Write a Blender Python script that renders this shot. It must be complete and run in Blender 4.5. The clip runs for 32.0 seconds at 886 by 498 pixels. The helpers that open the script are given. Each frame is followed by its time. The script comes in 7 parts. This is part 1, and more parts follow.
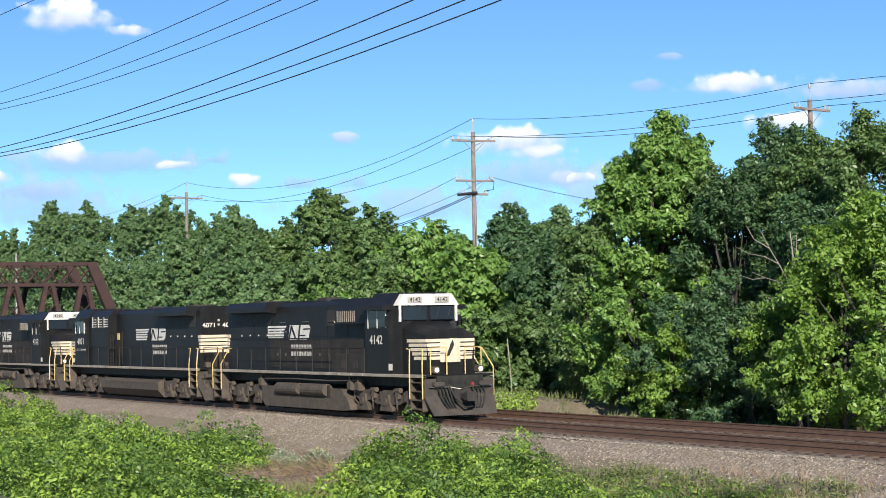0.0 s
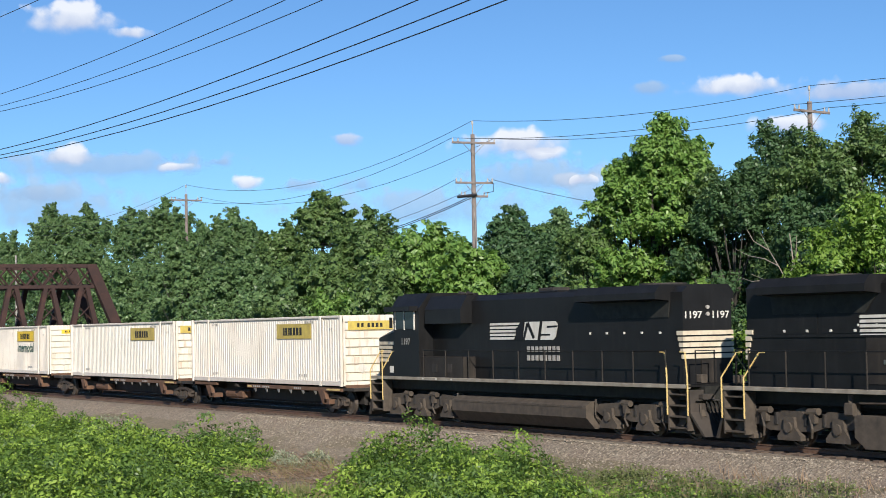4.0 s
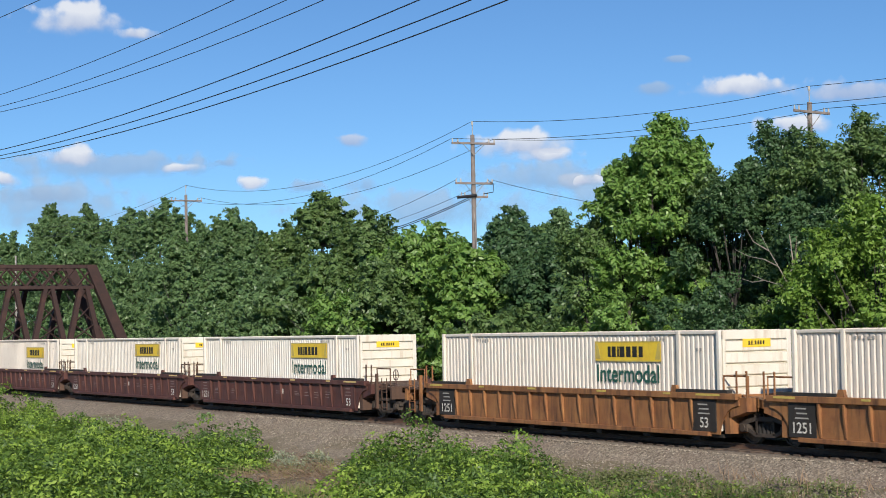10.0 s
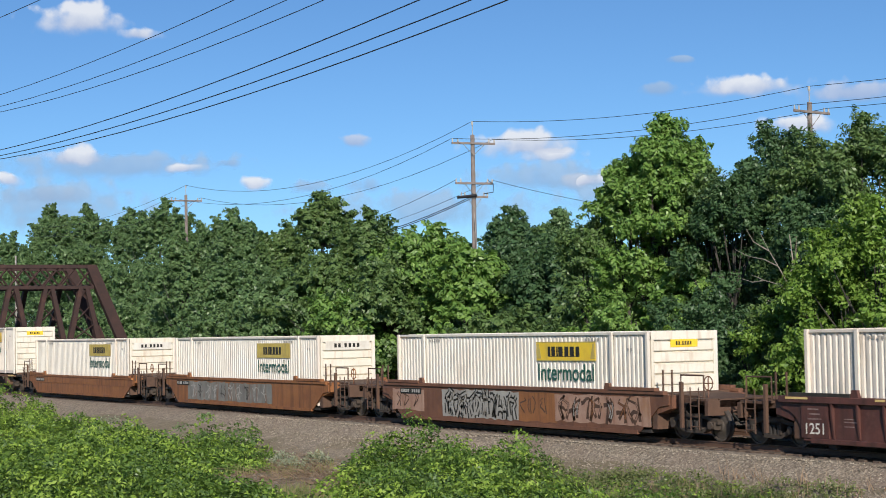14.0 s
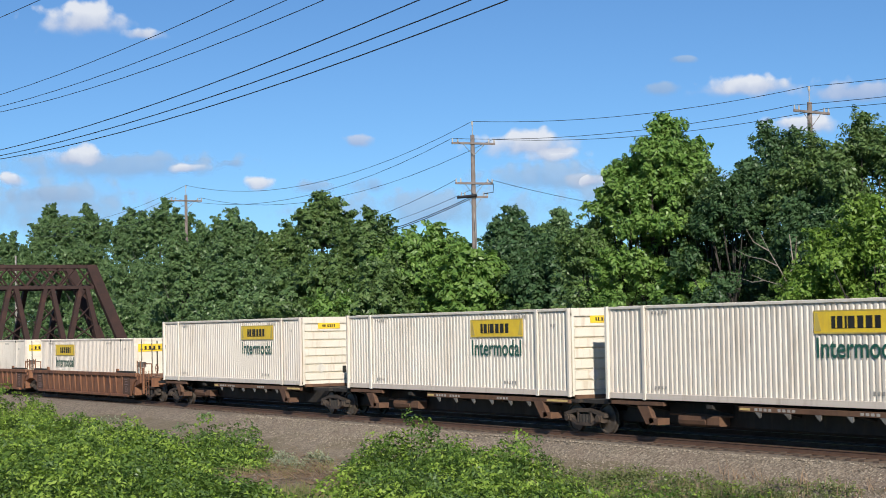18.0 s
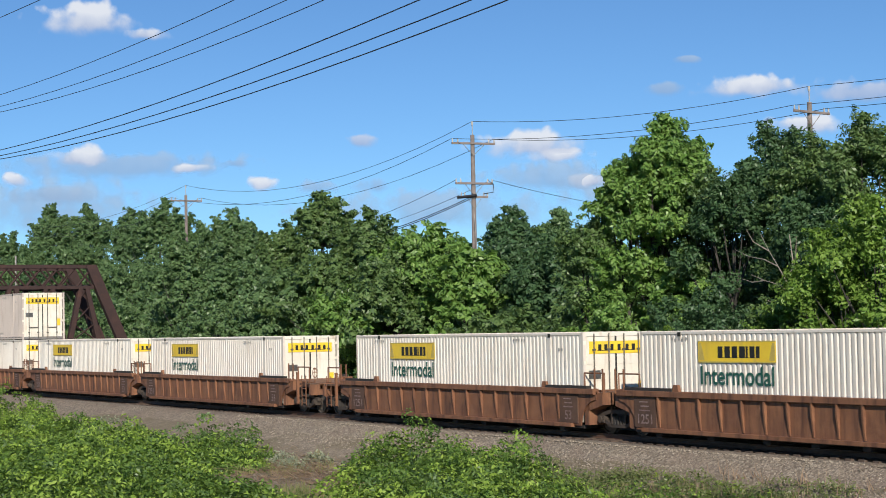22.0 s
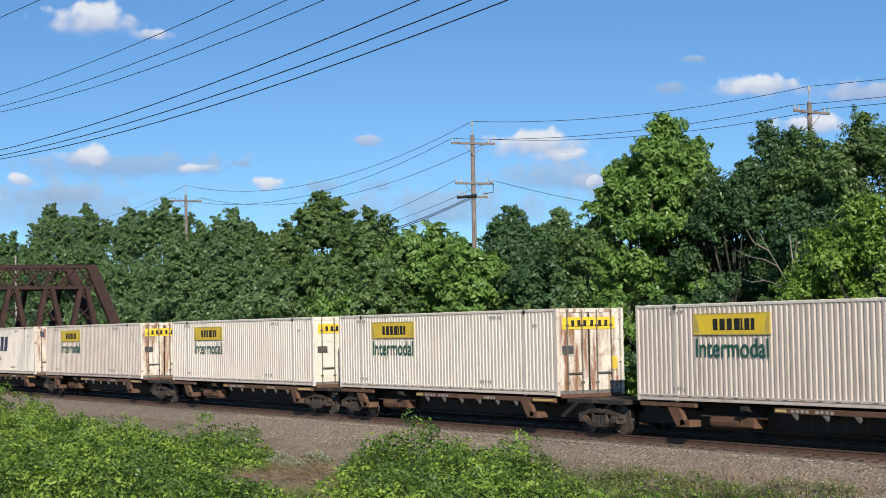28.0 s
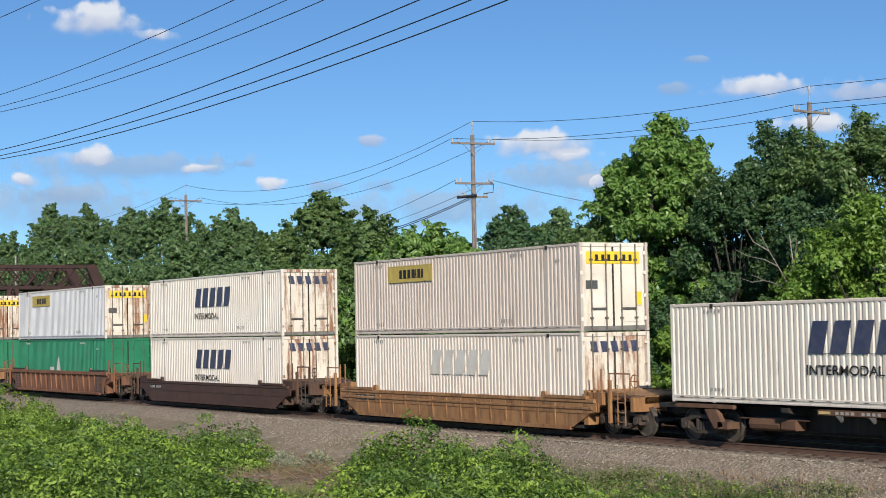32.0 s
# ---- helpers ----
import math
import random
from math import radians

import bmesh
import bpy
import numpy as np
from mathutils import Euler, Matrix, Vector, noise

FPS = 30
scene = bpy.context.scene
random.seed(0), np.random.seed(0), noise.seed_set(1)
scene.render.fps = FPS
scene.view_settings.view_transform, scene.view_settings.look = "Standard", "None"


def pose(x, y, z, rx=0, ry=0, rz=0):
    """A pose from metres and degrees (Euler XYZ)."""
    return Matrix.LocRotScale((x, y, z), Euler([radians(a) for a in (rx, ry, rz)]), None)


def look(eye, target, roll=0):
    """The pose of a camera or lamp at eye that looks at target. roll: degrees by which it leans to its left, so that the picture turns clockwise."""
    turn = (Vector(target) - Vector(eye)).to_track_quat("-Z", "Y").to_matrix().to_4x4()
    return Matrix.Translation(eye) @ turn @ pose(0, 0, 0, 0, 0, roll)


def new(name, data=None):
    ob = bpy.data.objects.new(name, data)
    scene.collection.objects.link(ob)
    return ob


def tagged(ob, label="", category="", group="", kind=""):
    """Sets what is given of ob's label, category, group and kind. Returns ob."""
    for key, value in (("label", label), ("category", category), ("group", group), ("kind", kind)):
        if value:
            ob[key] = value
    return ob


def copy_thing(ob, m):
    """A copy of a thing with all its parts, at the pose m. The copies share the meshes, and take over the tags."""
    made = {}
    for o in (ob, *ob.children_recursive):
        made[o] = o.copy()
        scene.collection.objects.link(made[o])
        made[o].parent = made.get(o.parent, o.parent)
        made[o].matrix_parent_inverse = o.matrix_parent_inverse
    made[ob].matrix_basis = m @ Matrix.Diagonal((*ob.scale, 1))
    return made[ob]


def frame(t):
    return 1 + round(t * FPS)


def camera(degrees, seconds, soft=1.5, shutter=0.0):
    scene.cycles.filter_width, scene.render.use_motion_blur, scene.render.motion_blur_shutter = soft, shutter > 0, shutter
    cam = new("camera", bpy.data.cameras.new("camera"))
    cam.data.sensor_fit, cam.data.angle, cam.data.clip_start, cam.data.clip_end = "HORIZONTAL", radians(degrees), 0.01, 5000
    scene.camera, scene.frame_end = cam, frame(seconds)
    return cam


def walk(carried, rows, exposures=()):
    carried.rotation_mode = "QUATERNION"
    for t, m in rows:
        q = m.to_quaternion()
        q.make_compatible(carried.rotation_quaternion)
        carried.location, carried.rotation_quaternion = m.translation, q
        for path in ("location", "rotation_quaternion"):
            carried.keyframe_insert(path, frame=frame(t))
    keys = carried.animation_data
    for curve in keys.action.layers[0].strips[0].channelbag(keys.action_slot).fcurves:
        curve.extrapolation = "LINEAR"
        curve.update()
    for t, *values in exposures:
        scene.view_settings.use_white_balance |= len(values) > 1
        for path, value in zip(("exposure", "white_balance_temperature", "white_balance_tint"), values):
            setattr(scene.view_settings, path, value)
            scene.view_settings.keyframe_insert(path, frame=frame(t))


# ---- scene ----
# The train runs along +x on the near track (rail tops at z = 0); the eye stands beside the line on higher ground.
EYE = Vector((0.0, -34.137, 3.482))
cam = camera(27.44, 32.0, soft=0.9, shutter=0.06)


def aim(yaw, pitch, roll):
    way = Vector((math.sin(radians(yaw)) * math.cos(radians(pitch)), math.cos(radians(yaw)) * math.cos(radians(pitch)), math.sin(radians(pitch))))
    return look(EYE, EYE + way * 50, roll)


walk(cam, [
    (0.0, aim(-60.392, 2.412, -1.12)),
    (1.0, aim(-60.392, 2.418, -1.12)),
    (2.0, aim(-60.392, 2.446, -1.12)),
    (2.9, aim(-60.392, 2.494, -1.12)),
    (3.5, aim(-60.384, 2.478, -1.12)),
    (6.0, aim(-60.380, 2.478, -1.12)),
    (9.0, aim(-60.378, 2.494, -1.12)),
    (16.0, aim(-60.378, 2.496, -1.12)),
    (26.0, aim(-60.376, 2.498, -1.12)),
    (32.0, aim(-60.376, 2.496, -1.12)),
], exposures=((0.0, 0.50), (2.0, 0.46), (4.0, 0.22), (6.0, 0.06), (9.0, 0.03), (32.0, 0.0)))


# How far the train has come along the line at t seconds.
def run(t):
    q = (t - 16) / 16
    return 16 * (20.2642 * q - 0.25009 * q * q + 0.02979 * q ** 3 + 0.05943 * q ** 4)


# ---- light ----
SUN = Vector((1.0, -0.47, 0.54)).normalized()
world = bpy.data.worlds.new("sky")
scene.world = world
world.use_nodes = True
wn = world.node_tree.nodes
sky = wn.new("ShaderNodeTexSky")
sky.sky_type = "NISHITA"
sky.sun_disc = False
sky.sun_elevation = math.asin(SUN.z)
sky.sun_rotation = math.atan2(SUN.x, SUN.y)
sky.altitude, sky.air_density, sky.dust_density, sky.ozone_density = 1500, 0.8, 0.0, 2.5
wn["Background"].inputs["Strength"].default_value = 0.078
tint = wn.new("ShaderNodeMix")
tint.data_type, tint.blend_type = "RGBA", "MULTIPLY"
tint.inputs[0].default_value = 1.0
tint.inputs[7].default_value = (0.74, 1.04, 1.27, 1.0)
world.node_tree.links.new(sky.outputs[0], tint.inputs[6])
world.node_tree.links.new(tint.outputs[2], wn["Background"].inputs["Color"])
sun = new("sun", bpy.data.lights.new("sun", "SUN"))
sun.data.energy, sun.data.angle, sun.data.color = 5.0, radians(0.55), (1.0, 0.93, 0.82)
sun.matrix_world = look(SUN * 100, (0, 0, 0))

# ---- materials ----
def nodes(name):
    m = bpy.data.materials.new(name)
    m.use_nodes = True
    t = m.node_tree
    return m, t, t.nodes["Principled BSDF"]


def add(t, kind, **values):
    n = t.nodes.new(kind)
    for key, v in values.items():
        n.inputs[key.replace("_", " ")].default_value = v
    return n


def ramp(t, stops, source):
    r = t.nodes.new("ShaderNodeValToRGB")
    e = r.color_ramp.elements
    while len(e) < len(stops):
        e.new(0.5)
    for i, (at, colour) in enumerate(stops):
        e[i].position = at
        e[i].color = (*colour, 1) if len(colour) == 3 else colour
    t.links.new(source, r.inputs[0])
    return r


def mix(t, fac, a, b, how="MIX"):
    n = t.nodes.new("ShaderNodeMix")
    n.data_type, n.blend_type = "RGBA", how
    for socket, v in ((n.inputs[0], fac), (n.inputs[6], a), (n.inputs[7], b)):
        if isinstance(v, bpy.types.NodeSocket):
            t.links.new(v, socket)
        elif isinstance(v, tuple):
            socket.default_value = (*v, 1)
        else:
            socket.default_value = v
    return n.outputs[2]


def noisy(t, scale, detail=4.0, stretch=(1, 1, 1), rough=0.55):
    co = t.nodes.new("ShaderNodeTexCoord")
    mp = t.nodes.new("ShaderNodeMapping")
    mp.inputs["Scale"].default_value = stretch
    n = add(t, "ShaderNodeTexNoise", Scale=scale, Detail=detail, Roughness=rough)
    info = t.nodes.new("ShaderNodeObjectInfo")
    shift = t.nodes.new("ShaderNodeVectorMath")
    shift.operation = "MULTIPLY_ADD"
    shift.inputs[1].default_value = (37.0, 11.0, 23.0)
    t.links.new(info.outputs["Random"], shift.inputs[0])
    t.links.new(co.outputs["Object"], shift.inputs[2])
    t.links.new(shift.outputs[0], mp.inputs["Vector"])
    t.links.new(mp.outputs[0], n.inputs["Vector"])
    return n.outputs[0]


def surface(name, light, dark, scale=3.0, rough=0.6, metal=0.0, bump=0.2, grain=40.0, streak=None, amount=0.5, reach=(0.52, 0.75), second=None, aged=None):
    """Two tones by a broad and a fine noise, fine relief, and streaks of a third tone that run down."""
    m, t, b = nodes(name)
    broad, fine = noisy(t, scale), noisy(t, grain, 3)
    col = mix(t, ramp(t, [(0.3, (0, 0, 0)), (0.7, (1, 1, 1))], broad).outputs[0], light, dark)
    col = mix(t, 0.22, col, ramp(t, [(0.25, (0.25, 0.25, 0.25)), (0.75, (0.8, 0.8, 0.8))], fine).outputs[0], "OVERLAY")
    if aged:
        # some are more weathered than others
        info = t.nodes.new("ShaderNodeObjectInfo")
        col = mix(t, ramp(t, [(0.15, (0, 0, 0)), (1.0, (0.85, 0.85, 0.85))], info.outputs["Random"]).outputs[0], col, aged)
        scrape = noisy(t, 2.2, 4, (5.0, 5.0, 0.5), 0.7)
        col = mix(t, ramp(t, [(0.64, (0, 0, 0)), (0.70, (0.55, 0.55, 0.55))], scrape).outputs[0], col, tuple(0.45 * q for q in aged))
    if streak:
        s = noisy(t, 1.3, 5, (3.0, 3.0, 0.35), 0.65)
        lo, hi = reach
        k = ramp(t, [(lo, (0, 0, 0)), (hi, (amount, amount, amount))], s).outputs[0]
        col = mix(t, k, col, streak)
    if second:
        s = noisy(t, 0.9, 6, (1, 1, 1), 0.7)
        k = ramp(t, [(0.56, (0, 0, 0)), (0.72, (0.8, 0.8, 0.8))], s).outputs[0]
        col = mix(t, k, col, second)
    t.links.new(col, b.inputs["Base Color"])
    b.inputs["Roughness"].default_value = rough
    b.inputs["Metallic"].default_value = metal
    if bump:
        bp = add(t, "ShaderNodeBump", Strength=bump, Distance=0.01)
        t.links.new(fine, bp.inputs["Height"])
        t.links.new(bp.outputs[0], b.inputs["Normal"])
    return m


def leafy(name, a, b_, c, through_=0.32, gloss=0.42):
    """Leaves: tone by leaf and by spray, a waxy shine, some light passing through."""
    m, t, b = nodes(name)
    g = t.nodes.new("ShaderNodeNewGeometry")
    r = ramp(t, [(0.0, a), (0.5, b_), (1.0, c)], g.outputs["Random Per Island"])
    broad, spray = noisy(t, 0.35, 2), noisy(t, 1.7, 2)
    col = mix(t, ramp(t, [(0.35, (0, 0, 0)), (0.7, (0.5, 0.5, 0.5))], broad).outputs[0], r.outputs[0], a)
    col = mix(t, ramp(t, [(0.45, (0, 0, 0)), (0.7, (0.55, 0.55, 0.55))], spray).outputs[0], col, c)
    t.links.new(col, b.inputs["Base Color"])
    b.inputs["Roughness"].default_value = gloss
    b.inputs["Specular IOR Level"].default_value = 0.42
    tr = t.nodes.new("ShaderNodeBsdfTranslucent")
    t.links.new(mix(t, 1.0, col, (1.0, 1.1, 0.6), "MULTIPLY"), tr.inputs["Color"])
    mx = t.nodes.new("ShaderNodeMixShader")
    mx.inputs[0].default_value = through_
    t.links.new(b.outputs[0], mx.inputs[1])
    t.links.new(tr.outputs[0], mx.inputs[2])
    t.links.new(mx.outputs[0], t.nodes["Material Output"].inputs["Surface"])
    return m


WHITE = surface("white_container_paint", (0.76, 0.72, 0.645), (0.69, 0.64, 0.56), 0.8, 0.5, 0, 0.08, streak=(0.40, 0.32, 0.24), amount=0.6, aged=(0.69, 0.60, 0.52))
CREAM = surface("cream_end_paint", (0.80, 0.76, 0.66), (0.72, 0.66, 0.55), 1.0, 0.5, 0, 0.08, streak=(0.45, 0.28, 0.15), amount=0.55)
STREAKY = surface("rust_streaked_cream_paint", (0.80, 0.76, 0.67), (0.72, 0.66, 0.55), 1.0, 0.5, 0, 0.08, streak=(0.42, 0.22, 0.10), amount=0.8)
RUSTY = surface("rust_stained_white_paint", (0.78, 0.73, 0.63), (0.70, 0.62, 0.51), 1.2, 0.55, 0, 0.1, streak=(0.26, 0.11, 0.05), amount=0.95, reach=(0.47, 0.62), second=(0.40, 0.20, 0.10))
GREYP = surface("pale_grey_container_paint", (0.60, 0.61, 0.63), (0.52, 0.53, 0.55), 1.0, 0.5, 0, 0.08, streak=(0.35, 0.33, 0.3), amount=0.4)
DULL = surface("dull_pinkish_grey_paint", (0.64, 0.56, 0.49), (0.54, 0.46, 0.40), 0.9, 0.55, 0, 0.08, streak=(0.36, 0.27, 0.20), amount=0.7, aged=(0.58, 0.50, 0.44))
GREEN = surface("green_container_paint", (0.02, 0.22, 0.11), (0.015, 0.16, 0.08), 1.2, 0.45, 0, 0.08, streak=(0.10, 0.16, 0.10), amount=0.5)
YELLOW = surface("yellow_sign_paint", (0.90, 0.635, 0.04), (0.79, 0.525, 0.04), 2.0, 0.5, 0, 0.03, streak=(0.45, 0.30, 0.10), amount=0.5)
FADED = surface("faded_yellow_sign_paint", (0.64, 0.50, 0.11), (0.48, 0.35, 0.09), 3.0, 0.55, 0, 0.03, streak=(0.30, 0.2, 0.10), amount=0.6)
# For lettering and black rubber, and for shade painted into the locomotives' recesses.
INK = surface("ink_black", (0.02, 0.02, 0.02), (0.04, 0.04, 0.035), 4.0, 0.5, 0, 0)
INK.node_tree.nodes["Principled BSDF"].inputs["Specular IOR Level"].default_value = 0.12
LETGREEN = surface("dark_green_lettering", (0.012, 0.09, 0.06), (0.03, 0.12, 0.09), 4.0, 0.5, 0, 0)
NAVY = surface("navy_lettering", (0.035, 0.045, 0.10), (0.08, 0.085, 0.13), 4.0, 0.5, 0, 0)
STEEL = surface("worn_steel", (0.30, 0.29, 0.27), (0.18, 0.16, 0.14), 4.0, 0.4, 0.8, 0.1)
GALV = surface("galvanised_bar", (0.34, 0.33, 0.31), (0.22, 0.19, 0.16), 4.0, 0.5, 0.5, 0.1)
ORANGE = surface("orange_brown_car_paint", (0.36, 0.17, 0.062), (0.24, 0.098, 0.04), 1.4, 0.65, 0, 0.15, streak=(0.075, 0.036, 0.022), amount=0.9, reach=(0.48, 0.70), second=(0.15, 0.05, 0.022))
MAROON = surface("maroon_car_paint", (0.125, 0.046, 0.036), (0.08, 0.032, 0.027), 1.4, 0.6, 0, 0.15, streak=(0.045, 0.022, 0.018), amount=0.85, reach=(0.46, 0.7), second=(0.16, 0.075, 0.055))
BROWN = surface("rust_brown_car_paint", (0.265, 0.122, 0.061), (0.17, 0.074, 0.041), 1.4, 0.65, 0, 0.15, streak=(0.06, 0.028, 0.02), amount=0.85, reach=(0.47, 0.7), second=(0.28, 0.14, 0.075))
TAN = surface("plain_orange_car_paint", (0.31, 0.13, 0.045), (0.225, 0.088, 0.034), 1.0, 0.6, 0, 0.12, streak=(0.10, 0.042, 0.022), amount=0.8, reach=(0.47, 0.7), second=(0.17, 0.065, 0.03))
OCHRE = surface("ochre_car_paint", (0.38, 0.205, 0.085), (0.28, 0.135, 0.055), 1.0, 0.6, 0, 0.12, streak=(0.10, 0.05, 0.028), amount=0.85, reach=(0.46, 0.7), second=(0.20, 0.09, 0.04))
SCRAWLED = surface("rusty_brown_paint", (0.205, 0.09, 0.05), (0.13, 0.06, 0.037), 0.8, 0.65, 0, 0.15, streak=(0.075, 0.036, 0.025), amount=0.8, second=(0.25, 0.11, 0.055))
DARKBROWN = surface("dark_brown_car_paint", (0.085, 0.042, 0.028), (0.055, 0.028, 0.02), 1.2, 0.6, 0, 0.1, streak=(0.15, 0.09, 0.06), amount=0.4)
SPINE = surface("worn_rusty_sill_paint", (0.165, 0.088, 0.05), (0.10, 0.053, 0.034), 1.8, 0.7, 0, 0.2, streak=(0.05, 0.03, 0.022), amount=0.75, second=(0.24, 0.125, 0.065))
RUSTDARK = surface("dark_rusty_steel", (0.12, 0.065, 0.042), (0.07, 0.04, 0.028), 1.8, 0.75, 0, 0.25, streak=(0.045, 0.028, 0.022), amount=0.7, second=(0.18, 0.09, 0.05))
FAINT = surface("faint_grey_stencil", (0.42, 0.40, 0.37), (0.34, 0.32, 0.29), 4.0, 0.6, 0, 0)
GRIME = surface("black_grime", (0.035, 0.03, 0.027), (0.02, 0.018, 0.016), 3.0, 0.75, 0, 0.3, streak=(0.09, 0.06, 0.04), amount=0.6)
BOGIE = surface("dusty_bogie_steel", (0.085, 0.064, 0.05), (0.042, 0.033, 0.027), 3.0, 0.7, 0.1, 0.3, second=(0.12, 0.08, 0.055))
TREAD = surface("worn_wheel_steel", (0.16, 0.135, 0.115), (0.08, 0.065, 0.055), 5.0, 0.5, 0.4, 0.1)
RAIL = surface("rusty_rail_steel", (0.17, 0.10, 0.068), (0.11, 0.062, 0.043), 4.0, 0.6, 0.2, 0.2)
RAILTOP = surface("polished_rail_head", (0.30, 0.24, 0.20), (0.24, 0.18, 0.15), 2.0, 0.35, 0.9, 0.0)
TIE = surface("weathered_tie_wood", (0.125, 0.088, 0.066), (0.07, 0.05, 0.04), 3.0, 0.85, 0, 0.5)
BRIDGE = surface("rusted_bridge_steel", (0.05, 0.023, 0.019), (0.032, 0.017, 0.015), 1.6, 0.8, 0.0, 0.3, second=(0.085, 0.035, 0.024))
POLE = surface("weathered_pole_wood", (0.26, 0.215, 0.195), (0.17, 0.14, 0.125), 3.0, 0.85, 0, 0.4)
BARK = surface("grey_brown_bark", (0.068, 0.062, 0.053), (0.036, 0.032, 0.027), 5.0, 0.9, 0, 0.6)
PALEBARK = surface("pale_bare_bark", (0.33, 0.29, 0.235), (0.20, 0.17, 0.135), 5.0, 0.9, 0, 0.4)
WIRE = surface("dark_wire", (0.03, 0.03, 0.035), (0.02, 0.02, 0.022), 5.0, 0.5, 0.3, 0)
PORCELAIN = surface("glazed_insulator", (0.45, 0.43, 0.40), (0.3, 0.28, 0.26), 8.0, 0.25, 0, 0)
BLACK = surface("black_locomotive_paint", (0.0115, 0.0113, 0.0115), (0.0165, 0.0168, 0.0178), 1.2, 0.42, 0, 0.06, streak=(0.033, 0.031, 0.030), amount=0.4)
BLACK.node_tree.nodes["Principled BSDF"].inputs["Specular IOR Level"].default_value = 0.14
DUSTY = surface("dust_filmed_black_paint", (0.040, 0.035, 0.031), (0.023, 0.0205, 0.019), 1.5, 0.6, 0, 0.08, streak=(0.075, 0.06, 0.048), amount=0.6)
DUSTY.node_tree.nodes["Principled BSDF"].inputs["Specular IOR Level"].default_value = 0.15
SOOT = surface("dusty_black_underframe", (0.100, 0.079, 0.060), (0.055, 0.044, 0.035), 4.0, 0.75, 0, 0.25, streak=(0.03, 0.025, 0.021), amount=0.6)
LWHITE = surface("white_locomotive_paint", (0.75, 0.72, 0.66), (0.62, 0.58, 0.51), 2.0, 0.5, 0, 0.05, streak=(0.35, 0.28, 0.2), amount=0.4)
SAFETY = surface("yellow_handrail_paint", (0.72, 0.54, 0.22), (0.58, 0.41, 0.15), 4.0, 0.5, 0, 0.05)
GREYRAIL = surface("grey_walkway_edge", (0.36, 0.315, 0.255), (0.20, 0.17, 0.135), 2.5, 0.6, 0, 0.1)
LCREAM = surface("cream_stripe_paint", (0.69, 0.605, 0.465), (0.57, 0.475, 0.35), 2.5, 0.5, 0, 0.05, streak=(0.32, 0.24, 0.16), amount=0.5)
RODS = surface("dark_lock_rod_steel", (0.16, 0.145, 0.125), (0.09, 0.075, 0.06), 4.0, 0.55, 0.3, 0.1)
m_glass, t_, b_ = nodes("dark_cab_glass")
b_.inputs["Base Color"].default_value = (0.018, 0.026, 0.036, 1)
b_.inputs["Roughness"].default_value = 0.06
b_.inputs["Specular IOR Level"].default_value = 0.22
GLASS = m_glass
m_lamp, t_, b_ = nodes("lit_ditch_lamp")
b_.inputs["Base Color"].default_value = (0.9, 0.88, 0.8, 1)
b_.inputs["Emission Color"].default_value = (1.0, 0.95, 0.8, 1)
b_.inputs["Emission Strength"].default_value = 0.8
LAMP = m_lamp
PRIMER = surface("mottled_grey_overpaint", (0.235, 0.235, 0.215), (0.15, 0.14, 0.125), 1.6, 0.65, 0, 0.1, streak=(0.20, 0.10, 0.05), amount=0.85, reach=(0.50, 0.66), second=(0.31, 0.31, 0.29))
SILVER = surface("silver_grey_spray_paint", (0.40, 0.385, 0.35), (0.30, 0.28, 0.25), 2.0, 0.55, 0, 0, streak=(0.20, 0.13, 0.09), amount=0.6)
WORN = surface("worn_stencil_paint", (0.30, 0.22, 0.20), (0.15, 0.08, 0.07), 9.0, 0.6, 0, 0)
PINK = surface("faded_pink_spray_paint", (0.42, 0.27, 0.20), (0.33, 0.185, 0.13), 2.0, 0.6, 0, 0, streak=(0.19, 0.085, 0.045), amount=0.8, second=(0.34, 0.17, 0.08))
RED = surface("red_flag_paint", (0.35, 0.02, 0.03), (0.25, 0.02, 0.03), 4.0, 0.6, 0, 0)

LEAF_BRIGHT = leafy("bright_broad_leaves", (0.105, 0.21, 0.047), (0.175, 0.32, 0.074), (0.29, 0.44, 0.115))
LEAF_MID = leafy("mid_green_leaves", (0.076, 0.144, 0.047), (0.129, 0.215, 0.069), (0.203, 0.300, 0.105))
LEAF_DARK = leafy("dark_green_leaves", (0.047, 0.103, 0.043), (0.078, 0.157, 0.066), (0.134, 0.226, 0.100))
# Paler and bluer than the mid green: distant haze put into the leaf colour.
LEAF_HAZED = leafy("haze_paled_leaves", (0.084, 0.160, 0.064), (0.140, 0.236, 0.092), (0.208, 0.316, 0.132))
LEAF_LIME = leafy("yellow_green_leaves", (0.115, 0.215, 0.036), (0.19, 0.32, 0.057), (0.295, 0.435, 0.092))
# One bramble in two tones: sunlit leaves, and darker ones for the shaded gaps.
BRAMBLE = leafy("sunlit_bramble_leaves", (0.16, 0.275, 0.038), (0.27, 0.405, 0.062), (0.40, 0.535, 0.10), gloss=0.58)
BRAMBLE_SHADED = leafy("shaded_bramble_leaves", (0.062, 0.13, 0.022), (0.115, 0.205, 0.037), (0.20, 0.31, 0.066), gloss=0.58)
WEED = leafy("dull_green_weeds", (0.11, 0.145, 0.045), (0.16, 0.20, 0.07), (0.25, 0.26, 0.12))
DRYBRUSH = leafy("pale_grey_green_weeds", (0.20, 0.235, 0.15), (0.31, 0.345, 0.235), (0.45, 0.47, 0.34))
STRAW = leafy("pinkish_dry_stalks", (0.20, 0.13, 0.09), (0.30, 0.21, 0.15), (0.42, 0.31, 0.22))
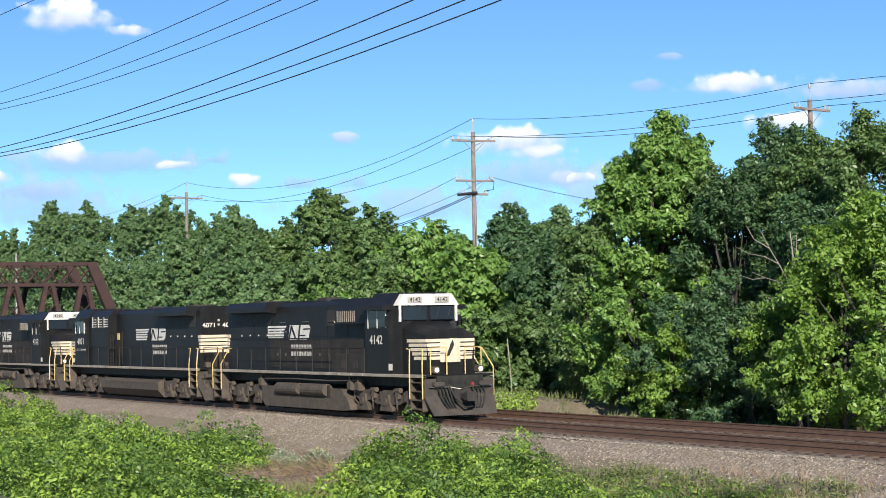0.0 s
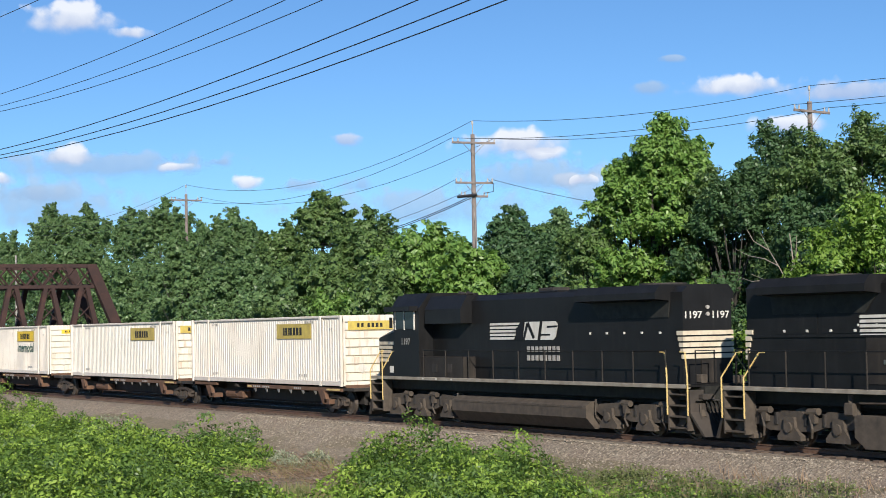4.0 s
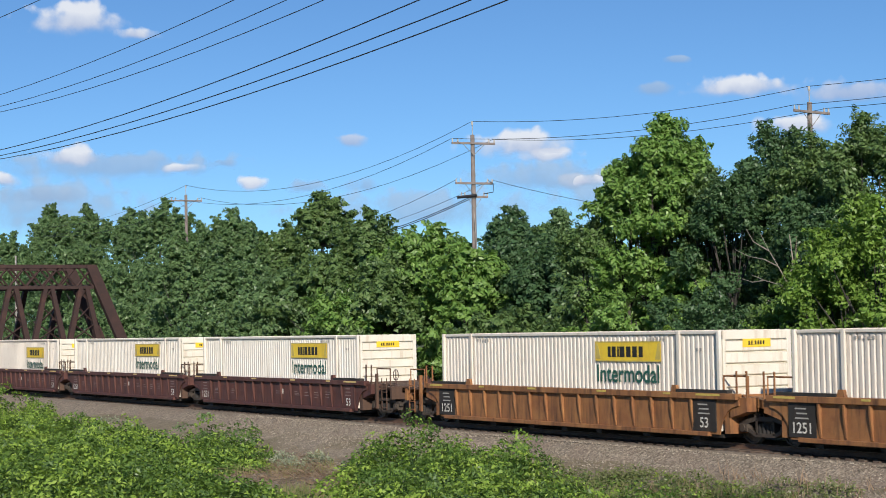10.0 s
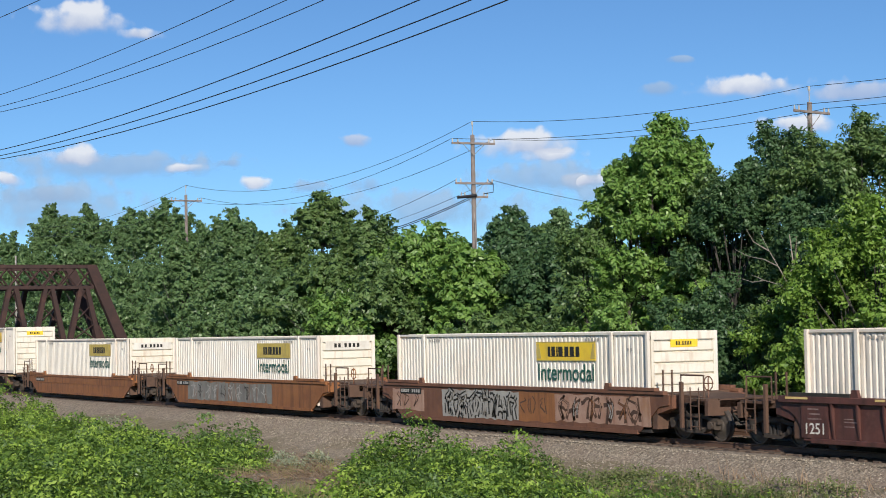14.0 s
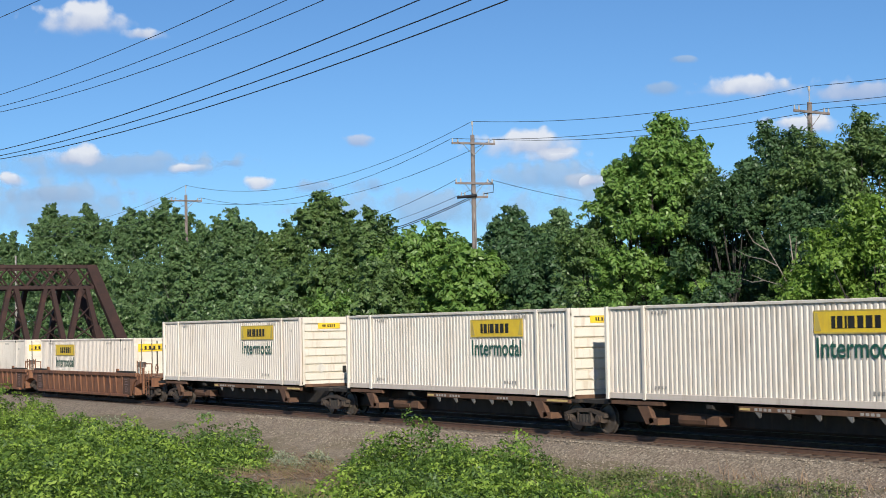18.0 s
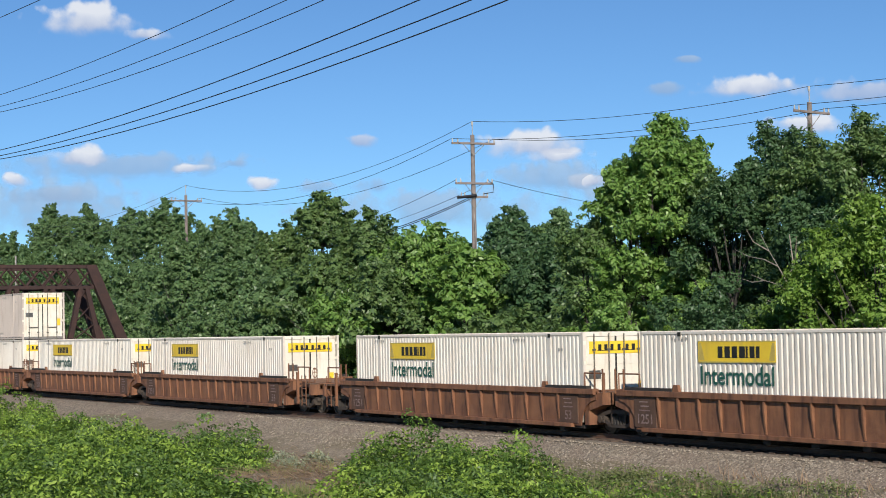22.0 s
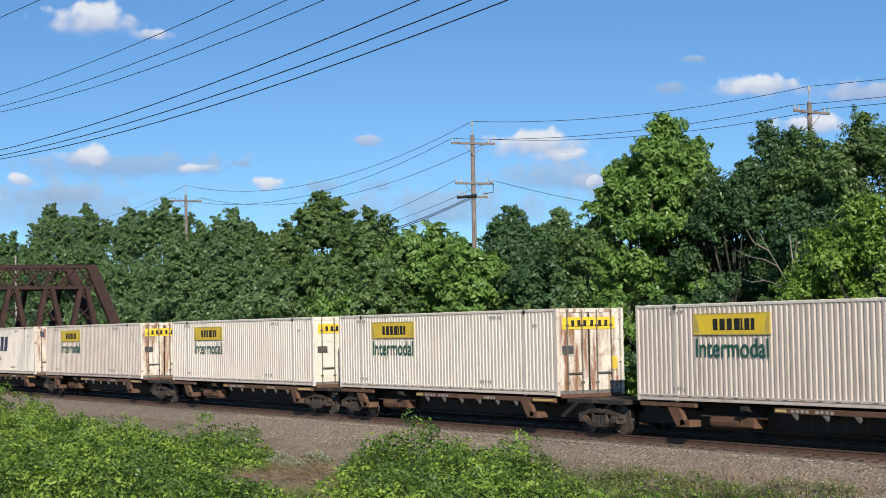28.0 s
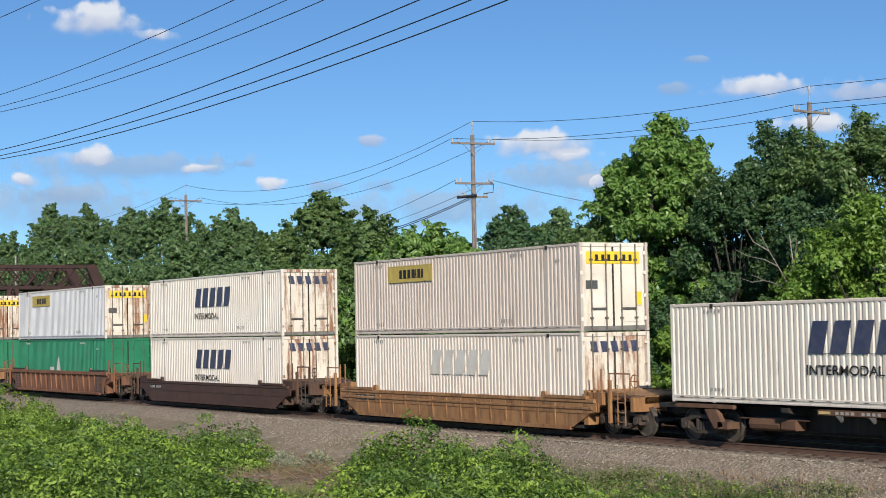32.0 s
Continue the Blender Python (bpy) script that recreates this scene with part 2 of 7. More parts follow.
PLOUGH = surface("dirty_black_pilot_steel", (0.065, 0.053, 0.045), (0.034, 0.029, 0.025), 2.0, 0.7, 0, 0.25, second=(0.10, 0.075, 0.058))
GRASS = leafy("dry_grass_blades", (0.25, 0.22, 0.10), (0.36, 0.29, 0.16), (0.21, 0.25, 0.085))


def ground_material():
    m, t, b = nodes("stony_grassy_soil")
    co = t.nodes.new("ShaderNodeTexCoord")
    v = add(t, "ShaderNodeTexVoronoi", Scale=11.0, Randomness=1.0)
    t.links.new(co.outputs["Object"], v.inputs["Vector"])
    stones = ramp(t, [(0.0, (0.16, 0.125, 0.095)), (0.5, (0.28, 0.225, 0.17)), (1.0, (0.43, 0.36, 0.285))], v.outputs["Color"])
    broad, mid, fine = noisy(t, 0.25, 6), noisy(t, 1.4, 6), noisy(t, 25, 4)
    col = mix(t, ramp(t, [(0.42, (0, 0, 0)), (0.60, (0.85, 0.85, 0.85))], broad).outputs[0], stones.outputs[0], (0.19, 0.155, 0.095))
    col = mix(t, ramp(t, [(0.5, (0, 0, 0)), (0.68, (0.7, 0.7, 0.7))], mid).outputs[0], col, (0.15, 0.13, 0.07))
    col = mix(t, 0.4, col, ramp(t, [(0.3, (0.2, 0.2, 0.2)), (0.7, (0.85, 0.85, 0.85))], fine).outputs[0], "OVERLAY")
    # grassy away from the line
    sp = t.nodes.new("ShaderNodeSeparateXYZ")
    t.links.new(co.outputs["Object"], sp.inputs[0])
    off = t.nodes.new("ShaderNodeMath")
    off.operation = "ADD"
    off.inputs[1].default_value = 2.0
    t.links.new(sp.outputs[1], off.inputs[0])
    away = t.nodes.new("ShaderNodeMath")
    away.operation = "ABSOLUTE"
    t.links.new(off.outputs[0], away.inputs[0])
    turf = t.nodes.new("ShaderNodeMapRange")
    turf.inputs[1].default_value, turf.inputs[2].default_value, turf.inputs[4].default_value = 14.5, 22.0, 0.85
    t.links.new(away.outputs[0], turf.inputs[0])
    blades = ramp(t, [(0.3, (0.07, 0.095, 0.03)), (0.55, (0.11, 0.14, 0.045)), (0.75, (0.19, 0.18, 0.08))], mid)
    col = mix(t, turf.outputs[0], col, blades.outputs[0])
    t.links.new(col, b.inputs["Base Color"])
    b.inputs["Roughness"].default_value = 0.95
    bp = add(t, "ShaderNodeBump", Strength=0.6, Distance=0.05)
    t.links.new(v.outputs["Distance"], bp.inputs["Height"])
    t.links.new(bp.outputs[0], b.inputs["Normal"])
    return m


def ballast_material():
    m, t, b = nodes("crushed_stone_ballast")
    co = t.nodes.new("ShaderNodeTexCoord")
    v = add(t, "ShaderNodeTexVoronoi", Scale=14.0, Randomness=1.0)
    t.links.new(co.outputs["Object"], v.inputs["Vector"])
    tone = ramp(t, [(0.0, (0.11, 0.09, 0.068)), (0.5, (0.26, 0.212, 0.158)), (1.0, (0.47, 0.40, 0.31))], v.outputs["Color"])
    broad, fine = noisy(t, 0.5, 6), noisy(t, 9, 4)
    col = mix(t, ramp(t, [(0.4, (0, 0, 0)), (0.68, (0.75, 0.75, 0.75))], broad).outputs[0], tone.outputs[0], (0.23, 0.17, 0.13))
    col = mix(t, 0.3, col, ramp(t, [(0.3, (0.25, 0.25, 0.25)), (0.7, (0.8, 0.8, 0.8))], fine).outputs[0], "OVERLAY")
    # oily grime by the rails, plus the shade under the cars put into the colour
    sp = t.nodes.new("ShaderNodeSeparateXYZ")
    t.links.new(co.outputs["Object"], sp.inputs[0])
    far = sp.outputs[1]
    for i in range(2):
        off = t.nodes.new("ShaderNodeMath")
        off.operation = "SUBTRACT"
        off.inputs[1].default_value = 1.95
        t.links.new(far, off.inputs[0])
        size = t.nodes.new("ShaderNodeMath")
        size.operation = "ABSOLUTE"
        t.links.new(off.outputs[0], size.inputs[0])
        far = size.outputs[0]
    wob = t.nodes.new("ShaderNodeMath")
    wob.operation = "MULTIPLY_ADD"
    wob.inputs[1].default_value = 0.8
    t.links.new(broad, wob.inputs[0])
    t.links.new(far, wob.inputs[2])
    edge = t.nodes.new("ShaderNodeMapRange")
    edge.inputs[1].default_value, edge.inputs[2].default_value = 1.9, 1.5
    edge.inputs[4].default_value = 0.75
    t.links.new(wob.outputs[0], edge.inputs[0])
    col = mix(t, edge.outputs[0], col, (0.075, 0.062, 0.052))
    t.links.new(col, b.inputs["Base Color"])
    b.inputs["Roughness"].default_value = 0.95
    bp = add(t, "ShaderNodeBump", Strength=0.8, Distance=0.05)
    t.links.new(v.outputs["Distance"], bp.inputs["Height"])
    t.links.new(bp.outputs[0], b.inputs["Normal"])
    return m


def stone_material():
    m, t, b = nodes("ballast_stone")
    g = t.nodes.new("ShaderNodeNewGeometry")
    r = ramp(t, [(0.0, (0.12, 0.098, 0.075)), (0.6, (0.26, 0.215, 0.165)), (1.0, (0.38, 0.33, 0.262))], g.outputs["Random Per Island"])
    t.links.new(mix(t, 0.3, r.outputs[0], ramp(t, [(0.3, (0.25, 0.25, 0.25)), (0.7, (0.75, 0.75, 0.75))], noisy(t, 30, 3)).outputs[0], "OVERLAY"), b.inputs["Base Color"])
    b.inputs["Roughness"].default_value = 0.9
    return m


STONE = stone_material()
SOIL, BALLAST = ground_material(), ballast_material()

# ---- building helpers ----
class Shape:
    """Collects faces into one mesh."""

    def __init__(self):
        self.v, self.f = [], []

    def hull(self, pts, faces):
        n = len(self.v)
        self.v += [tuple(p) for p in pts]
        self.f += [tuple(n + i for i in f) for f in faces]
        return self

    def box(self, x0, x1, y0, y1, z0, z1, e=0.0):
        """A box; e cuts its four long edges along x."""
        if e <= 0:
            return self.hull([(x, y, z) for x in (x0, x1) for y in (y0, y1) for z in (z0, z1)],
                             [(0, 1, 3, 2), (4, 6, 7, 5), (0, 4, 5, 1), (2, 3, 7, 6), (0, 2, 6, 4), (1, 5, 7, 3)])
        ring = [(y0 + e, z0), (y1 - e, z0), (y1, z0 + e), (y1, z1 - e), (y1 - e, z1), (y0 + e, z1), (y0, z1 - e), (y0, z0 + e)]
        return self.prism(ring, x0, x1, "x")

    def prism(self, ring, a, b, axis="y"):
        """A ring in the plane across the axis, drawn out from a to b. Rings: (y, z) for x, (x, z) for y, (x, y) for z."""
        n = len(ring)
        put = {"x": lambda p, k: (k, p[0], p[1]), "y": lambda p, k: (p[0], k, p[1]), "z": lambda p, k: (p[0], p[1], k)}[axis]
        pts = [put(p, a) for p in ring] + [put(p, b) for p in ring]
        return self.hull(pts, [tuple(range(n))[::-1], tuple(range(n, 2 * n))] + [(i, (i + 1) % n, n + (i + 1) % n, n + i) for i in range(n)])

    def rod(self, a, b, r, n=8, r2=None):
        a, b = Vector(a), Vector(b)
        q = (b - a).to_track_quat("Z", "Y")
        r2 = r if r2 is None else r2
        pts = []
        for at, rr in ((a, r), (b, r2)):
            pts += [at + q @ Vector((rr * math.cos(k * math.tau / n), rr * math.sin(k * math.tau / n), 0)) for k in range(n)]
        return self.hull(pts, [tuple(range(n))[::-1], tuple(range(n, 2 * n))] + [(i, (i + 1) % n, n + (i + 1) % n, n + i) for i in range(n)])

    def path(self, pts, r, n=6):
        pts = [Vector(p) for p in pts]
        v = []
        for i, p in enumerate(pts):
            way = (pts[min(i + 1, len(pts) - 1)] - pts[max(i - 1, 0)]).normalized()
            side = way.cross(Vector((0.31, 0.52, 0.79))).normalized()
            up = way.cross(side)
            v += [p + side * (r * math.cos(k * math.tau / n)) + up * (r * math.sin(k * math.tau / n)) for k in range(n)]
        m = len(pts)
        faces = [(j * n + i, j * n + (i + 1) % n, (j + 1) * n + (i + 1) % n, (j + 1) * n + i) for j in range(m - 1) for i in range(n)]
        return self.hull(v, faces + [tuple(range(n))[::-1], tuple(range((m - 1) * n, m * n))])

    def lathe(self, prof, n=20, y=0.0):
        """Rings of (radius, offset along y) round the y axis."""
        pts, faces = [], []
        for r, o in prof:
            pts += [(r * math.cos(k * math.tau / n), y + o, r * math.sin(k * math.tau / n)) for k in range(n)]
        for j in range(len(prof) - 1):
            faces += [(j * n + i, j * n + (i + 1) % n, (j + 1) * n + (i + 1) % n, (j + 1) * n + i) for i in range(n)]
        faces += [tuple(range(n))[::-1], tuple(range((len(prof) - 1) * n, len(prof) * n))]
        return self.hull(pts, faces)

    def mesh(self, name):
        me = bpy.data.meshes.new(name)
        me.from_pydata(self.v, [], self.f)
        bm = bmesh.new()
        bm.from_mesh(me)
        bmesh.ops.recalc_face_normals(bm, faces=bm.faces)
        bm.to_mesh(me)
        bm.free()
        return me


def part(name, shape, material, parent=None, label="", at=None):
    me = shape.mesh(name) if isinstance(shape, Shape) else shape
    if not me.materials:
        me.materials.append(material)
    ob = new(name, me)
    if parent:
        ob.parent = parent
    if at:
        ob.location = at
    return tagged(ob, label) if label else ob


def thing(name, label, category, group="", m=None):
    ob = tagged(new(name), label, category, group)
    ob.empty_display_size = 0.2
    if m:
        ob.matrix_basis = m
    return ob


WORDS = {}


def lettering(text, height, material, width=0.0, lean=0.0):
    """A mesh of the text, centred, facing -y, of that cap height and, if given, width."""
    key = (text, height, material.name, width)
    if key not in WORDS:
        cu = bpy.data.curves.new("lettering", "FONT")
        cu.body, cu.align_x, cu.align_y, cu.size, cu.shear, cu.offset = text, "CENTER", "CENTER", 1.0, lean, 0.012
        ob = bpy.data.objects.new("lettering", cu)
        scene.collection.objects.link(ob)
        me = bpy.data.meshes.new_from_object(ob.evaluated_get(bpy.context.evaluated_depsgraph_get()))
        bpy.data.objects.remove(ob)
        co = np.empty(len(me.vertices) * 3)
        me.vertices.foreach_get("co", co)
        co = co.reshape(-1, 3)
        co[:, :2] -= (co[:, :2].min(0) + co[:, :2].max(0)) / 2
        sy = height / max(1e-6, np.ptp(co[:, 1]))
        sx = width / np.ptp(co[:, 0]) if width else sy
        out = np.stack([co[:, 0] * sx, np.zeros(len(co)), co[:, 1] * sy], 1)
        me.vertices.foreach_set("co", out.ravel())
        me.materials.clear()
        me.materials.append(material)
        WORDS[key] = me
    return WORDS[key]


def put_text(name, text, height, material, parent, at, turn=0, width=0.0, lean=0.0):
    ob = new(name, lettering(text, height, material, width, lean))
    ob.parent = parent
    ob.matrix_basis = pose(*at, 0, 0, turn)
    return ob


def bars(spans, y, z0, z1, lean=0.0):
    """Upright bars of lettering that is not spelt out, on a plane facing -y."""
    s = Shape()
    for a, b in spans:
        s.prism([(a, z0), (b, z0), (b + lean, z1), (a + lean, z1)], y, y + 0.004, "y")
    # a thin rule under them holds the bars together
    s.box(min(spans)[0], max(spans)[1], y, y + 0.004, z0 - 0.012, z0 + 0.002)
    return s

# ---- ground and track ----
def lie(x, y):
    """Height of the ground beside the line."""
    if y > 6.2:
        z = -0.75 - 0.25 * min(1, (y - 6.2) / 2) + 0.5 * max(0, min(1, (y - 16) / 10))
    elif y > -2.6:
        z = -0.55
    else:
        k = min(1, (-2.6 - y) / 3.2)
        z = -0.55 - 0.55 * k * k * (3 - 2 * k)
        u = max(0, min(1, (-17 - y) / 15))
        z += 2.9 * u * u * (3 - 2 * u)
    if 6.2 < y < 15 and x < -58:
        z += 1.25 * math.exp(-((y - 10.0 - 0.4 * math.sin(x * 0.4)) / 1.5) ** 2) * min(1, (-58 - x) / 7) * max(0, min(1, (x + 100) / 14))
    wild = min(1, max(0, abs(y - 1.8) - 5) / 4)
    return z + wild * (0.16 * noise.noise((x * 0.11, y * 0.11, 0)) + 0.07 * noise.noise((x * 0.5, y * 0.5, 3)))


def sheet(name, xs, ys, height, material):
    pts = [(x, y, height(x, y)) for x in xs for y in ys]
    n = len(ys)
    faces = [(i * n + j, (i + 1) * n + j, (i + 1) * n + j + 1, i * n + j + 1) for i in range(len(xs) - 1) for j in range(n - 1)]
    me = bpy.data.meshes.new(name)
    me.from_pydata(pts, [], faces)
    me.polygons.foreach_set("use_smooth", [True] * len(me.polygons))
    me.materials.append(material)
    return new(name, me)


xs = [-4000, -2000, -1200] + [-900 + 20 * i for i in range(36)] + [-180 + 1.0 * i for i in range(240)] + [60 + 20 * i for i in range(30)] + [1200, 2500, 4000]
ys = [-4000, -1500, -600, -200, -100, -60] + [-45 + 1.0 * i for i in range(120)] + [80, 110, 160, 300, 700, 2000, 4500]
tagged(sheet("ground", xs, ys, lie, SOIL), "weedy soil and dry grass beside the railway", "ground", kind="structure")


def bed(x, y):
    a = abs(y - 1.95)
    top = -0.2 + 0.025 * noise.noise((x * 0.8, y * 1.6, 5))
    return top if a < 4.1 else top - (a - 4.1) * (0.42 if y < 0 else 0.62) - 0.09 * noise.noise((x * 0.6, y, 1))


bx = [-900 + 30 * i for i in range(24)] + [-180 + 0.5 * i for i in range(420)] + [30 + 30 * i for i in range(28)]
by = [1.95 + s for s in (-7.4, -7.0, -6.6, -6.2, -5.8, -5.4, -5.0, -4.6, -4.2, -3.9, -3.4, -2.8, -2.2, -1.6, -1, -0.4, 0.4, 1, 1.6, 2.2, 2.8, 3.4, 3.9, 4.2, 4.7, 5.2, 5.8, 6.4)]
tagged(sheet("ballast_bed", bx, by, bed, BALLAST), "pinkish grey crushed stone ballast under two tracks", "ballast", kind="structure")

rail_ring = [(-0.07, -0.17), (0.07, -0.17), (0.07, -0.155), (0.012, -0.14), (0.012, -0.045), (0.036, -0.035), (0.036, -0.004), (0.03, 0.0), (-0.03, 0.0), (-0.036, -0.004), (-0.036, -0.035), (-0.012, -0.045), (-0.012, -0.14), (-0.07, -0.155)]
for track, ty in (("near", 0.0), ("far", 3.9)):
    for side in (-1, 1):
        y = ty + side * 0.753
        rail = tagged(new("rail"), "rust-brown steel rail spiked to wooden ties", "rail", "rails of the two tracks", "structure")
        part("rail_web", Shape().prism([(y + a, b) for a, b in rail_ring], -900, 700, "x"), RAIL, rail)
        part("rail_head", Shape().box(-900, 700, y - 0.031, y + 0.031, -0.002, 0.003), RAILTOP, rail, "worn shiny running surface")

tie_mesh = Shape().box(-0.115, 0.115, -1.3, 1.3, -0.36, -0.155, 0.0).mesh("tie")
tie_mesh.materials.append(TIE)
ties = tagged(new("ties"), "weathered dark wooden ties half sunk in the ballast", "ties", kind="structure")
rest = Shape()
rng = random.Random(4)
for ty in (0.0, 3.9):
    for i in range(-1500, 300):
        x = i * 0.52 + rng.uniform(-0.03, 0.03)
        if -95 < x < -17:
            ob = new("tie", tie_mesh)
            ob.parent = ties
            ob.matrix_basis = pose(x, ty + rng.uniform(-0.06, 0.06), rng.uniform(-0.012, 0.008), 0, 0, rng.uniform(-1.2, 1.2))
        else:
            rest.box(x - 0.115, x + 0.115, ty - 1.3, ty + 1.3, -0.36, -0.155)
tagged(part("tie_rows", rest, TIE, ties), kind="stuff")

# ---- intermodal containers ----
CL, CW, CH = 16.154, 1.295, 2.9
HX = CL / 2


def corrugated(x0, x1, z0, z1, y, out, pitch=0.228, deep=0.034):
    """A wall of upright folds along x, its face towards out."""
    n = max(1, round((x1 - x0) / pitch))
    p = (x1 - x0) / n
    line = []
    for i in range(n):
        a = x0 + i * p
        line += [(a, 0), (a + 0.50 * p, 0), (a + 0.62 * p, -deep), (a + 0.88 * p, -deep)]
    line.append((x1, 0))
    s = Shape()
    pts = [(x, y + out * d, z) for x, d in line for z in (z0, z1)]
    return s.hull(pts, [(2 * i, 2 * i + 2, 2 * i + 3, 2 * i + 1) for i in range(len(line) - 1)])


def container(livery, label, side=WHITE, nose=CREAM, door=CREAM, sign=YELLOW, post=WHITE, nose_sign=YELLOW, nose_wide=False, drop=0.06):
    """A 53-foot box; its closed nose end towards +x, its doors towards -x."""
    top = thing("shipping_container", label, "container", "containers on the train")
    p = 6.09
    for s in (-1, 1):
        part("side_wall", Shape().hull(*joined([corrugated(a, b, 0.2, CH - 0.09, s * (CW - 0.012), s) for a, b in ((-HX + 0.1, -p - 0.066), (-p + 0.066, p - 0.066), (p + 0.066, HX - 0.1))])), side, top)
        part("top_rail", Shape().box(-HX + 0.08, HX - 0.08, s * CW - 0.04, s * CW + 0.004, CH - 0.10, CH - 0.02, 0.01), post, top)
        part("bottom_rail", Shape().box(-HX + 0.08, HX - 0.08, s * CW - 0.05, s * CW + 0.008, 0.13, 0.21, 0.01).box(-HX + 0.08, HX - 0.08, s * CW - 0.05, s * CW - 0.012, 0.07, 0.14).box(-HX + 0.08, HX - 0.08, s * CW - 0.05, s * CW + 0.002, 0.02, 0.08, 0.01), side, top)
        for k in (-1, 1):
            part("corner_post", Shape().box(k * (HX - 0.05) - 0.06, k * (HX - 0.05) + 0.05, s * CW - 0.1, s * CW + 0.004, 0, CH), post, top)
            lp = Shape().box(k * p - 0.066, k * p + 0.066, s * CW - 0.08, s * CW - 0.004, 0.0, CH - 0.005)
            part("lifting_post", lp, post, top)
            part("lifting_casting", Shape().box(k * p - 0.07, k * p + 0.07, s * CW + 0.0, s * CW + 0.018, CH - 0.16, CH - 0.03), INK, top, "dark steel lifting casting")
    roof = Shape().box(-HX + 0.02, HX - 0.02, -CW + 0.03, CW - 0.03, CH - 0.03, CH - 0.012)
    for i in range(24):
        x = -HX + 0.5 + i * 0.66
        roof.box(x, x + 0.1, -CW + 0.1, CW - 0.1, CH - 0.012, CH + 0.0)
    part("roof", roof, post, top)
    part("floor", Shape().box(-HX + 0.05, HX - 0.05, -CW + 0.04, CW - 0.04, 0.03, 0.16), GRIME, top, "dark underside")
    # closed nose end
    part("nose_wall", Shape().box(HX - 0.13, HX - 0.09, -CW + 0.06, CW - 0.06, 0.1, CH - 0.05), nose, top)
    for z in (0.22, 0.565, 0.91, 1.255, 1.60, 1.945, 2.29):
        part("nose_slat", Shape().prism([(HX - 0.1, z), (HX - 0.012, z + 0.012), (HX - 0.005, z + 0.03), (HX - 0.005, z + 0.28), (HX - 0.1, z + 0.31)], -CW + 0.16, CW - 0.16, "y"), nose, top)
    for s in (-1, 1):
        part("nose_edge", Shape().box(HX - 0.09, HX - 0.004, min(s * (CW - 0.05), s * (CW - 0.15)), max(s * (CW - 0.05), s * (CW - 0.15)), 0.19, CH - 0.15), nose, top)
    part("nose_header", Shape().box(HX - 0.06, HX + 0.004, -CW + 0.05, CW - 0.05, CH - 0.26, CH - 0.01), nose, top)
    part("nose_sill", Shape().box(HX - 0.06, HX + 0.004, -CW + 0.05, CW - 0.05, 0.02, 0.2), nose, top)
    # doors
    part("door_sill", Shape().box(-HX - 0.004, -HX + 0.06, -CW + 0.05, CW - 0.05, 0.02, 0.16), GALV, top)
    part("door_header", Shape().box(-HX - 0.004, -HX + 0.06, -CW + 0.05, CW - 0.05, CH - 0.14, CH - 0.01), door, top)
    for s in (-1, 1):
        leaf = Shape().box(-HX + 0.02, -HX + 0.06, min(s * 0.012, s * (CW - 0.06)), max(s * 0.012, s * (CW - 0.06)), 0.17, CH - 0.15)
        for z in (0.3, 0.82, 1.34, 1.86, 2.36):
            leaf.box(-HX + 0.005, -HX + 0.03, min(s * 0.08, s * (CW - 0.14)), max(s * 0.08, s * (CW - 0.14)), z, z + 0.3)
        d = part("door", leaf, door, top)
        for y in (0.3, 0.88):
            part("lock_rod", Shape().rod((-HX - 0.03, s * y, 0.06), (-HX - 0.03, s * y, CH - 0.05), 0.024, 6), RODS, d)
            for z in (0.4, 2.3):
                part("rod_bracket", Shape().box(-HX - 0.05, -HX + 0.02, s * y - 0.06, s * y + 0.06, z, z + 0.06), RODS, d)
        part("door_handle", Shape().box(-HX - 0.06, -HX - 0.035, min(s * 0.3, s * 0.88), max(s * 0.3, s * 0.88), 0.72, 0.77), RODS, d)
        for z in (0.35, 1.1, 1.85, 2.5):
            part("hinge", Shape().box(-HX - 0.02, -HX + 0.03, s * (CW - 0.05) - 0.05, s * (CW - 0.05) + 0.05, z, z + 0.12), door, d)
    part("door_seal", Shape().box(-HX - 0.002, -HX + 0.05, -0.03, 0.03, 0.16, CH - 0.14), INK, top, "black rubber seal between the doors")
    # small stencilled marks on both sides
    for s in (-1, 1):
        y = s * (CW + 0.012) - (0.004 if s > 0 else 0)
        marks = Shape()
        for x, z, n in ((-5.6, 0.35, 4), (3.9, 0.38, 5), (-5.7, 2.62, 5), (4.6, 2.62, 5), (6.9, 2.3, 2)):
            for i in range(n):
                marks.box(s * -x + i * 0.17, s * -x + i * 0.17 + 0.09, y, y + 0.004, z, z + 0.09)
        slots = Shape()
        for i in range(22 if side is not GREEN else 0):
            x = -HX + 0.55 + i * 0.715
            slots.box(x, x + 0.2, min(s * (CW + 0.002), s * (CW + 0.010)), max(s * (CW + 0.002), s * (CW + 0.010)), 0.145, 0.168)
        tagged(part("rail_slots", slots, RODS, top), "row of small dark slots in the bottom rail", kind="stuff")
        tagged(part("stencil", marks, FAINT if side is not GREEN else LWHITE, top), "small grey stencilled marks", kind="stuff")
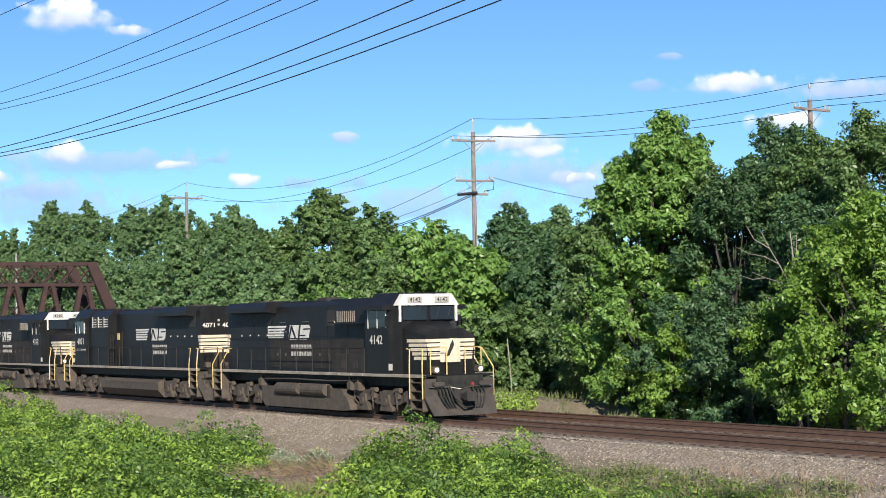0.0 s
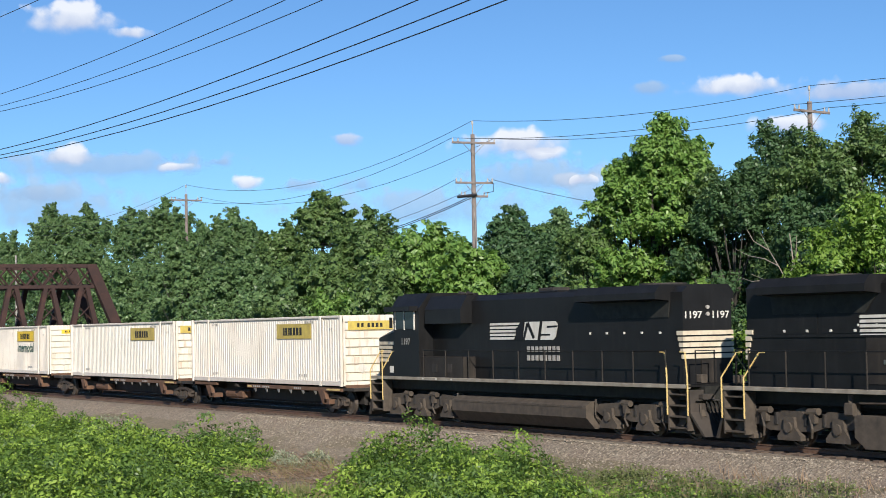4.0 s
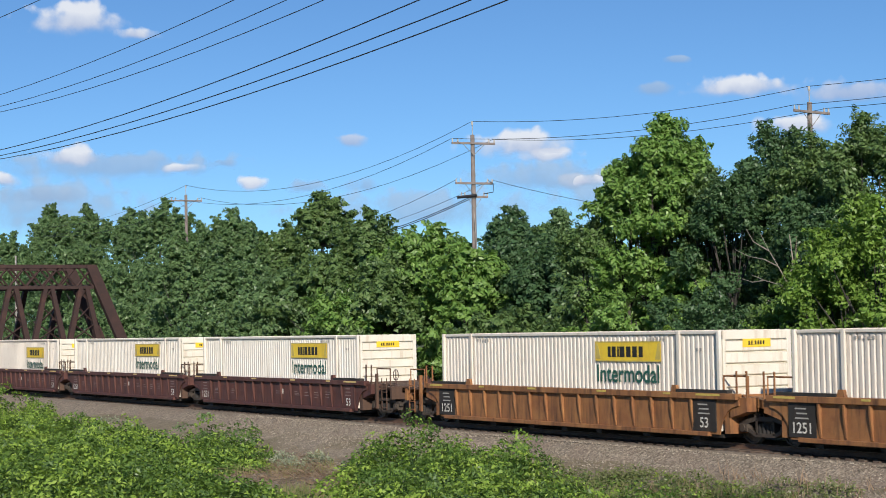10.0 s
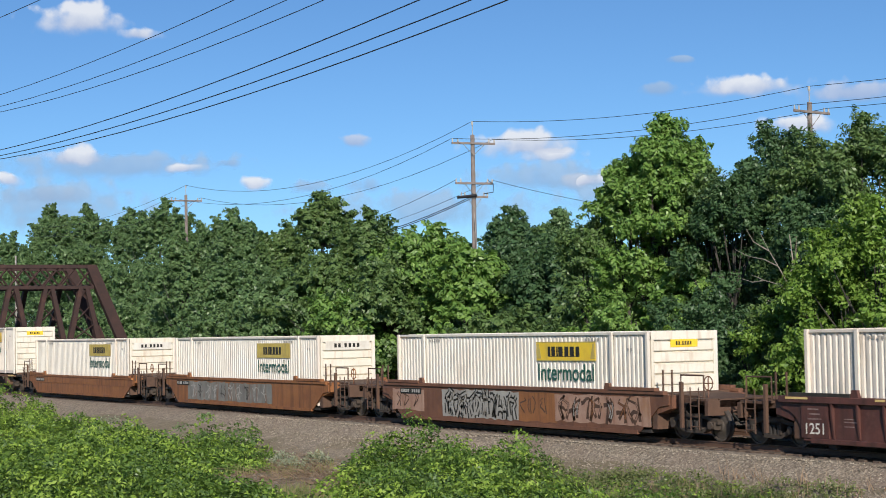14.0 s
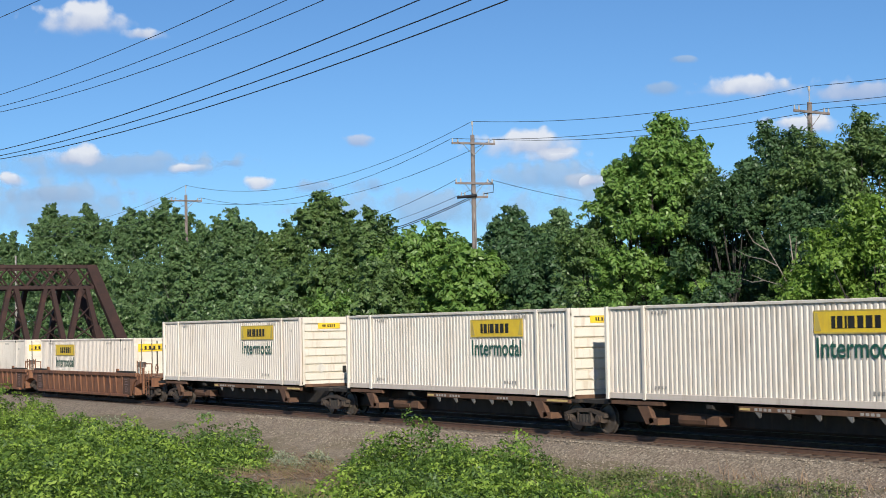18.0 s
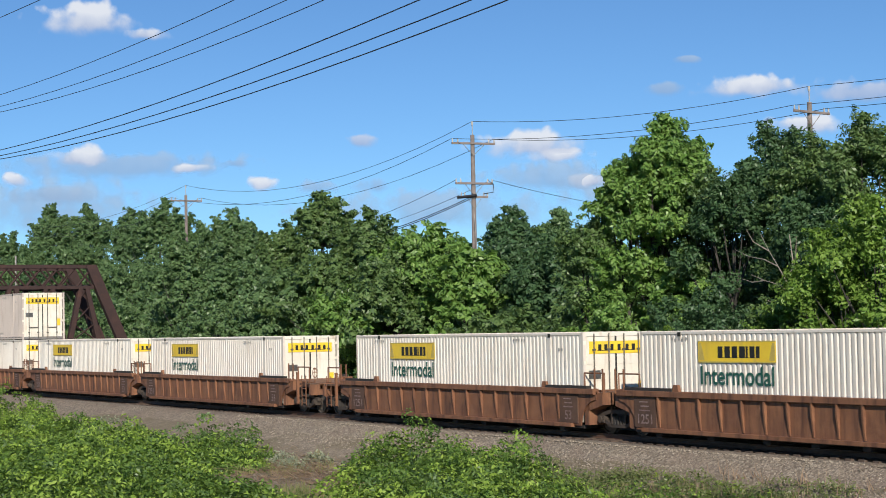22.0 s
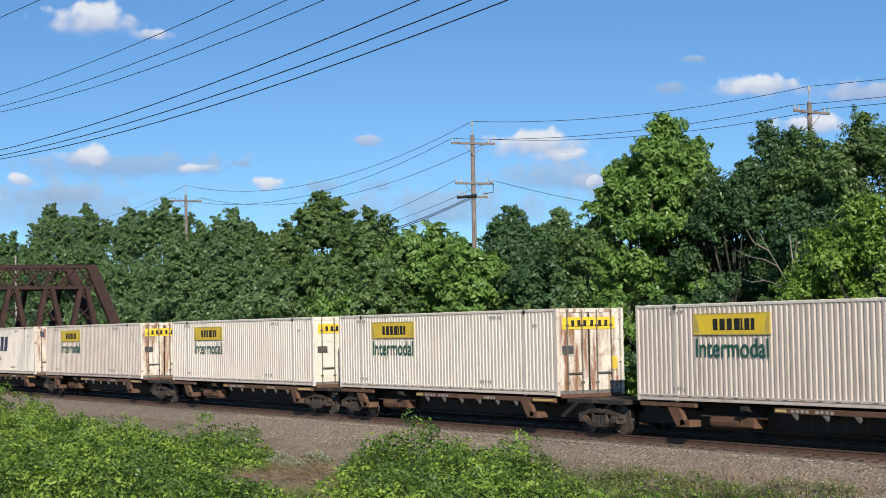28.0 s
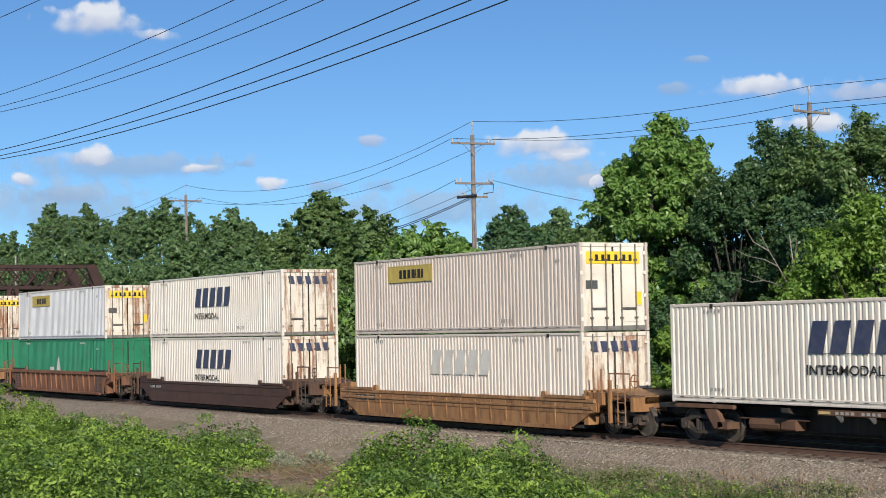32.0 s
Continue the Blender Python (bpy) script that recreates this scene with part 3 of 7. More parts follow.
    if livery in ("yellow", "yellow_plain"):
        for s in (-1, 1):
            y = -CW - 0.016 if s < 0 else CW + 0.012
            plate = part("sign", Shape().box(3.42 - 1.75, 3.42 + 1.75, y, y + 0.004, 2.03 - drop, 2.66 - drop), sign, top, "yellow company sign with dark lettering bars")
            yy = y - 0.005 if s < 0 else y + 0.005
            spans, x = [], 3.42 - 1.05
            for w in (0.22, 0.3, 0.12, 0.36, 0.32, 0.34, 0.30):
                spans.append((x, x + w * 0.72))
                x += w
            part("sign_lettering", bars(spans, yy, 2.18 - drop, 2.5 - drop), INK, plate)
            part("sign_border", Shape().hull(*joined([Shape().box(1.67, 5.17, yy, yy + 0.004, z - drop, z + 0.035 - drop) for z in (2.03, 2.625)] + [Shape().prism([(3.42 + k * 1.7, 2.1 - drop), (3.42 + k * 1.45, 2.1 - drop), (3.42 + k * 1.6, 2.6 - drop), (3.42 + k * 1.7, 2.6 - drop)], yy, yy + 0.004, "y") for k in (-1, 1)])), FADED, plate)
            if livery == "yellow":
                put_text("lettering", "Intermodal", 0.55, LETGREEN, top, (3.42, yy, 1.66 - drop), 0 if s < 0 else 180, 3.3)
    if livery == "slant":
        for s in (-1, 1):
            y = -CW - 0.016 if s < 0 else CW + 0.012
            b = bars([(-2.2 + i * 0.88, -2.2 + i * 0.88 + 0.62) for i in range(5)], y, 1.45, 2.32, -0.24 * s)
            part("logo", b, NAVY, top, "slanted navy company logo")
            put_text("lettering", "INTERMODAL", 0.27, INK, top, (0.5, y - 0.004 if s < 0 else y + 0.006, 1.0), 0 if s < 0 else 180, 3.0)
    if livery == "green":
        for s in (-1, 1):
            y = -CW - 0.016 if s < 0 else CW + 0.012
            part("logo", Shape().prism([(-0.2, 0.5), (0.5, 0.5), (0.5, 1.2), (0.3, 1.7), (0.15, 1.95), (0.0, 1.7), (-0.2, 1.2)], y, y + 0.004, "y").box(0.9, 1.9, y, y + 0.004, 0.5, 0.85).box(1.0, 1.8, y, y + 0.004, 1.0, 1.3), LWHITE, top, "white company emblem")
    # signs on the ends
    if livery in ("yellow", "yellow_plain"):
        ny, z0, z1 = (1.03, 2.3, 2.66) if nose_wide else (0.52, 2.4, 2.64)
        plate = part("nose_sign", Shape().box(HX + 0.002, HX + 0.010, -ny, ny, z0, z1), nose_sign, top, "company sign with dark lettering on the end wall")
        part("sign_lettering", Shape().hull(*joined([Shape().box(HX + 0.011, HX + 0.014, ny * y, ny * (y + 0.11), z0 + 0.3 * (z1 - z0), z1 - 0.25 * (z1 - z0)) for y in (-0.6, -0.42, -0.14, 0.05, 0.24, 0.43)] + [Shape().box(HX + 0.011, HX + 0.014, -0.6 * ny, 0.54 * ny, z0 + 0.28 * (z1 - z0), z0 + 0.31 * (z1 - z0))])), INK, plate)
        part("hazard_diamond", Shape().prism([(-0.62, 0.72), (-0.4, 0.5), (-0.18, 0.72), (-0.4, 0.94)], HX + 0.0, HX + 0.006, "x"), LWHITE, top)
        part("placard", Shape().box(HX - 0.002, HX + 0.005, 0.62, 0.8, 0.5, 0.8), INK, top, "small dark placard")
        plate = part("door_sign", Shape().box(-HX - 0.004, -HX + 0.004, -1.05, 1.05, 2.2, 2.6), YELLOW, top, "yellow company sign with dark lettering bars on the doors")
        part("sign_lettering", Shape().hull(*joined([Shape().box(-HX - 0.008, -HX - 0.004, y, y + 0.12, 2.3, 2.5) for y in (-0.75, -0.5, -0.18, 0.1, 0.34, 0.58)] + [Shape().box(-HX - 0.008, -HX - 0.004, -0.75, 0.74, 2.29, 2.31)])), INK, plate)
        part("placard", Shape().box(-HX - 0.006, -HX + 0.002, -1.12, -0.86, 0.85, 1.28), YELLOW, top, "small yellow placard")
        part("placard", Shape().box(-HX - 0.006, -HX + 0.002, 0.62, 1.08, 1.38, 1.66), STEEL, top, "small grey placard")
    if livery == "blank":
        for s in (-1, 1):
            y = -CW - 0.016 if s < 0 else CW + 0.012
            part("logo", bars([(-2.2 + i * 0.88, -2.2 + i * 0.88 + 0.62) for i in range(5)], y, 1.45, 2.32, -0.24 * s), LWHITE, top, "worn-off pale company logo")
    if livery in ("slant", "blank"):
        b = Shape()
        for i in range(5):
            b.prism([(-0.95 + i * 0.4, 2.25), (-0.7 + i * 0.4, 2.25), (-0.62 + i * 0.4, 2.6), (-0.87 + i * 0.4, 2.6)], -HX - 0.012, -HX - 0.006, "x")
        part("door_logo", b, NAVY, top, "slanted navy company logo on the doors")
    return top


def joined(shapes):
    v, f = [], []
    for s in shapes:
        n = len(v)
        v += s.v
        f += [tuple(n + i for i in q) for q in s.f]
    return v, f


# ---- bogies ----
def wheel_set(parent, x, r=0.48):
    """Two wheels on an axle, rolling about its own centre."""
    s = Shape()
    for k in (-1, 1):
        s.lathe([(r * 0.3, -0.02), (r * 0.35, 0.05), (r * 0.8, 0.02), (r * 0.84, -0.06), (r + 0.026, -0.07), (r + 0.026, -0.045), (r, -0.03), (r, 0.07), (r * 0.9, 0.075), (r * 0.86, 0.03), (r * 0.4, 0.055), (r * 0.3, 0.09)] if k > 0 else
                [(r * 0.3, 0.02), (r * 0.35, -0.05), (r * 0.8, -0.02), (r * 0.84, 0.06), (r + 0.026, 0.07), (r + 0.026, 0.045), (r, 0.03), (r, -0.07), (r * 0.9, -0.075), (r * 0.86, -0.03), (r * 0.4, -0.055), (r * 0.3, -0.09)], 20, k * 0.74)
    s.rod((0, -0.95, 0), (0, 0.95, 0), 0.085, 8)
    ob = part("wheel_set", s, TREAD, parent, "steel wheels with bright treads on an axle")
    ob.matrix_parent_inverse = Matrix.Translation((x, 0, r))
    return ob


def freight_bogie(parent, x, material=BOGIE):
    b = part("bogie", Shape().box(-0.22, 0.22, -0.95, 0.95, 0.45, 0.8, 0.05).rod((0, 0, 0.75), (0, 0, 0.98), 0.3, 12), material, parent, at=(x, 0, 0))
    for s in (-1, 1):
        y0, y1 = sorted((s * 0.93, s * 1.1))
        f = Shape()
        f.prism([(-1.15, 0.64), (-0.42, 0.80), (0.42, 0.80), (1.15, 0.64), (1.15, 0.52), (0.42, 0.68), (-0.42, 0.68), (-1.15, 0.52)], y0, y1, "y")
        f.prism([(-0.95, 0.46), (-0.42, 0.24), (0.42, 0.24), (0.95, 0.46), (0.9, 0.56), (0.38, 0.34), (-0.38, 0.34), (-0.9, 0.56)], y0, y1, "y")
        for k in (-0.4, 0.34):
            f.prism([(k, 0.3), (k + 0.07, 0.3), (k + 0.07, 0.72), (k, 0.72)], y0, y1, "y")
        for k in (-1, 1):
            f.box(k * 0.89 - 0.16, k * 0.89 + 0.16, min(s * 0.9, s * 1.16), max(s * 0.9, s * 1.16), 0.36, 0.6, 0.04)
            f.rod((k * 0.89, s * 1.0, 0.48), (k * 0.89, s * 1.2, 0.48), 0.11, 10)
        part("side_frame", f, material, b)
        sp = Shape()
        for k in (-0.26, -0.09, 0.09, 0.26):
            sp.rod((k, s * 1.03, 0.3), (k, s * 1.03, 0.6), 0.07, 8)
        part("spring_nest", sp, GRIME, b)
        part("brake_rigging", Shape().rod((-0.5, s * 0.6, 0.4), (0.5, s * 0.6, 0.4), 0.05, 6).box(-0.62, -0.45, min(s * 0.6, s * 0.8), max(s * 0.6, s * 0.8), 0.3, 0.6), GRIME, b)
    for k in (-1, 1):
        wheel_set(b, k * 0.89)
    return b


def coupler(parent, x0, x1):
    a, b = sorted((x0, x1))
    d = part("coupler", Shape().box(a, b, -0.11, 0.11, 0.72, 0.95, 0.03).box((b if x1 > x0 else a) - 0.14, (b if x1 > x0 else a) + 0.14, -0.19, 0.19, 0.66, 1.02, 0.05), GRIME, parent)
    return d


# ---- well cars ----
def ribbon(pts, w0, w1, y, thick=0.0012):
    """A flat sprayed stroke through (x, z) points, tapering from w0 to w1, on a plane facing -y."""
    left, right = [], []
    for i, (x, z) in enumerate(pts):
        a, b = pts[max(0, i - 1)], pts[min(len(pts) - 1, i + 1)]
        dx, dz = b[0] - a[0], b[1] - a[1]
        q = math.hypot(dx, dz) or 1.0
        w = (w0 + (w1 - w0) * i / (len(pts) - 1)) / 2
        left.append((x - dz / q * w, z + dx / q * w))
        right.append((x + dz / q * w, z - dx / q * w))
    s = Shape()
    for i in range(len(pts) - 1):
        s.prism([left[i], left[i + 1], right[i + 1], right[i]], y, y + thick, "y")
    return s


def sprayed_letter(x, z, tall, r):
    """Strokes of one made-up sprayed letter form: bent, slanting, crossing."""
    lean, strokes = r.uniform(-0.12, 0.2), []
    for k in range(r.choice((2, 3, 3))):
        x0, bend = x + r.uniform(-0.24, 0.24), r.uniform(-0.3, 0.3)
        za, zb = z - tall * r.uniform(0.34, 0.5), z + tall * r.uniform(0.3, 0.5)
        strokes.append([(x0 + (lean + bend * math.sin(q * math.pi / 6 * r.choice((1, 1, 1.6)))) * q / 6 + bend * 0.5 * math.sin(q * math.pi / 6), za + (zb - za) * q / 6) for q in range(7)])
    zc = z + r.uniform(-0.25, 0.25) * tall
    strokes.append([(x - 0.28 + 0.14 * q, zc + r.uniform(-0.05, 0.12) + 0.05 * q * lean) for q in range(5)])
    return strokes


def ragged(x0, x1, z0, z1, r, step=0.35):
    """A closed outline with wavering edges."""
    n = max(2, int((x1 - x0) / step))
    low = [(x0 + (x1 - x0) * i / n, z0 + r.uniform(0, 0.07)) for i in range(n + 1)]
    return low + [(x + r.uniform(-0.05, 0.05), z1 - r.uniform(0, 0.07)) for x, z in reversed(low)]


def well_car(paint, label, ribbed=True, front=9.8, rear=-9.8, couple=(True, True), both=True, patch=None, marks=True, low=0.0, staves=False):
    top = thing("well_car", label, "rail car", "well cars of the train")
    Y = 1.5
    gear = paint if paint in (ORANGE, BROWN, OCHRE) else RUSTDARK
    for s in (-1, 1):
        y0, y1 = sorted((s * (Y - 0.03), s * (Y - 0.07)))
        if ribbed:
            ring = [(-9.0, 1.38), (-9.0, 1.12), (-8.72, 1.06), (-8.46, 0.92), (-8.28, 0.70), (-8.17, 0.46), (-8.12, 0.27), (8.12, 0.27), (8.17, 0.46), (8.28, 0.70), (8.46, 0.92), (8.72, 1.06), (9.0, 1.12), (9.0, 1.38)]
        else:
            ring = [(-9.2, 1.34 - low), (-9.2, 1.05 - low), (-8.7, 0.98 - low), (-7.7, 0.2), (7.7, 0.2), (8.7, 0.98 - low), (9.2, 1.05 - low), (9.2, 1.34 - low)]
        part("side_plate", Shape().prism(ring, y0, y1, "y"), paint, top)
        y0, y1 = sorted((s * (Y - 0.15), s * (Y + (0.085 if ribbed else 0.03))))
        part("top_chord", Shape().box(-9.0, 9.0, y0, y1, (1.28 if ribbed else 1.34) - low, 1.46 - low, 0.015), paint, top)
        part("bottom_chord", Shape().box(-7.7, 7.7, y0, s * (Y + 0.02) if s > 0 else y1, 0.21, 0.34, 0.015) if ribbed else Shape().box(-7.6, 7.6, min(s * Y, s * (Y - 0.1)), max(s * Y, s * (Y - 0.1)), 0.12, 0.24), paint, top)
        if staves and s < 0:
            for i in range(14):
                x = -6.7 + i * 13.4 / 13
                part("rib", Shape().prism([(-Y - 0.01, 1.3 - low), (-Y + 0.05, 1.3 - low), (-Y + 0.05, 0.24), (-Y + 0.02, 0.24), (-Y - 0.01, 0.5)], x - 0.045, x + 0.045, "x"), paint, top)
            part("waist_rail", Shape().box(-8.9, 8.9, -Y - 0.03, -Y + 0.03, 1.12 - low, 1.2 - low, 0.01), paint, top)
        if ribbed:
            n = 15
            xs_ = [-6.9 + i * 13.8 / (n - 1) for i in range(n)]
            ya, yb = sorted((s * (Y - 0.04), s * (Y + 0.075)))
            rib = Shape().prism([(s * (Y - 0.06), 0.34), (s * (Y - 0.005), 0.36), (s * (Y + 0.07), 1.0), (s * (Y + 0.07), 1.34), (s * (Y - 0.06), 1.34)], -0.032, 0.032, "x").mesh("rib")
            rib.materials.append(paint)
            if s < 0:
                for x in xs_:
                    ob = part("rib", rib, paint, top)
                    ob.location = (x, 0, 0)
            else:
                part("ribs", Shape().hull(*joined([Shape().box(x - 0.05, x + 0.05, ya, yb, 0.2, 1.34) for x in xs_])), paint, top)
        for k in (-1, 1):
            part("guide_rail", Shape().box(k * 7.4 - 1.2, k * 7.4 + 1.2, min(s * 1.36, s * 1.56), max(s * 1.36, s * 1.56), 1.46 - low, 1.55 - low), GRIME if ribbed else paint, top, "dark top guide at the well's end")
            for x in ((6.05, 5.75) if k > 0 else (-6.05, -6.35)):
                part("lug", Shape().prism([(x - 0.16, 1.46 - low), (x + 0.16, 1.46 - low), (x + 0.1, 1.66 - low), (x - 0.1, 1.66 - low)], min(s * 1.42, s * 1.52), max(s * 1.42, s * 1.52), "y"), paint, top)
                break
    part("well_floor", Shape().box(-8.2, 8.2, -1.4, 1.4, 0.18, 0.28).hull(*joined([Shape().box(x - 0.15, x + 0.15, -1.45, 1.45, 0.08, 0.2) for x in (-7, -4.5, -2, 0, 2, 4.5, 7)])), GRIME, top, "dark cross members of the well")
    for k in (-1, 1):
        e = Shape().box(min(k * 8.3, k * 8.55), max(k * 8.3, k * 8.55), -1.42, 1.42, 0.3, 1.4)
        e.prism([(k * 8.4, 1.12), (k * 11.0 if couple[k > 0] else k * 9.6, 1.02), (k * 11.0 if couple[k > 0] else k * 9.6, 1.26), (k * 8.4, 1.38)], -0.95, 0.95, "y")
        part("end_platform", e, gear, top, "grimy end platform")
        far = 10.9 if couple[k > 0] else 9.45
        for s in (-1, 1):
            part("bolster_arm", Shape().prism([(k * 8.5, 0.75), (k * 9.3, 0.95), (k * 9.3, 1.34), (k * 8.5, 1.34)], min(s * 1.0, s * 1.42), max(s * 1.0, s * 1.42), "y"), paint, top)
        for x in (8.85, 9.3):
            part("stake", Shape().box(k * x - 0.02, k * x + 0.02, -1.42, -1.375, 1.3 - low, 2.1), gear, top)
        part("grab_rail", Shape().path([(k * (far - 1.3), -1.3, 1.28), (k * (far - 1.3), -1.3, 1.95), (k * (far - 0.2), -1.3, 1.95), (k * (far - 0.2), -1.3, 1.28)], 0.03), gear, top)
        ld = Shape().path([(k * 10.2, -1.42, 0.35), (k * 10.2, -1.42, 1.6)], 0.022).path([(k * 10.6, -1.42, 0.35), (k * 10.6, -1.42, 1.6)], 0.022)
        for z in (0.45, 0.75, 1.05, 1.35):
            ld.rod((k * 10.2, -1.42, z), (k * 10.6, -1.42, z), 0.02, 6)
        if couple[k > 0]:
            part("end_ladder", ld, gear, top)
            part("walkway", Shape().box(min(k * 9.9, k * 10.9), max(k * 9.9, k * 10.9), -1.38, 1.38, 1.2, 1.27), RUSTDARK, top)
            coupler(top, k * 10.6, k * 11.55)
            part("brake_hose", Shape().path([(k * 10.9, -0.5, 0.9), (k * 11.3, -0.45, 0.55), (k * 11.7, -0.4, 0.6)], 0.03, 6), INK, top)
            part("uncoupling_lever", Shape().path([(k * 10.95, -1.35, 0.85), (k * 10.95, -0.6, 0.85), (k * 11.3, -0.2, 1.0)], 0.022, 6), RUSTDARK, top)
            part("brake_cylinder", Shape().rod((k * 8.8, -1.0, 0.95), (k * 9.6, -1.0, 0.95), 0.17, 10), GRIME, top)
            part("end_sill", Shape().box(min(k * 10.85, k * 11.0), max(k * 10.85, k * 11.0), -1.4, 1.4, 0.78, 1.22), gear, top)
            part("end_post", Shape().box(k * 9.75 - 0.05, k * 9.75 + 0.05, -1.45, -1.35, 0.4, 1.75), gear, top)
            if k > 0:
                part("brake_wheel", Shape().path([(k * 10.4 + 0.21 * math.cos(q * math.tau / 12), -0.9, 1.7 + 0.21 * math.sin(q * math.tau / 12)) for q in range(13)], 0.018, 5).rod((k * 10.4, -0.9, 1.2), (k * 10.4, -0.9, 1.9), 0.02, 6).rod((k * 10.4 - 0.2, -0.9, 1.7), (k * 10.4 + 0.2, -0.9, 1.7), 0.015, 5), paint, top)
    freight_bogie(top, front)
    if both:
        freight_bogie(top, rear)
    if marks:
        if ribbed:
            for x, w in ((-7.62, "1251"), (7.45, "53")):
                pl = part("number_panel", Shape().box(x - 0.55, x + 0.55, -Y - 0.004, -Y + 0.03, 0.345, 1.27), (RUSTDARK if paint is BROWN else GRIME) if paint is not MAROON else paint, top, "dark painted panel with stencilled numbers")
                put_text("lettering", w, 0.3, LWHITE if paint is not BROWN else WORN, pl, (x, -Y - 0.008, 0.60), 0, 0.72 if len(w) > 2 else 0.38)
                lines_ = Shape()
                for i in range(3):
                    lines_.box(x - 0.28 + 0.06 * (i % 2), x + 0.26 - 0.05 * i, -Y - 0.008, -Y - 0.003, 0.84 + i * 0.13, 0.88 + i * 0.13)
                tagged(part("data_lines", lines_, FAINT if paint is ORANGE else WORN, pl), "small stencilled data lines", kind="stuff")
            if paint is MAROON:
                r = random.Random(21)
                for x in (-6.5, -4.55, 0.4, 2.3, 3.3, 4.25, 5.3):
                    st, z = Shape(), r.uniform(0.85, 0.98)
                    for i in range(r.choice((2, 3, 3))):
                        st.box(x, x + r.uniform(0.25, 0.55), -Y + 0.022, -Y + 0.026, z, z + 0.032)
                        z -= r.uniform(0.06, 0.12)
                    part("stencil", st, WORN, top, "small worn stencilled lines")
                part("stencil", Shape().box(1.0, 1.16, -Y + 0.022, -Y + 0.026, 0.8, 1.0), LWHITE, top)
            for x, w in () if paint is BROWN else ((-8.7, 0.9), (-5.2, 0.35), (-2.0, 0.5), (2.1, 0.5), (5.6, 0.35), (7.2, 1.1)):
                part("safety_stripe", Shape().box(x, x + w, -Y - 0.091, -Y - 0.084, 1.38, 1.44), FADED if paint is not MAROON else SAFETY, top, "yellow reflective stripe on the top chord")
        else:
            if not patch:
                part("upper_band", Shape().prism([(-9.1, 1.34 - low), (-9.1, 1.06 - low), (-8.62, 0.99 - low), (8.62, 0.99 - low), (9.1, 1.06 - low), (9.1, 1.34 - low)], -Y + 0.008, -Y + 0.035, "y"), paint, top)
            board = part("number_board", Shape().box(-7.7, -6.1, -Y + 0.002, -Y + 0.03, 1.06 - low, 1.26 - low), INK, top, "black board with pale lettering bars")
            for i in range(9):
                if i != 4:
                    part("letter_bar", Shape().box(-7.62 + i * 0.165, -7.51 + i * 0.165, -Y - 0.003, -Y + 0.003, 1.10 - low, 1.22 - low), FAINT, board)
    if patch == "scrawl":
        r = random.Random(8)
        face = -Y + 0.03
        part("faded_panel", Shape().prism(ragged(3.0, 8.3, 0.34, 1.3, r), face - 0.004, face, "y"), PINK, top, "faded pink sprayed ground")
        part("faded_panel", Shape().prism(ragged(-8.4, -5.9, 0.4, 1.25, r), face - 0.004, face, "y"), PINK, top, "faded pink sprayed ground")
        part("orange_panel", Shape().prism(ragged(0.75, 3.1, 0.26, 1.3, r), face - 0.003, face, "y"), TAN, top, "bare orange-brown patch")
        back = Shape().prism(ragged(-4.5, 0.7, 0.26, 1.3, r, 0.25), face - 0.005, face, "y")
        part("graffiti_ground", back, SILVER, top, "silver-grey sprayed ground")
        for i in range(9):
            cx, cz = -4.1 + i * 0.54 + r.uniform(-0.06, 0.06), 0.8 + r.uniform(-0.07, 0.07)
            letter = sprayed_letter(cx, cz, 0.95, r)
            g = part("graffiti", Shape().hull(*joined([ribbon(p, 0.30, 0.20, face - 0.0075 - 0.0003 * i) for p in letter])), INK, top, "thick black sprayed letter form")
            tagged(part("letter_fill", Shape().hull(*joined([ribbon(p, 0.13, 0.08, face - 0.0115 - 0.0003 * i) for p in letter])), SILVER, g), "silver fill of the letter")
        for i in range(7):
            cx, cz = 3.5 + i * 0.66 + r.uniform(-0.08, 0.08), 0.82 + r.uniform(-0.06, 0.06)
            letter = sprayed_letter(cx, cz, 0.9, r)
            g = part("graffiti", Shape().hull(*joined([ribbon(p, 0.15, 0.07, face - 0.0075 - 0.0003 * i) for p in letter])), RUSTDARK, top, "thin dark sprayed letter form")
            part("letter_fill", Shape().hull(*joined([ribbon(p[1:-1], 0.05, 0.03, face - 0.0115 - 0.0003 * i) for p in letter[:2]])), (PINK, SILVER, TAN)[i % 3], g)
        for i, x in enumerate((-7.9, -7.3, -6.7, 1.25, 1.75, 2.25)):
            part("graffiti", Shape().hull(*joined([ribbon(p, 0.06, 0.04, face - 0.0085 - 0.0003 * i) for p in sprayed_letter(x, 0.85, 0.6, r)[:2]])), RUSTDARK, top, "dull red-brown sprayed stroke")
    if patch == "primer":
        r = random.Random(3)
        face = -Y + 0.03
        part("graffiti_ground", Shape().prism(ragged(-6.3, 3.6, 0.28, 1.2, r, 0.3), face - 0.004, face, "y"), PRIMER, top, "mottled grey overpaint")
        for i in range(10):
            cx = -5.6 + i * 0.92 + r.uniform(-0.1, 0.1)
            letter = sprayed_letter(cx, 0.76, 0.8, r)
            part("graffiti", Shape().hull(*joined([ribbon(p, 0.05, 0.03, face - 0.006 - 0.0003 * i) for p in letter])), (FAINT, GRIME, FAINT)[i % 3], top, "thin sprayed outline of a letter form")
    return top


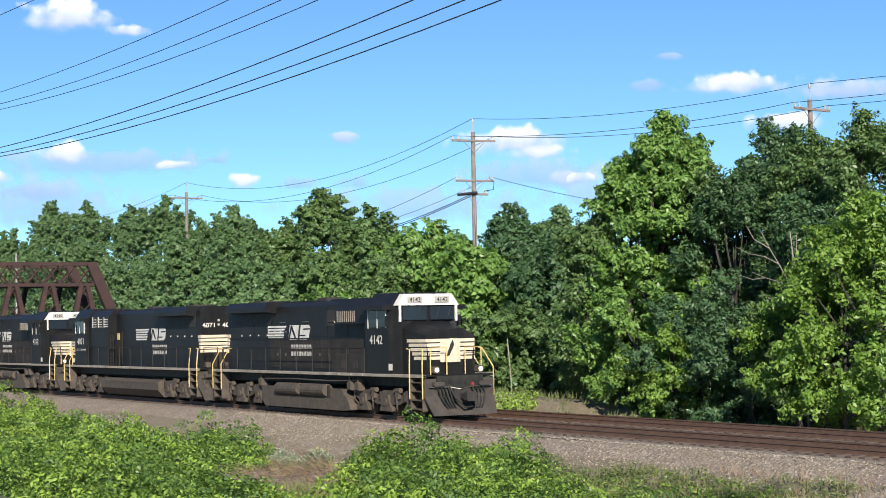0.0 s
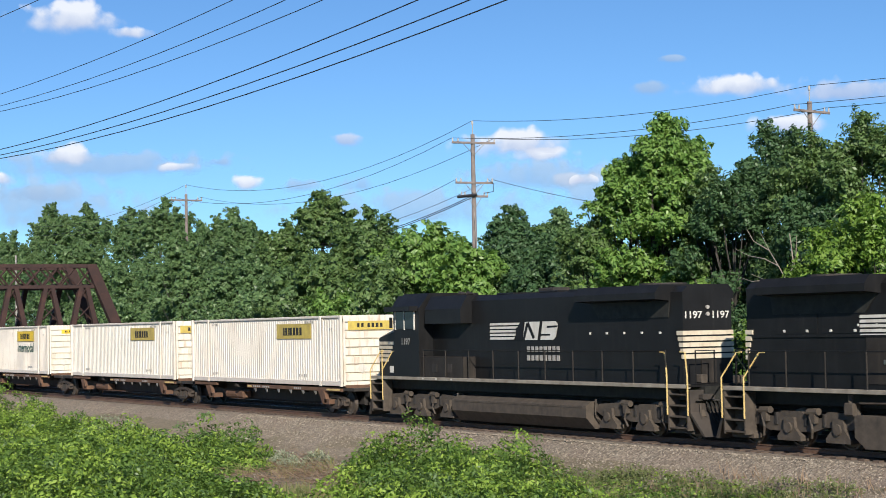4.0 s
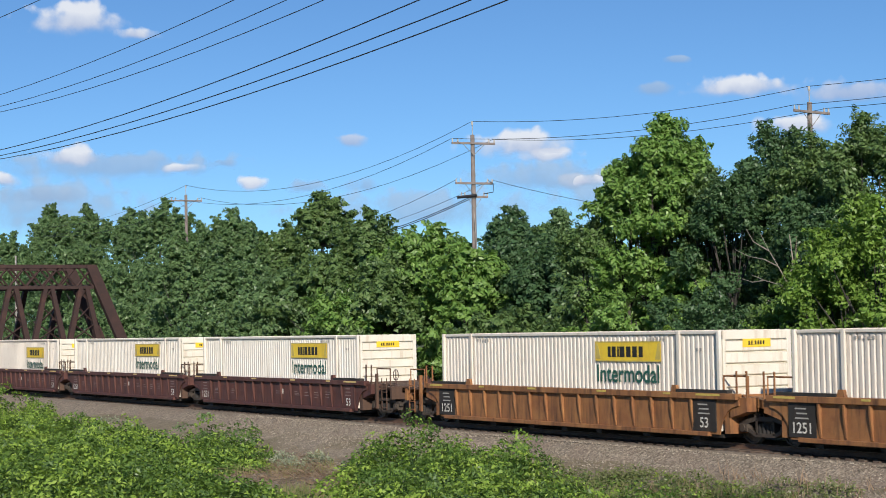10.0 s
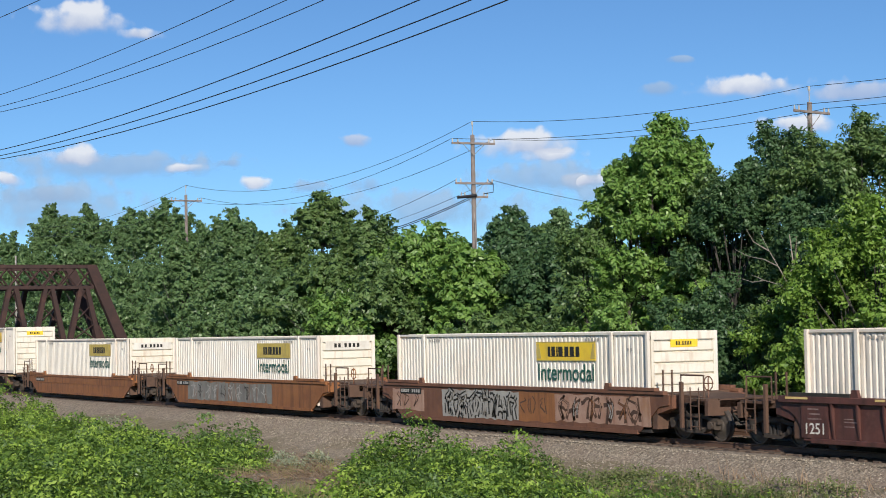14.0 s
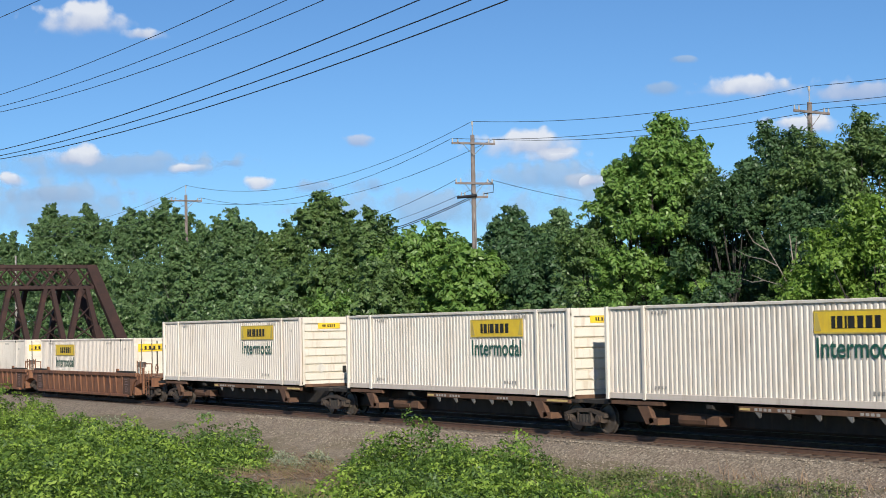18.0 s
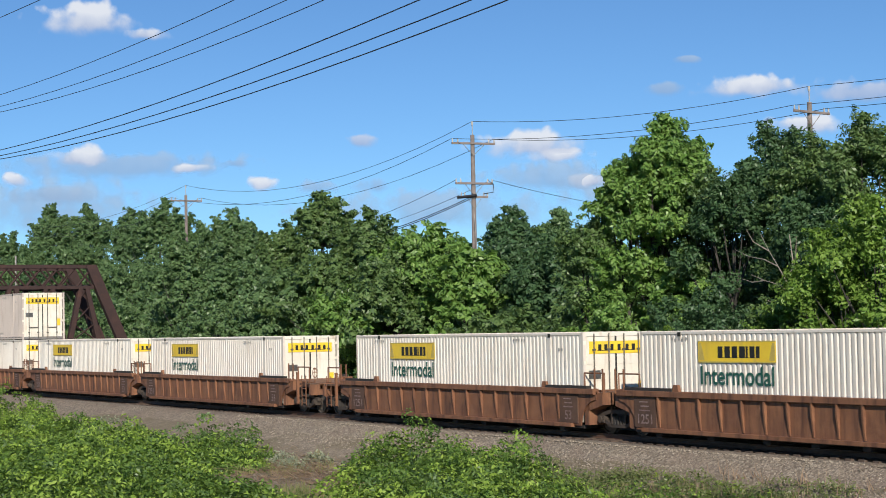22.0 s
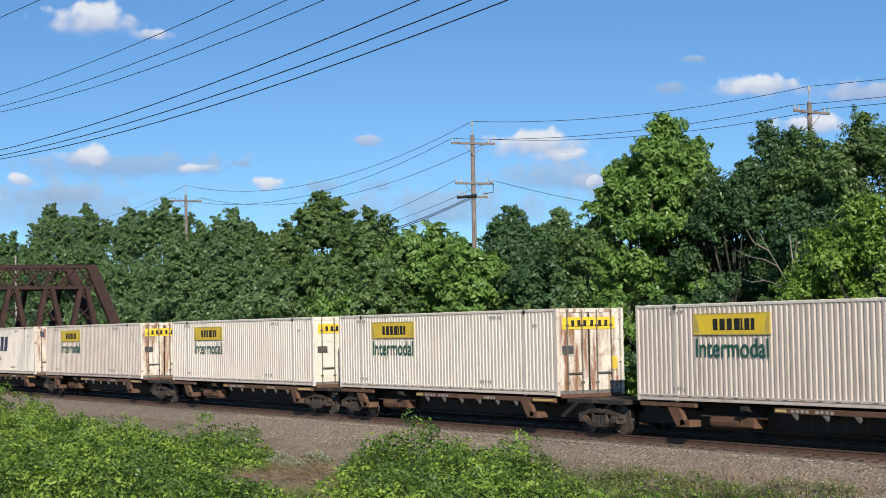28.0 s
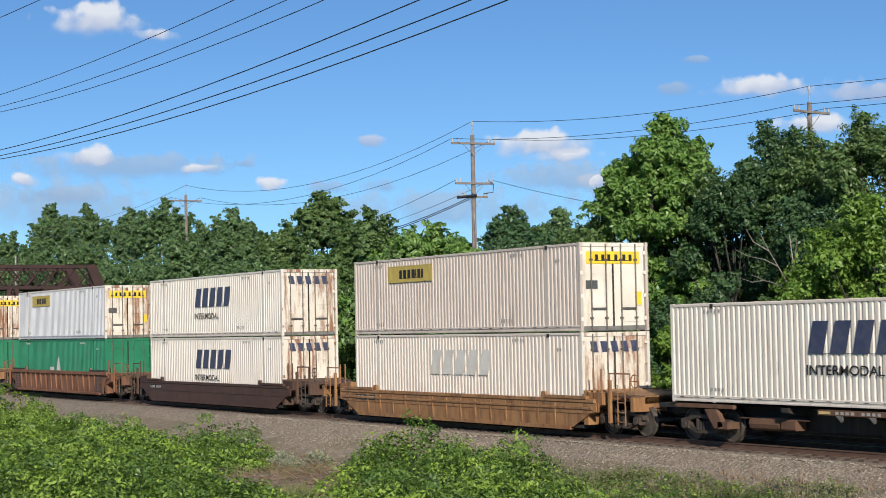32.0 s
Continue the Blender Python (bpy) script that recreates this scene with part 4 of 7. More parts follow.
# ---- spine cars ----
def spine_car(label, bogies, ends, paint=SPINE):
    top = thing("spine_car", label, "rail car", "spine cars of the train")
    part("spine_beam", Shape().box(ends[0] + 0.6, ends[1] - 0.6, -0.5, 0.5, 0.40, 1.08, 0.03), GRIME, top, "grimy box-section spine")
    for x in (-7.2, -6.1, -3.0, 0.0, 3.0, 6.1, 7.2):
        part("cross_arm", Shape().prism([(-1.28, 0.98), (-0.3, 0.75), (0.3, 0.75), (1.28, 0.98), (1.28, 1.1), (-1.28, 1.1)], x - 0.14, x + 0.14, "x"), GRIME, top)
    part("side_sill", Shape().box(-1.6, 7.9, -1.32, -1.2, 0.95, 1.1, 0.01), paint, top, "rusty side sill")
    part("side_sill", Shape().box(-7.9, -5.2, -1.32, -1.2, 1.0, 1.12, 0.01), paint, top, "rusty side sill")
    part("side_sill", Shape().box(-7.9, 7.9, 1.2, 1.32, 0.95, 1.1, 0.01), paint, top, "rusty side sill")
    for x in (-0.9, 0.35, 1.6, 2.85, 4.1, 5.3):
        part("gusset", Shape().prism([(x, 0.95), (x + 0.26, 0.95), (x + 0.26, 0.82), (x + 0.2, 0.78)], -1.31, -1.28, "y"), GALV, top, "small bright gusset plate")
    for x in (-6.2, 6.1):
        part("support_bracket", Shape().prism([(x - 0.3, 0.98), (x + 0.25, 0.98), (x + 0.55, 0.5), (x + 0.15, 0.42)], -1.34, -1.18, "y").prism([(x + 0.3, 0.62), (x + 0.75, 0.62), (x + 0.75, 0.42), (x + 0.3, 0.42)], -1.34, -0.9, "y"), paint, top)
    part("brake_gear", Shape().rod((-4.9, -0.8, 0.6), (-3.6, -0.8, 0.6), 0.2, 10).box(-3.5, -2.9, -1.0, -0.6, 0.45, 0.75, 0.04).rod((-5.4, -0.9, 0.75), (-2.4, -0.9, 0.75), 0.03, 6), paint, top, "air reservoir and brake cylinder")
    marks = Shape()
    for i in range(9):
        if i != 4:
            marks.box(-0.9 + i * 0.2, -0.78 + i * 0.2, -1.326, -1.318, 0.985, 1.065)
    for i in range(4):
        marks.box(3.4 + i * 0.2, 3.52 + i * 0.2, -1.326, -1.318, 0.985, 1.065)
    tagged(part("stencil", marks, FAINT, top), "pale stencilled lettering bars on the sill", kind="stuff")
    part("stripe", Shape().box(-1.55, -1.1, -1.326, -1.31, 0.99, 1.06), SAFETY, top, "yellow safety stripe")
    part("stripe", Shape().box(6.6, 7.85, -1.326, -1.31, 0.99, 1.06), SAFETY, top, "yellow safety stripe")
    for k, x in ((-1, ends[0]), (1, ends[1])):
        a, b = sorted((x - k * 1.6, x - k * 0.15))
        part("end_platform", Shape().box(a, b, -1.2, 1.2, 0.98, 1.1).box(a, b, -0.5, 0.5, 0.75, 1.0), GRIME, top)
        part("container_stop", Shape().box(k * 8.15 - 0.04, k * 8.15 + 0.04, -1.2, 1.2, 1.1, 1.22), paint, top)
    for x in bogies:
        freight_bogie(top, x)
    return top

# ---- locomotives ----
def loco_bogie(parent, x):
    # The core is ink black: shade behind the side frames put into its colour.
    b = part("bogie", Shape().box(-2.3, 2.3, -0.62, 0.62, 0.75, 1.0, 0.04).rod((0, 0, 0.9), (0, 0, 1.3), 0.45, 14), INK, parent, at=(x, 0, 0))
    for s in (-1, 1):
        y0, y1 = sorted((s * 1.0, s * 1.16))
        f = Shape().prism([(-2.75, 0.72), (-2.6, 0.95), (-1.5, 1.02), (-1.2, 0.84), (-0.7, 0.84), (-0.4, 1.0), (0.4, 1.0), (0.7, 0.84), (1.2, 0.84), (1.5, 1.02), (2.6, 0.95), (2.75, 0.72), (2.4, 0.55), (1.4, 0.6), (0.9, 0.45), (-0.9, 0.45), (-1.4, 0.6), (-2.4, 0.55)], y0, y1, "y")
        part("side_frame", f, SOOT, b)
        for k in (-1.98, 0.0, 1.98):
            ya, yb = sorted((s * 0.98, s * 1.26))
            part("axle_box", Shape().prism([(k - 0.2, 0.84), (k + 0.2, 0.84), (k + 0.24, 0.55), (k + 0.48, 0.32), (k + 0.48, 0.2), (k - 0.48, 0.2), (k - 0.48, 0.32), (k - 0.24, 0.55)], ya, yb, "y").rod((k, s * 1.2, 0.56), (k, s * 1.32, 0.56), 0.15, 12), SOOT, b)
        for k in (-1.35, -0.62, 0.62, 1.35):
            part("spring", Shape().rod((k, s * 1.08, 0.62), (k, s * 1.08, 0.95), 0.12, 10), GRIME, b)
        part("sand_pipe", Shape().path([(-2.7, s * 1.2, 1.1), (-2.75, s * 1.2, 0.6), (-2.6, s * 0.9, 0.2)], 0.03, 5), SOOT, b)
        part("sand_pipe", Shape().path([(2.7, s * 1.2, 1.1), (2.75, s * 1.2, 0.6), (2.6, s * 0.9, 0.2)], 0.03, 5), SOOT, b)
        for k in (-1.0, 1.0):
            part("brake_cylinder", Shape().rod((k - 0.22, s * 1.22, 1.0), (k + 0.2, s * 1.22, 1.02), 0.1, 10).box(k - 0.1, k + 0.1, min(s * 1.15, s * 1.3), max(s * 1.15, s * 1.3), 0.7, 0.95), SOOT, b)
            part("brake_hanger", Shape().path([(k - 0.12, s * 1.27, 0.9), (k + 0.02, s * 1.3, 0.55), (k - 0.08, s * 1.24, 0.3)], 0.035, 6), SOOT, b)
    for k in (-1.98, 0.0, 1.98):
        wheel_set(b, k, 0.53)
    return b


def locomotive(number, cab, label, cylinders=True, pale=True, grille=False, bare_sill=True, logo_at=0.0):
    """A six-axle road diesel, its nose towards +x; cab is where the cab's back wall stands."""
    top = thing("locomotive", label, "locomotive", "locomotives at the head of the train")
    tail = -9.9 if pale else -9.4
    # underframe, its ink black painting the shade below the walkway
    part("underframe", Shape().box(-10.5, 10.1, -1.0, 1.0, 1.15, 1.6, 0.03), INK, top)
    for s in (-1, 1):
        part("walkway_edge", Shape().box(-10.3, 9.95, min(s * 1.38, s * 1.53), max(s * 1.38, s * 1.53), 1.54, 1.66, 0.012), GREYRAIL if bare_sill else SOOT, top, "worn pale walkway edge")
    part("walkway", Shape().box(-10.3, 10.0, -1.5, 1.5, 1.58, 1.645), BLACK, top)
    # Added block closing the gap over the tank, black like the shade there.
    part("centre_sill", Shape().box(-10.2, 9.8, -0.5, 0.5, 0.85, 1.2, 0.03), INK, top)
    # tank
    ring = [(-5.0, 0.98), (2.9, 0.98), (3.5, 0.55), (3.75, 0.16), (3.2, 0.12), (-4.6, 0.12), (-5.0, 0.4)]
    tank = Shape().prism(ring, -1.42, 1.42, "y") if cylinders else Shape().prism([(-1.25, 1.02), (1.25, 1.02), (1.46, 0.88), (1.46, 0.5), (1.12, 0.13), (-1.12, 0.13), (-1.46, 0.5), (-1.46, 0.88)], -4.9, 3.7, "x")
    part("fuel_tank", tank, SOOT, top, "dusty fuel tank between the bogies")
    if cylinders:
        # Flat dark plate: the shade of a recess behind the reservoirs, put in as colour.
        part("tank_recess", Shape().box(-3.4, 1.9, -1.43, -1.40, 0.62, 1.12), GRIME, top)
        for a in (-3.2, -0.6):
            part("air_reservoir", Shape().rod((a, -1.4, 0.92), (a + 2.2, -1.4, 0.92), 0.25, 14), SOOT, top, "dusty air reservoir cylinder")
    else:
        for s in (-1, 1):
            part("tank_rib", Shape().box(-4.7, 3.5, min(s * 1.45, s * 1.475), max(s * 1.45, s * 1.475), 0.82, 0.87), SOOT, top)
    for x in (-7.8, 6.45):
        loco_bogie(top, x)
    # long hood
    hood = Shape().prism([(-0.92, 1.64), (0.92, 1.64), (0.92, 4.42), (0.72, 4.6), (-0.72, 4.6), (-0.92, 4.42)], tail, cab, "x")
    part("long_hood", hood, BLACK, top)
    y = -0.925
    for i in range(11):
        x = -5.0 + i * 0.86
        if x + 0.8 < cab - 0.2:
            d = part("hood_door", Shape().box(x, x + 0.8, y - 0.012, y + 0.01, 1.78, 3.0), DUSTY, top)
            part("latch", Shape().box(x + 0.66, x + 0.74, y - 0.03, y - 0.01, 2.3, 2.42), STEEL, d)
    for i in range(7):
        x = -8.6 + i * 1.9
        if x < cab - 0.4:
            part("hood_panel", Shape().box(x, x + 1.7, y - 0.008, y + 0.01, 3.12, 4.36), BLACK, top)
    for x in (-3.9, -1.6, 0.9):
        part("grab_iron", Shape().path([(x, y - 0.01, 3.75), (x, y - 0.07, 3.75), (x + 0.5, y - 0.07, 3.75), (x + 0.5, y - 0.01, 3.75)], 0.015, 5), STEEL, top)
    part("hood_strake", Shape().box(tail + 0.1, cab, y - 0.03, y + 0.01, 3.02, 3.07), BLACK, top)
    for x in (-5.3, -4.6, -4.0, -3.4, 1.4, 2.6, 3.2, 3.8):
        part("lifting_mark", Shape().box(x, x + 0.06, y - 0.03, y, 3.3 if x < -3 else 3.68, 3.37 if x < -3 else 3.75), LWHITE, top, "small pale mark")
    if grille:
        part("engine_intake", Shape().prism([(-1.36, 1.645), (1.36, 1.645), (1.36, 4.3), (1.05, 4.66), (-1.05, 4.66), (-1.36, 4.3)], cab - 3.3, cab + 0.02, "x"), BLACK, top)
    else:
        part("engine_intake", Shape().prism([(-1.4, 3.62), (1.4, 3.62), (1.4, 4.15), (1.1, 4.64), (-1.1, 4.64), (-1.4, 4.15)], cab - 2.9, cab - 0.25, "x"), BLACK, top)
        for i in range(10):
            part("louvre", Shape().box(cab - 2.7 + i * 0.17, cab - 2.645 + i * 0.17, -1.415, -1.39, 3.7, 4.14), GREYRAIL, top)
        part("hood_recess", Shape().box(cab - 4.6, cab - 3.3, -0.945, -0.92, 3.55, 4.2), GRIME, top)
    if grille:
        for i in range(3):
            x = cab - 1.35 - i * 0.95
            for s in (-1, 1):
                vp = part("vent_panel", Shape().box(x, x + 0.85, s * 1.37 - 0.012, s * 1.37 + 0.012, 3.72, 4.3), INK, top, "dark vent behind pale slats")
                for k in range(4):
                    part("vent_slat", Shape().box(x + 0.04, x + 0.62, s * 1.385 - 0.012, s * 1.385 + 0.012, 3.75 + k * 0.13, 3.79 + k * 0.13), LWHITE, vp)
                part("vent_post", Shape().box(x + 0.62, x + 0.70, s * 1.385 - 0.014, s * 1.385 + 0.014, 3.72, 4.3), LWHITE, vp)
    if grille:
        for s in (-1, 1):
            dr = part("side_door", Shape().box(cab - 4.25, cab - 3.45, min(s * 0.92, s * 0.95), max(s * 0.92, s * 0.95), 1.75, 3.45), DUSTY, top, "narrow dusty door with a ladder beside it")
            # Plate whose orange-yellow colour stands for a small glint by the door.
            part("warning_plate", Shape().box(cab - 3.85, cab - 3.5, s * 0.96 - 0.012, s * 0.96 + 0.012, 3.05, 3.4), SAFETY, dr, "small orange-yellow plate painted as a glint")
            ld = Shape().path([(cab - 3.42, s * 1.3, 1.7), (cab - 3.42, s * 1.3, 3.3)], 0.025, 5).path([(cab - 3.8, s * 1.3, 1.7), (cab - 3.8, s * 1.3, 3.3)], 0.025, 5)
            for z in (1.95, 2.3, 2.65, 3.0):
                ld.rod((cab - 3.8, s * 1.3, z), (cab - 3.42, s * 1.3, z), 0.02, 5)
            part("ladder", ld, DUSTY, top)
            for z in (2.05, 3.3):
                part("panel_seam", Shape().box(cab - 3.1, cab - 0.1, min(s * 1.357, s * 1.368), max(s * 1.357, s * 1.368), z, z + 0.025), GRIME, top)
    for s in () if grille else (-1, 1):
        bb = part("battery_box", Shape().box(cab - 3.1, cab - 0.02, min(s * 0.9, s * 1.44), max(s * 0.9, s * 1.44), 1.645, 2.42, 0.02), DUSTY, top)
        for x in (cab - 2.3, cab - 1.2):
            part("louvre", Shape().box(x, x + 0.35, s * 1.45 - 0.01, s * 1.45 + 0.01, 1.85, 2.15), GRIME, bb)
    # radiator wings
    part("radiator_housing", Shape().prism([(-0.95, 4.16), (0.95, 4.16), (1.5, 4.22), (1.5, 4.42), (1.3, 4.66), (-1.3, 4.66), (-1.5, 4.42), (-1.5, 4.22)], -8.8, -4.4, "x"), BLACK, top)
    # Solid block in ink black; the shade inside the opening is in its colour.
    part("radiator_intake", Shape().prism([(-8.7, 3.66), (-5.0, 3.66), (-4.5, 4.17), (-8.8, 4.17)], -0.96, 0.96, "y"), INK, top, "radiator air intake, its inner shade painted black")
    part("radiator_fan", Shape().rod((-7.2, 0, 4.66), (-7.2, 0, 4.74), 0.75, 18), GRIME, top)
    part("exhaust", Shape().box(-1.4, -0.5, -0.35, 0.35, 4.58, 4.78, 0.04), GRIME, top)
    for x in (-4.0, -2.2, 0.6):
        part("roof_hatch", Shape().box(x, x + 1.1, -0.7, 0.7, 4.59, 4.66, 0.02), BLACK, top)
    part("horn", Shape().rod((cab - 1.0, -0.3, 4.72), (cab - 0.55, -0.3, 4.74), 0.035, 8, 0.09).rod((cab - 1.0, 0.0, 4.72), (cab - 0.5, 0.0, 4.74), 0.035, 8, 0.09), GRIME, top)
    # cab and nose
    f = cab + 2.35
    cabs = Shape().prism([(-1.52, 1.64), (1.52, 1.64), (1.52, 4.2), (1.05, 4.78), (-1.05, 4.78), (-1.52, 4.2)], cab, f - 0.35, "x")
    cabs.hull([(f - 0.35, -1.52, 1.64), (f - 0.35, 1.52, 1.64), (f - 0.35, 1.52, 4.2), (f - 0.35, 1.05, 4.78), (f - 0.35, -1.05, 4.78), (f - 0.35, -1.52, 4.2),
               (f + 0.1, -1.2, 1.64), (f + 0.1, 1.2, 1.64), (f + 0.05, 1.28, 4.1), (f - 0.12, 0.95, 4.7), (f - 0.12, -0.95, 4.7), (f + 0.05, -1.28, 4.1)],
              [(5, 4, 3, 2, 1, 0), (6, 7, 8, 9, 10, 11), (0, 1, 7, 6), (1, 2, 8, 7), (2, 3, 9, 8), (3, 4, 10, 9), (4, 5, 11, 10), (5, 0, 6, 11)])
    cb = part("cab", cabs, BLACK, top, "wide cab with a broad windscreen")
    for s in (-1, 1):
        w = part("side_window", Shape().box(cab + 0.35, f - 0.55, s * 1.53 - 0.012, s * 1.53 + 0.012, 3.45, 4.1), GLASS, cb, "dark cab window in a pale frame")
        for x in (cab + 0.3, (cab + f) / 2 - 0.1, f - 0.57):
            part("window_frame", Shape().box(x, x + 0.05, s * 1.54 - 0.02, s * 1.54 + 0.02, 3.42, 4.13), LWHITE, w)
        part("sun_visor", Shape().prism([(cab + 0.1, 4.3), (f - 0.2, 4.3), (f - 0.2, 4.12), (cab + 0.1, 4.12)], min(s * 1.5, s * 1.85), max(s * 1.5, s * 1.85), "y"), BLACK, cb)
        part("mirror", Shape().box(f - 0.35, f - 0.31, min(s * 1.56, s * 1.68), max(s * 1.56, s * 1.68), 3.5, 3.9), BLACK, cb)
    # windscreen, white brow
    xw = f + 0.075
    for a, b in ((-1.14, -0.08), (0.08, 1.14)):
        part("windscreen_pane", Shape().prism([(a, 3.72), (b, 3.72), (b * 0.97, 4.24), (a * 0.97, 4.24)], xw, xw + 0.03, "x"), GLASS, cb)
    brow = LWHITE if pale else BLACK
    part("brow", Shape().prism([(-1.36, 4.28), (1.36, 4.28), (1.05, 4.72), (-1.05, 4.72)], f - 0.3, f + 0.1, "x"), brow, cb, "white-painted brow over the windscreen" if pale else "")
    for s in (-1, 1):
        part("window_post", Shape().box(xw - 0.06, xw + 0.035, min(s * 1.2, s * 1.28), max(s * 1.2, s * 1.28), 3.66, 4.3), brow, cb)
        bd = part("number_board", Shape().box(f + 0.1, f + 0.13, min(s * 0.28, s * 0.92), max(s * 0.28, s * 0.92), 4.38, 4.62), FAINT if pale else GRIME, cb)
        if pale:
            ob = new("number", lettering(number, 0.17, INK, 0.48))
            ob.parent = bd
            ob.matrix_basis = pose(f + 0.136, s * 0.6, 4.50, 0, 0, 90)
    for a in (-0.9, -0.35, 0.5, 1.0):
        part("wiper", Shape().rod((xw + 0.045, a, 4.24), (xw + 0.045, a - 0.16, 3.84), 0.009, 5), DUSTY, cb)
    part("headlight", Shape().rod((f + 0.08, -0.12, 4.5), (f + 0.15, -0.12, 4.5), 0.09, 12).rod((f + 0.08, 0.12, 4.5), (f + 0.15, 0.12, 4.5), 0.09, 12), LAMP, cb)
    n1 = f + 1.75
    nose = Shape().hull([(f - 0.05, -1.15, 1.64), (f - 0.05, 1.15, 1.64), (f - 0.05, 1.15, 3.42), (f - 0.05, 0.7, 3.68), (f - 0.05, -0.7, 3.68), (f - 0.05, -1.15, 3.42),
                         (n1, -1.05, 1.64), (n1, 1.05, 1.64), (n1, 1.05, 3.12), (n1 - 0.1, 0.6, 3.36), (n1 - 0.1, -0.6, 3.36), (n1, -1.05, 3.12)],
                        [(5, 4, 3, 2, 1, 0), (6, 7, 8, 9, 10, 11), (0, 1, 7, 6), (1, 2, 8, 7), (2, 3, 9, 8), (3, 4, 10, 9), (4, 5, 11, 10), (5, 0, 6, 11)])
    ns = part("nose", nose, BLACK, top)
    for i in range(5):
        z = 2.2 + i * 0.165
        part("nose_stripe", Shape().box(n1 - 0.01, n1 + 0.012, -1.05 + 0.03 * (4 - i), 1.05 - 0.03 * (4 - i), z, z + 0.118), LCREAM, ns, "cream-white nose stripe")
        for s in (-1, 1):
            xb = n1 - 1.35 + 0.12 * (4 - i)
            part("nose_stripe", Shape().hull([(xx, s * (1.05 + 0.1 * (n1 - xx) / 2.05 + oo), zz) for oo in (-0.02, 0.012) for zz in (z, z + 0.118) for xx in (xb, n1)],
                                             [(0, 1, 3, 2), (4, 6, 7, 5), (0, 4, 5, 1), (2, 3, 7, 6), (0, 2, 6, 4), (1, 5, 7, 3)]), LCREAM, ns, "cream-white nose stripe")
    part("emblem", Shape().prism([(-0.25, 2.15), (0.1, 2.2), (0.22, 2.6), (0.12, 3.0), (-0.02, 3.0), (-0.2, 2.6)], n1 + 0.012, n1 + 0.02, "x").box(n1 + 0.006, n1 + 0.011, -0.45, 0.42, 2.1, 2.98), LCREAM, ns, "pale emblem on the nose")
    part("emblem_figure", Shape().prism([(-0.2, 2.3), (-0.05, 2.35), (0.16, 2.75), (0.1, 2.95), (0.0, 2.8), (-0.12, 2.5)], n1 + 0.021, n1 + 0.026, "x"), INK, ns)
    part("nose_door", Shape().box(n1 - 0.01, n1 + 0.006, 0.45, 0.95, 1.7, 2.15), BLACK, ns)
    # rear wall stripes
    for i in range(5):
        z = 2.4 + i * 0.178
        wrap = tail + 0.28 - 0.055 * (4 - i)
        band = Shape().box(tail - 0.03, tail + 0.01, -0.9, 0.9, z, z + 0.13)
        for s in (-1, 1):
            band.box(tail - 0.03, wrap, min(s * 0.9, s * 0.962), max(s * 0.9, s * 0.962), z, z + 0.13)
        part("rear_stripe", band, LCREAM, top, "cream-white stripe round the hood's end")
    part("rear_door", Shape().box(tail - 0.036, tail + 0.005, -0.28, 0.28, 1.66, 2.36, 0.01), DUSTY, top)
    part("rear_headlight", Shape().rod((tail + 0.02, 0, 3.74), (tail - 0.05, 0, 3.74), 0.06, 12).rod((tail + 0.02, 0, 3.95), (tail - 0.05, 0, 3.95), 0.06, 12), FAINT, top, "pale paired lamps on the hood's end")
    # pilots, steps, couplers at both ends
    for k, x in ((1, 10.0), (-1, -10.4)):
        part("pilot", Shape().hull([(x + k * 0.02, -1.5, 1.5), (x + k * 0.02, 1.5, 1.5), (x + k * 0.02, -1.5, 0.85), (x + k * 0.02, 1.5, 0.85), (x + k * 0.5, -1.35, 0.14), (x + k * 0.5, 1.35, 0.14),
                                     (x - k * 0.1, -1.5, 1.5), (x - k * 0.1, 1.5, 1.5), (x - k * 0.1, -1.5, 0.85), (x - k * 0.1, 1.5, 0.85), (x + k * 0.4, -1.35, 0.14), (x + k * 0.4, 1.35, 0.14)],
                                    [(0, 1, 3, 2), (2, 3, 5, 4), (6, 8, 9, 7), (8, 10, 11, 9), (0, 6, 7, 1), (4, 5, 11, 10), (0, 2, 8, 6), (2, 4, 10, 8), (1, 7, 9, 3), (3, 9, 11, 5)]), PLOUGH, top, "dusty snow plough and pilot plate")
        coupler(top, x, x + k * 0.78)
        part("coupler_pocket", Shape().box(min(x, x + k * 0.25), max(x, x + k * 0.25), -0.38, 0.38, 0.62, 1.12, 0.05), GRIME, top)
        for h in (-0.95, -0.8, -0.66, -0.52, 0.52, 0.66, 0.8, 0.95):
            part("air_hose", Shape().path([(x + k * 0.05, h, 1.18), (x + k * 0.26, h * 1.05, 1.02), (x + k * 0.36, h * 0.9, 0.62), (x + k * 0.44, h * 0.75, 0.42)], 0.03, 5), INK, top)
        part("jumper_cable", Shape().path([(x + k * 0.1, -0.5, 1.25), (x + k * 0.5, -0.42, 0.75), (x + k * 0.58, -0.1, 0.42), (x + k * 0.58, 0.2, 0.45), (x + k * 0.5, 0.42, 0.8), (x + k * 0.1, 0.5, 1.25)], 0.04, 6), INK, top)
        part("uncoupling_lever", Shape().path([(x + k * 0.12, -1.35, 1.2), (x + k * 0.14, -0.5, 1.18), (x + k * 0.3, -0.1, 1.1), (x + k * 0.14, 0.5, 1.18), (x + k * 0.12, 1.35, 1.2)], 0.026, 6), STEEL, top)
        part("air_valve", Shape().box(x + k * 0.14 - 0.1, x + k * 0.14 + 0.1, -1.2, -0.75, 1.22, 1.38, 0.03), PLOUGH, top)
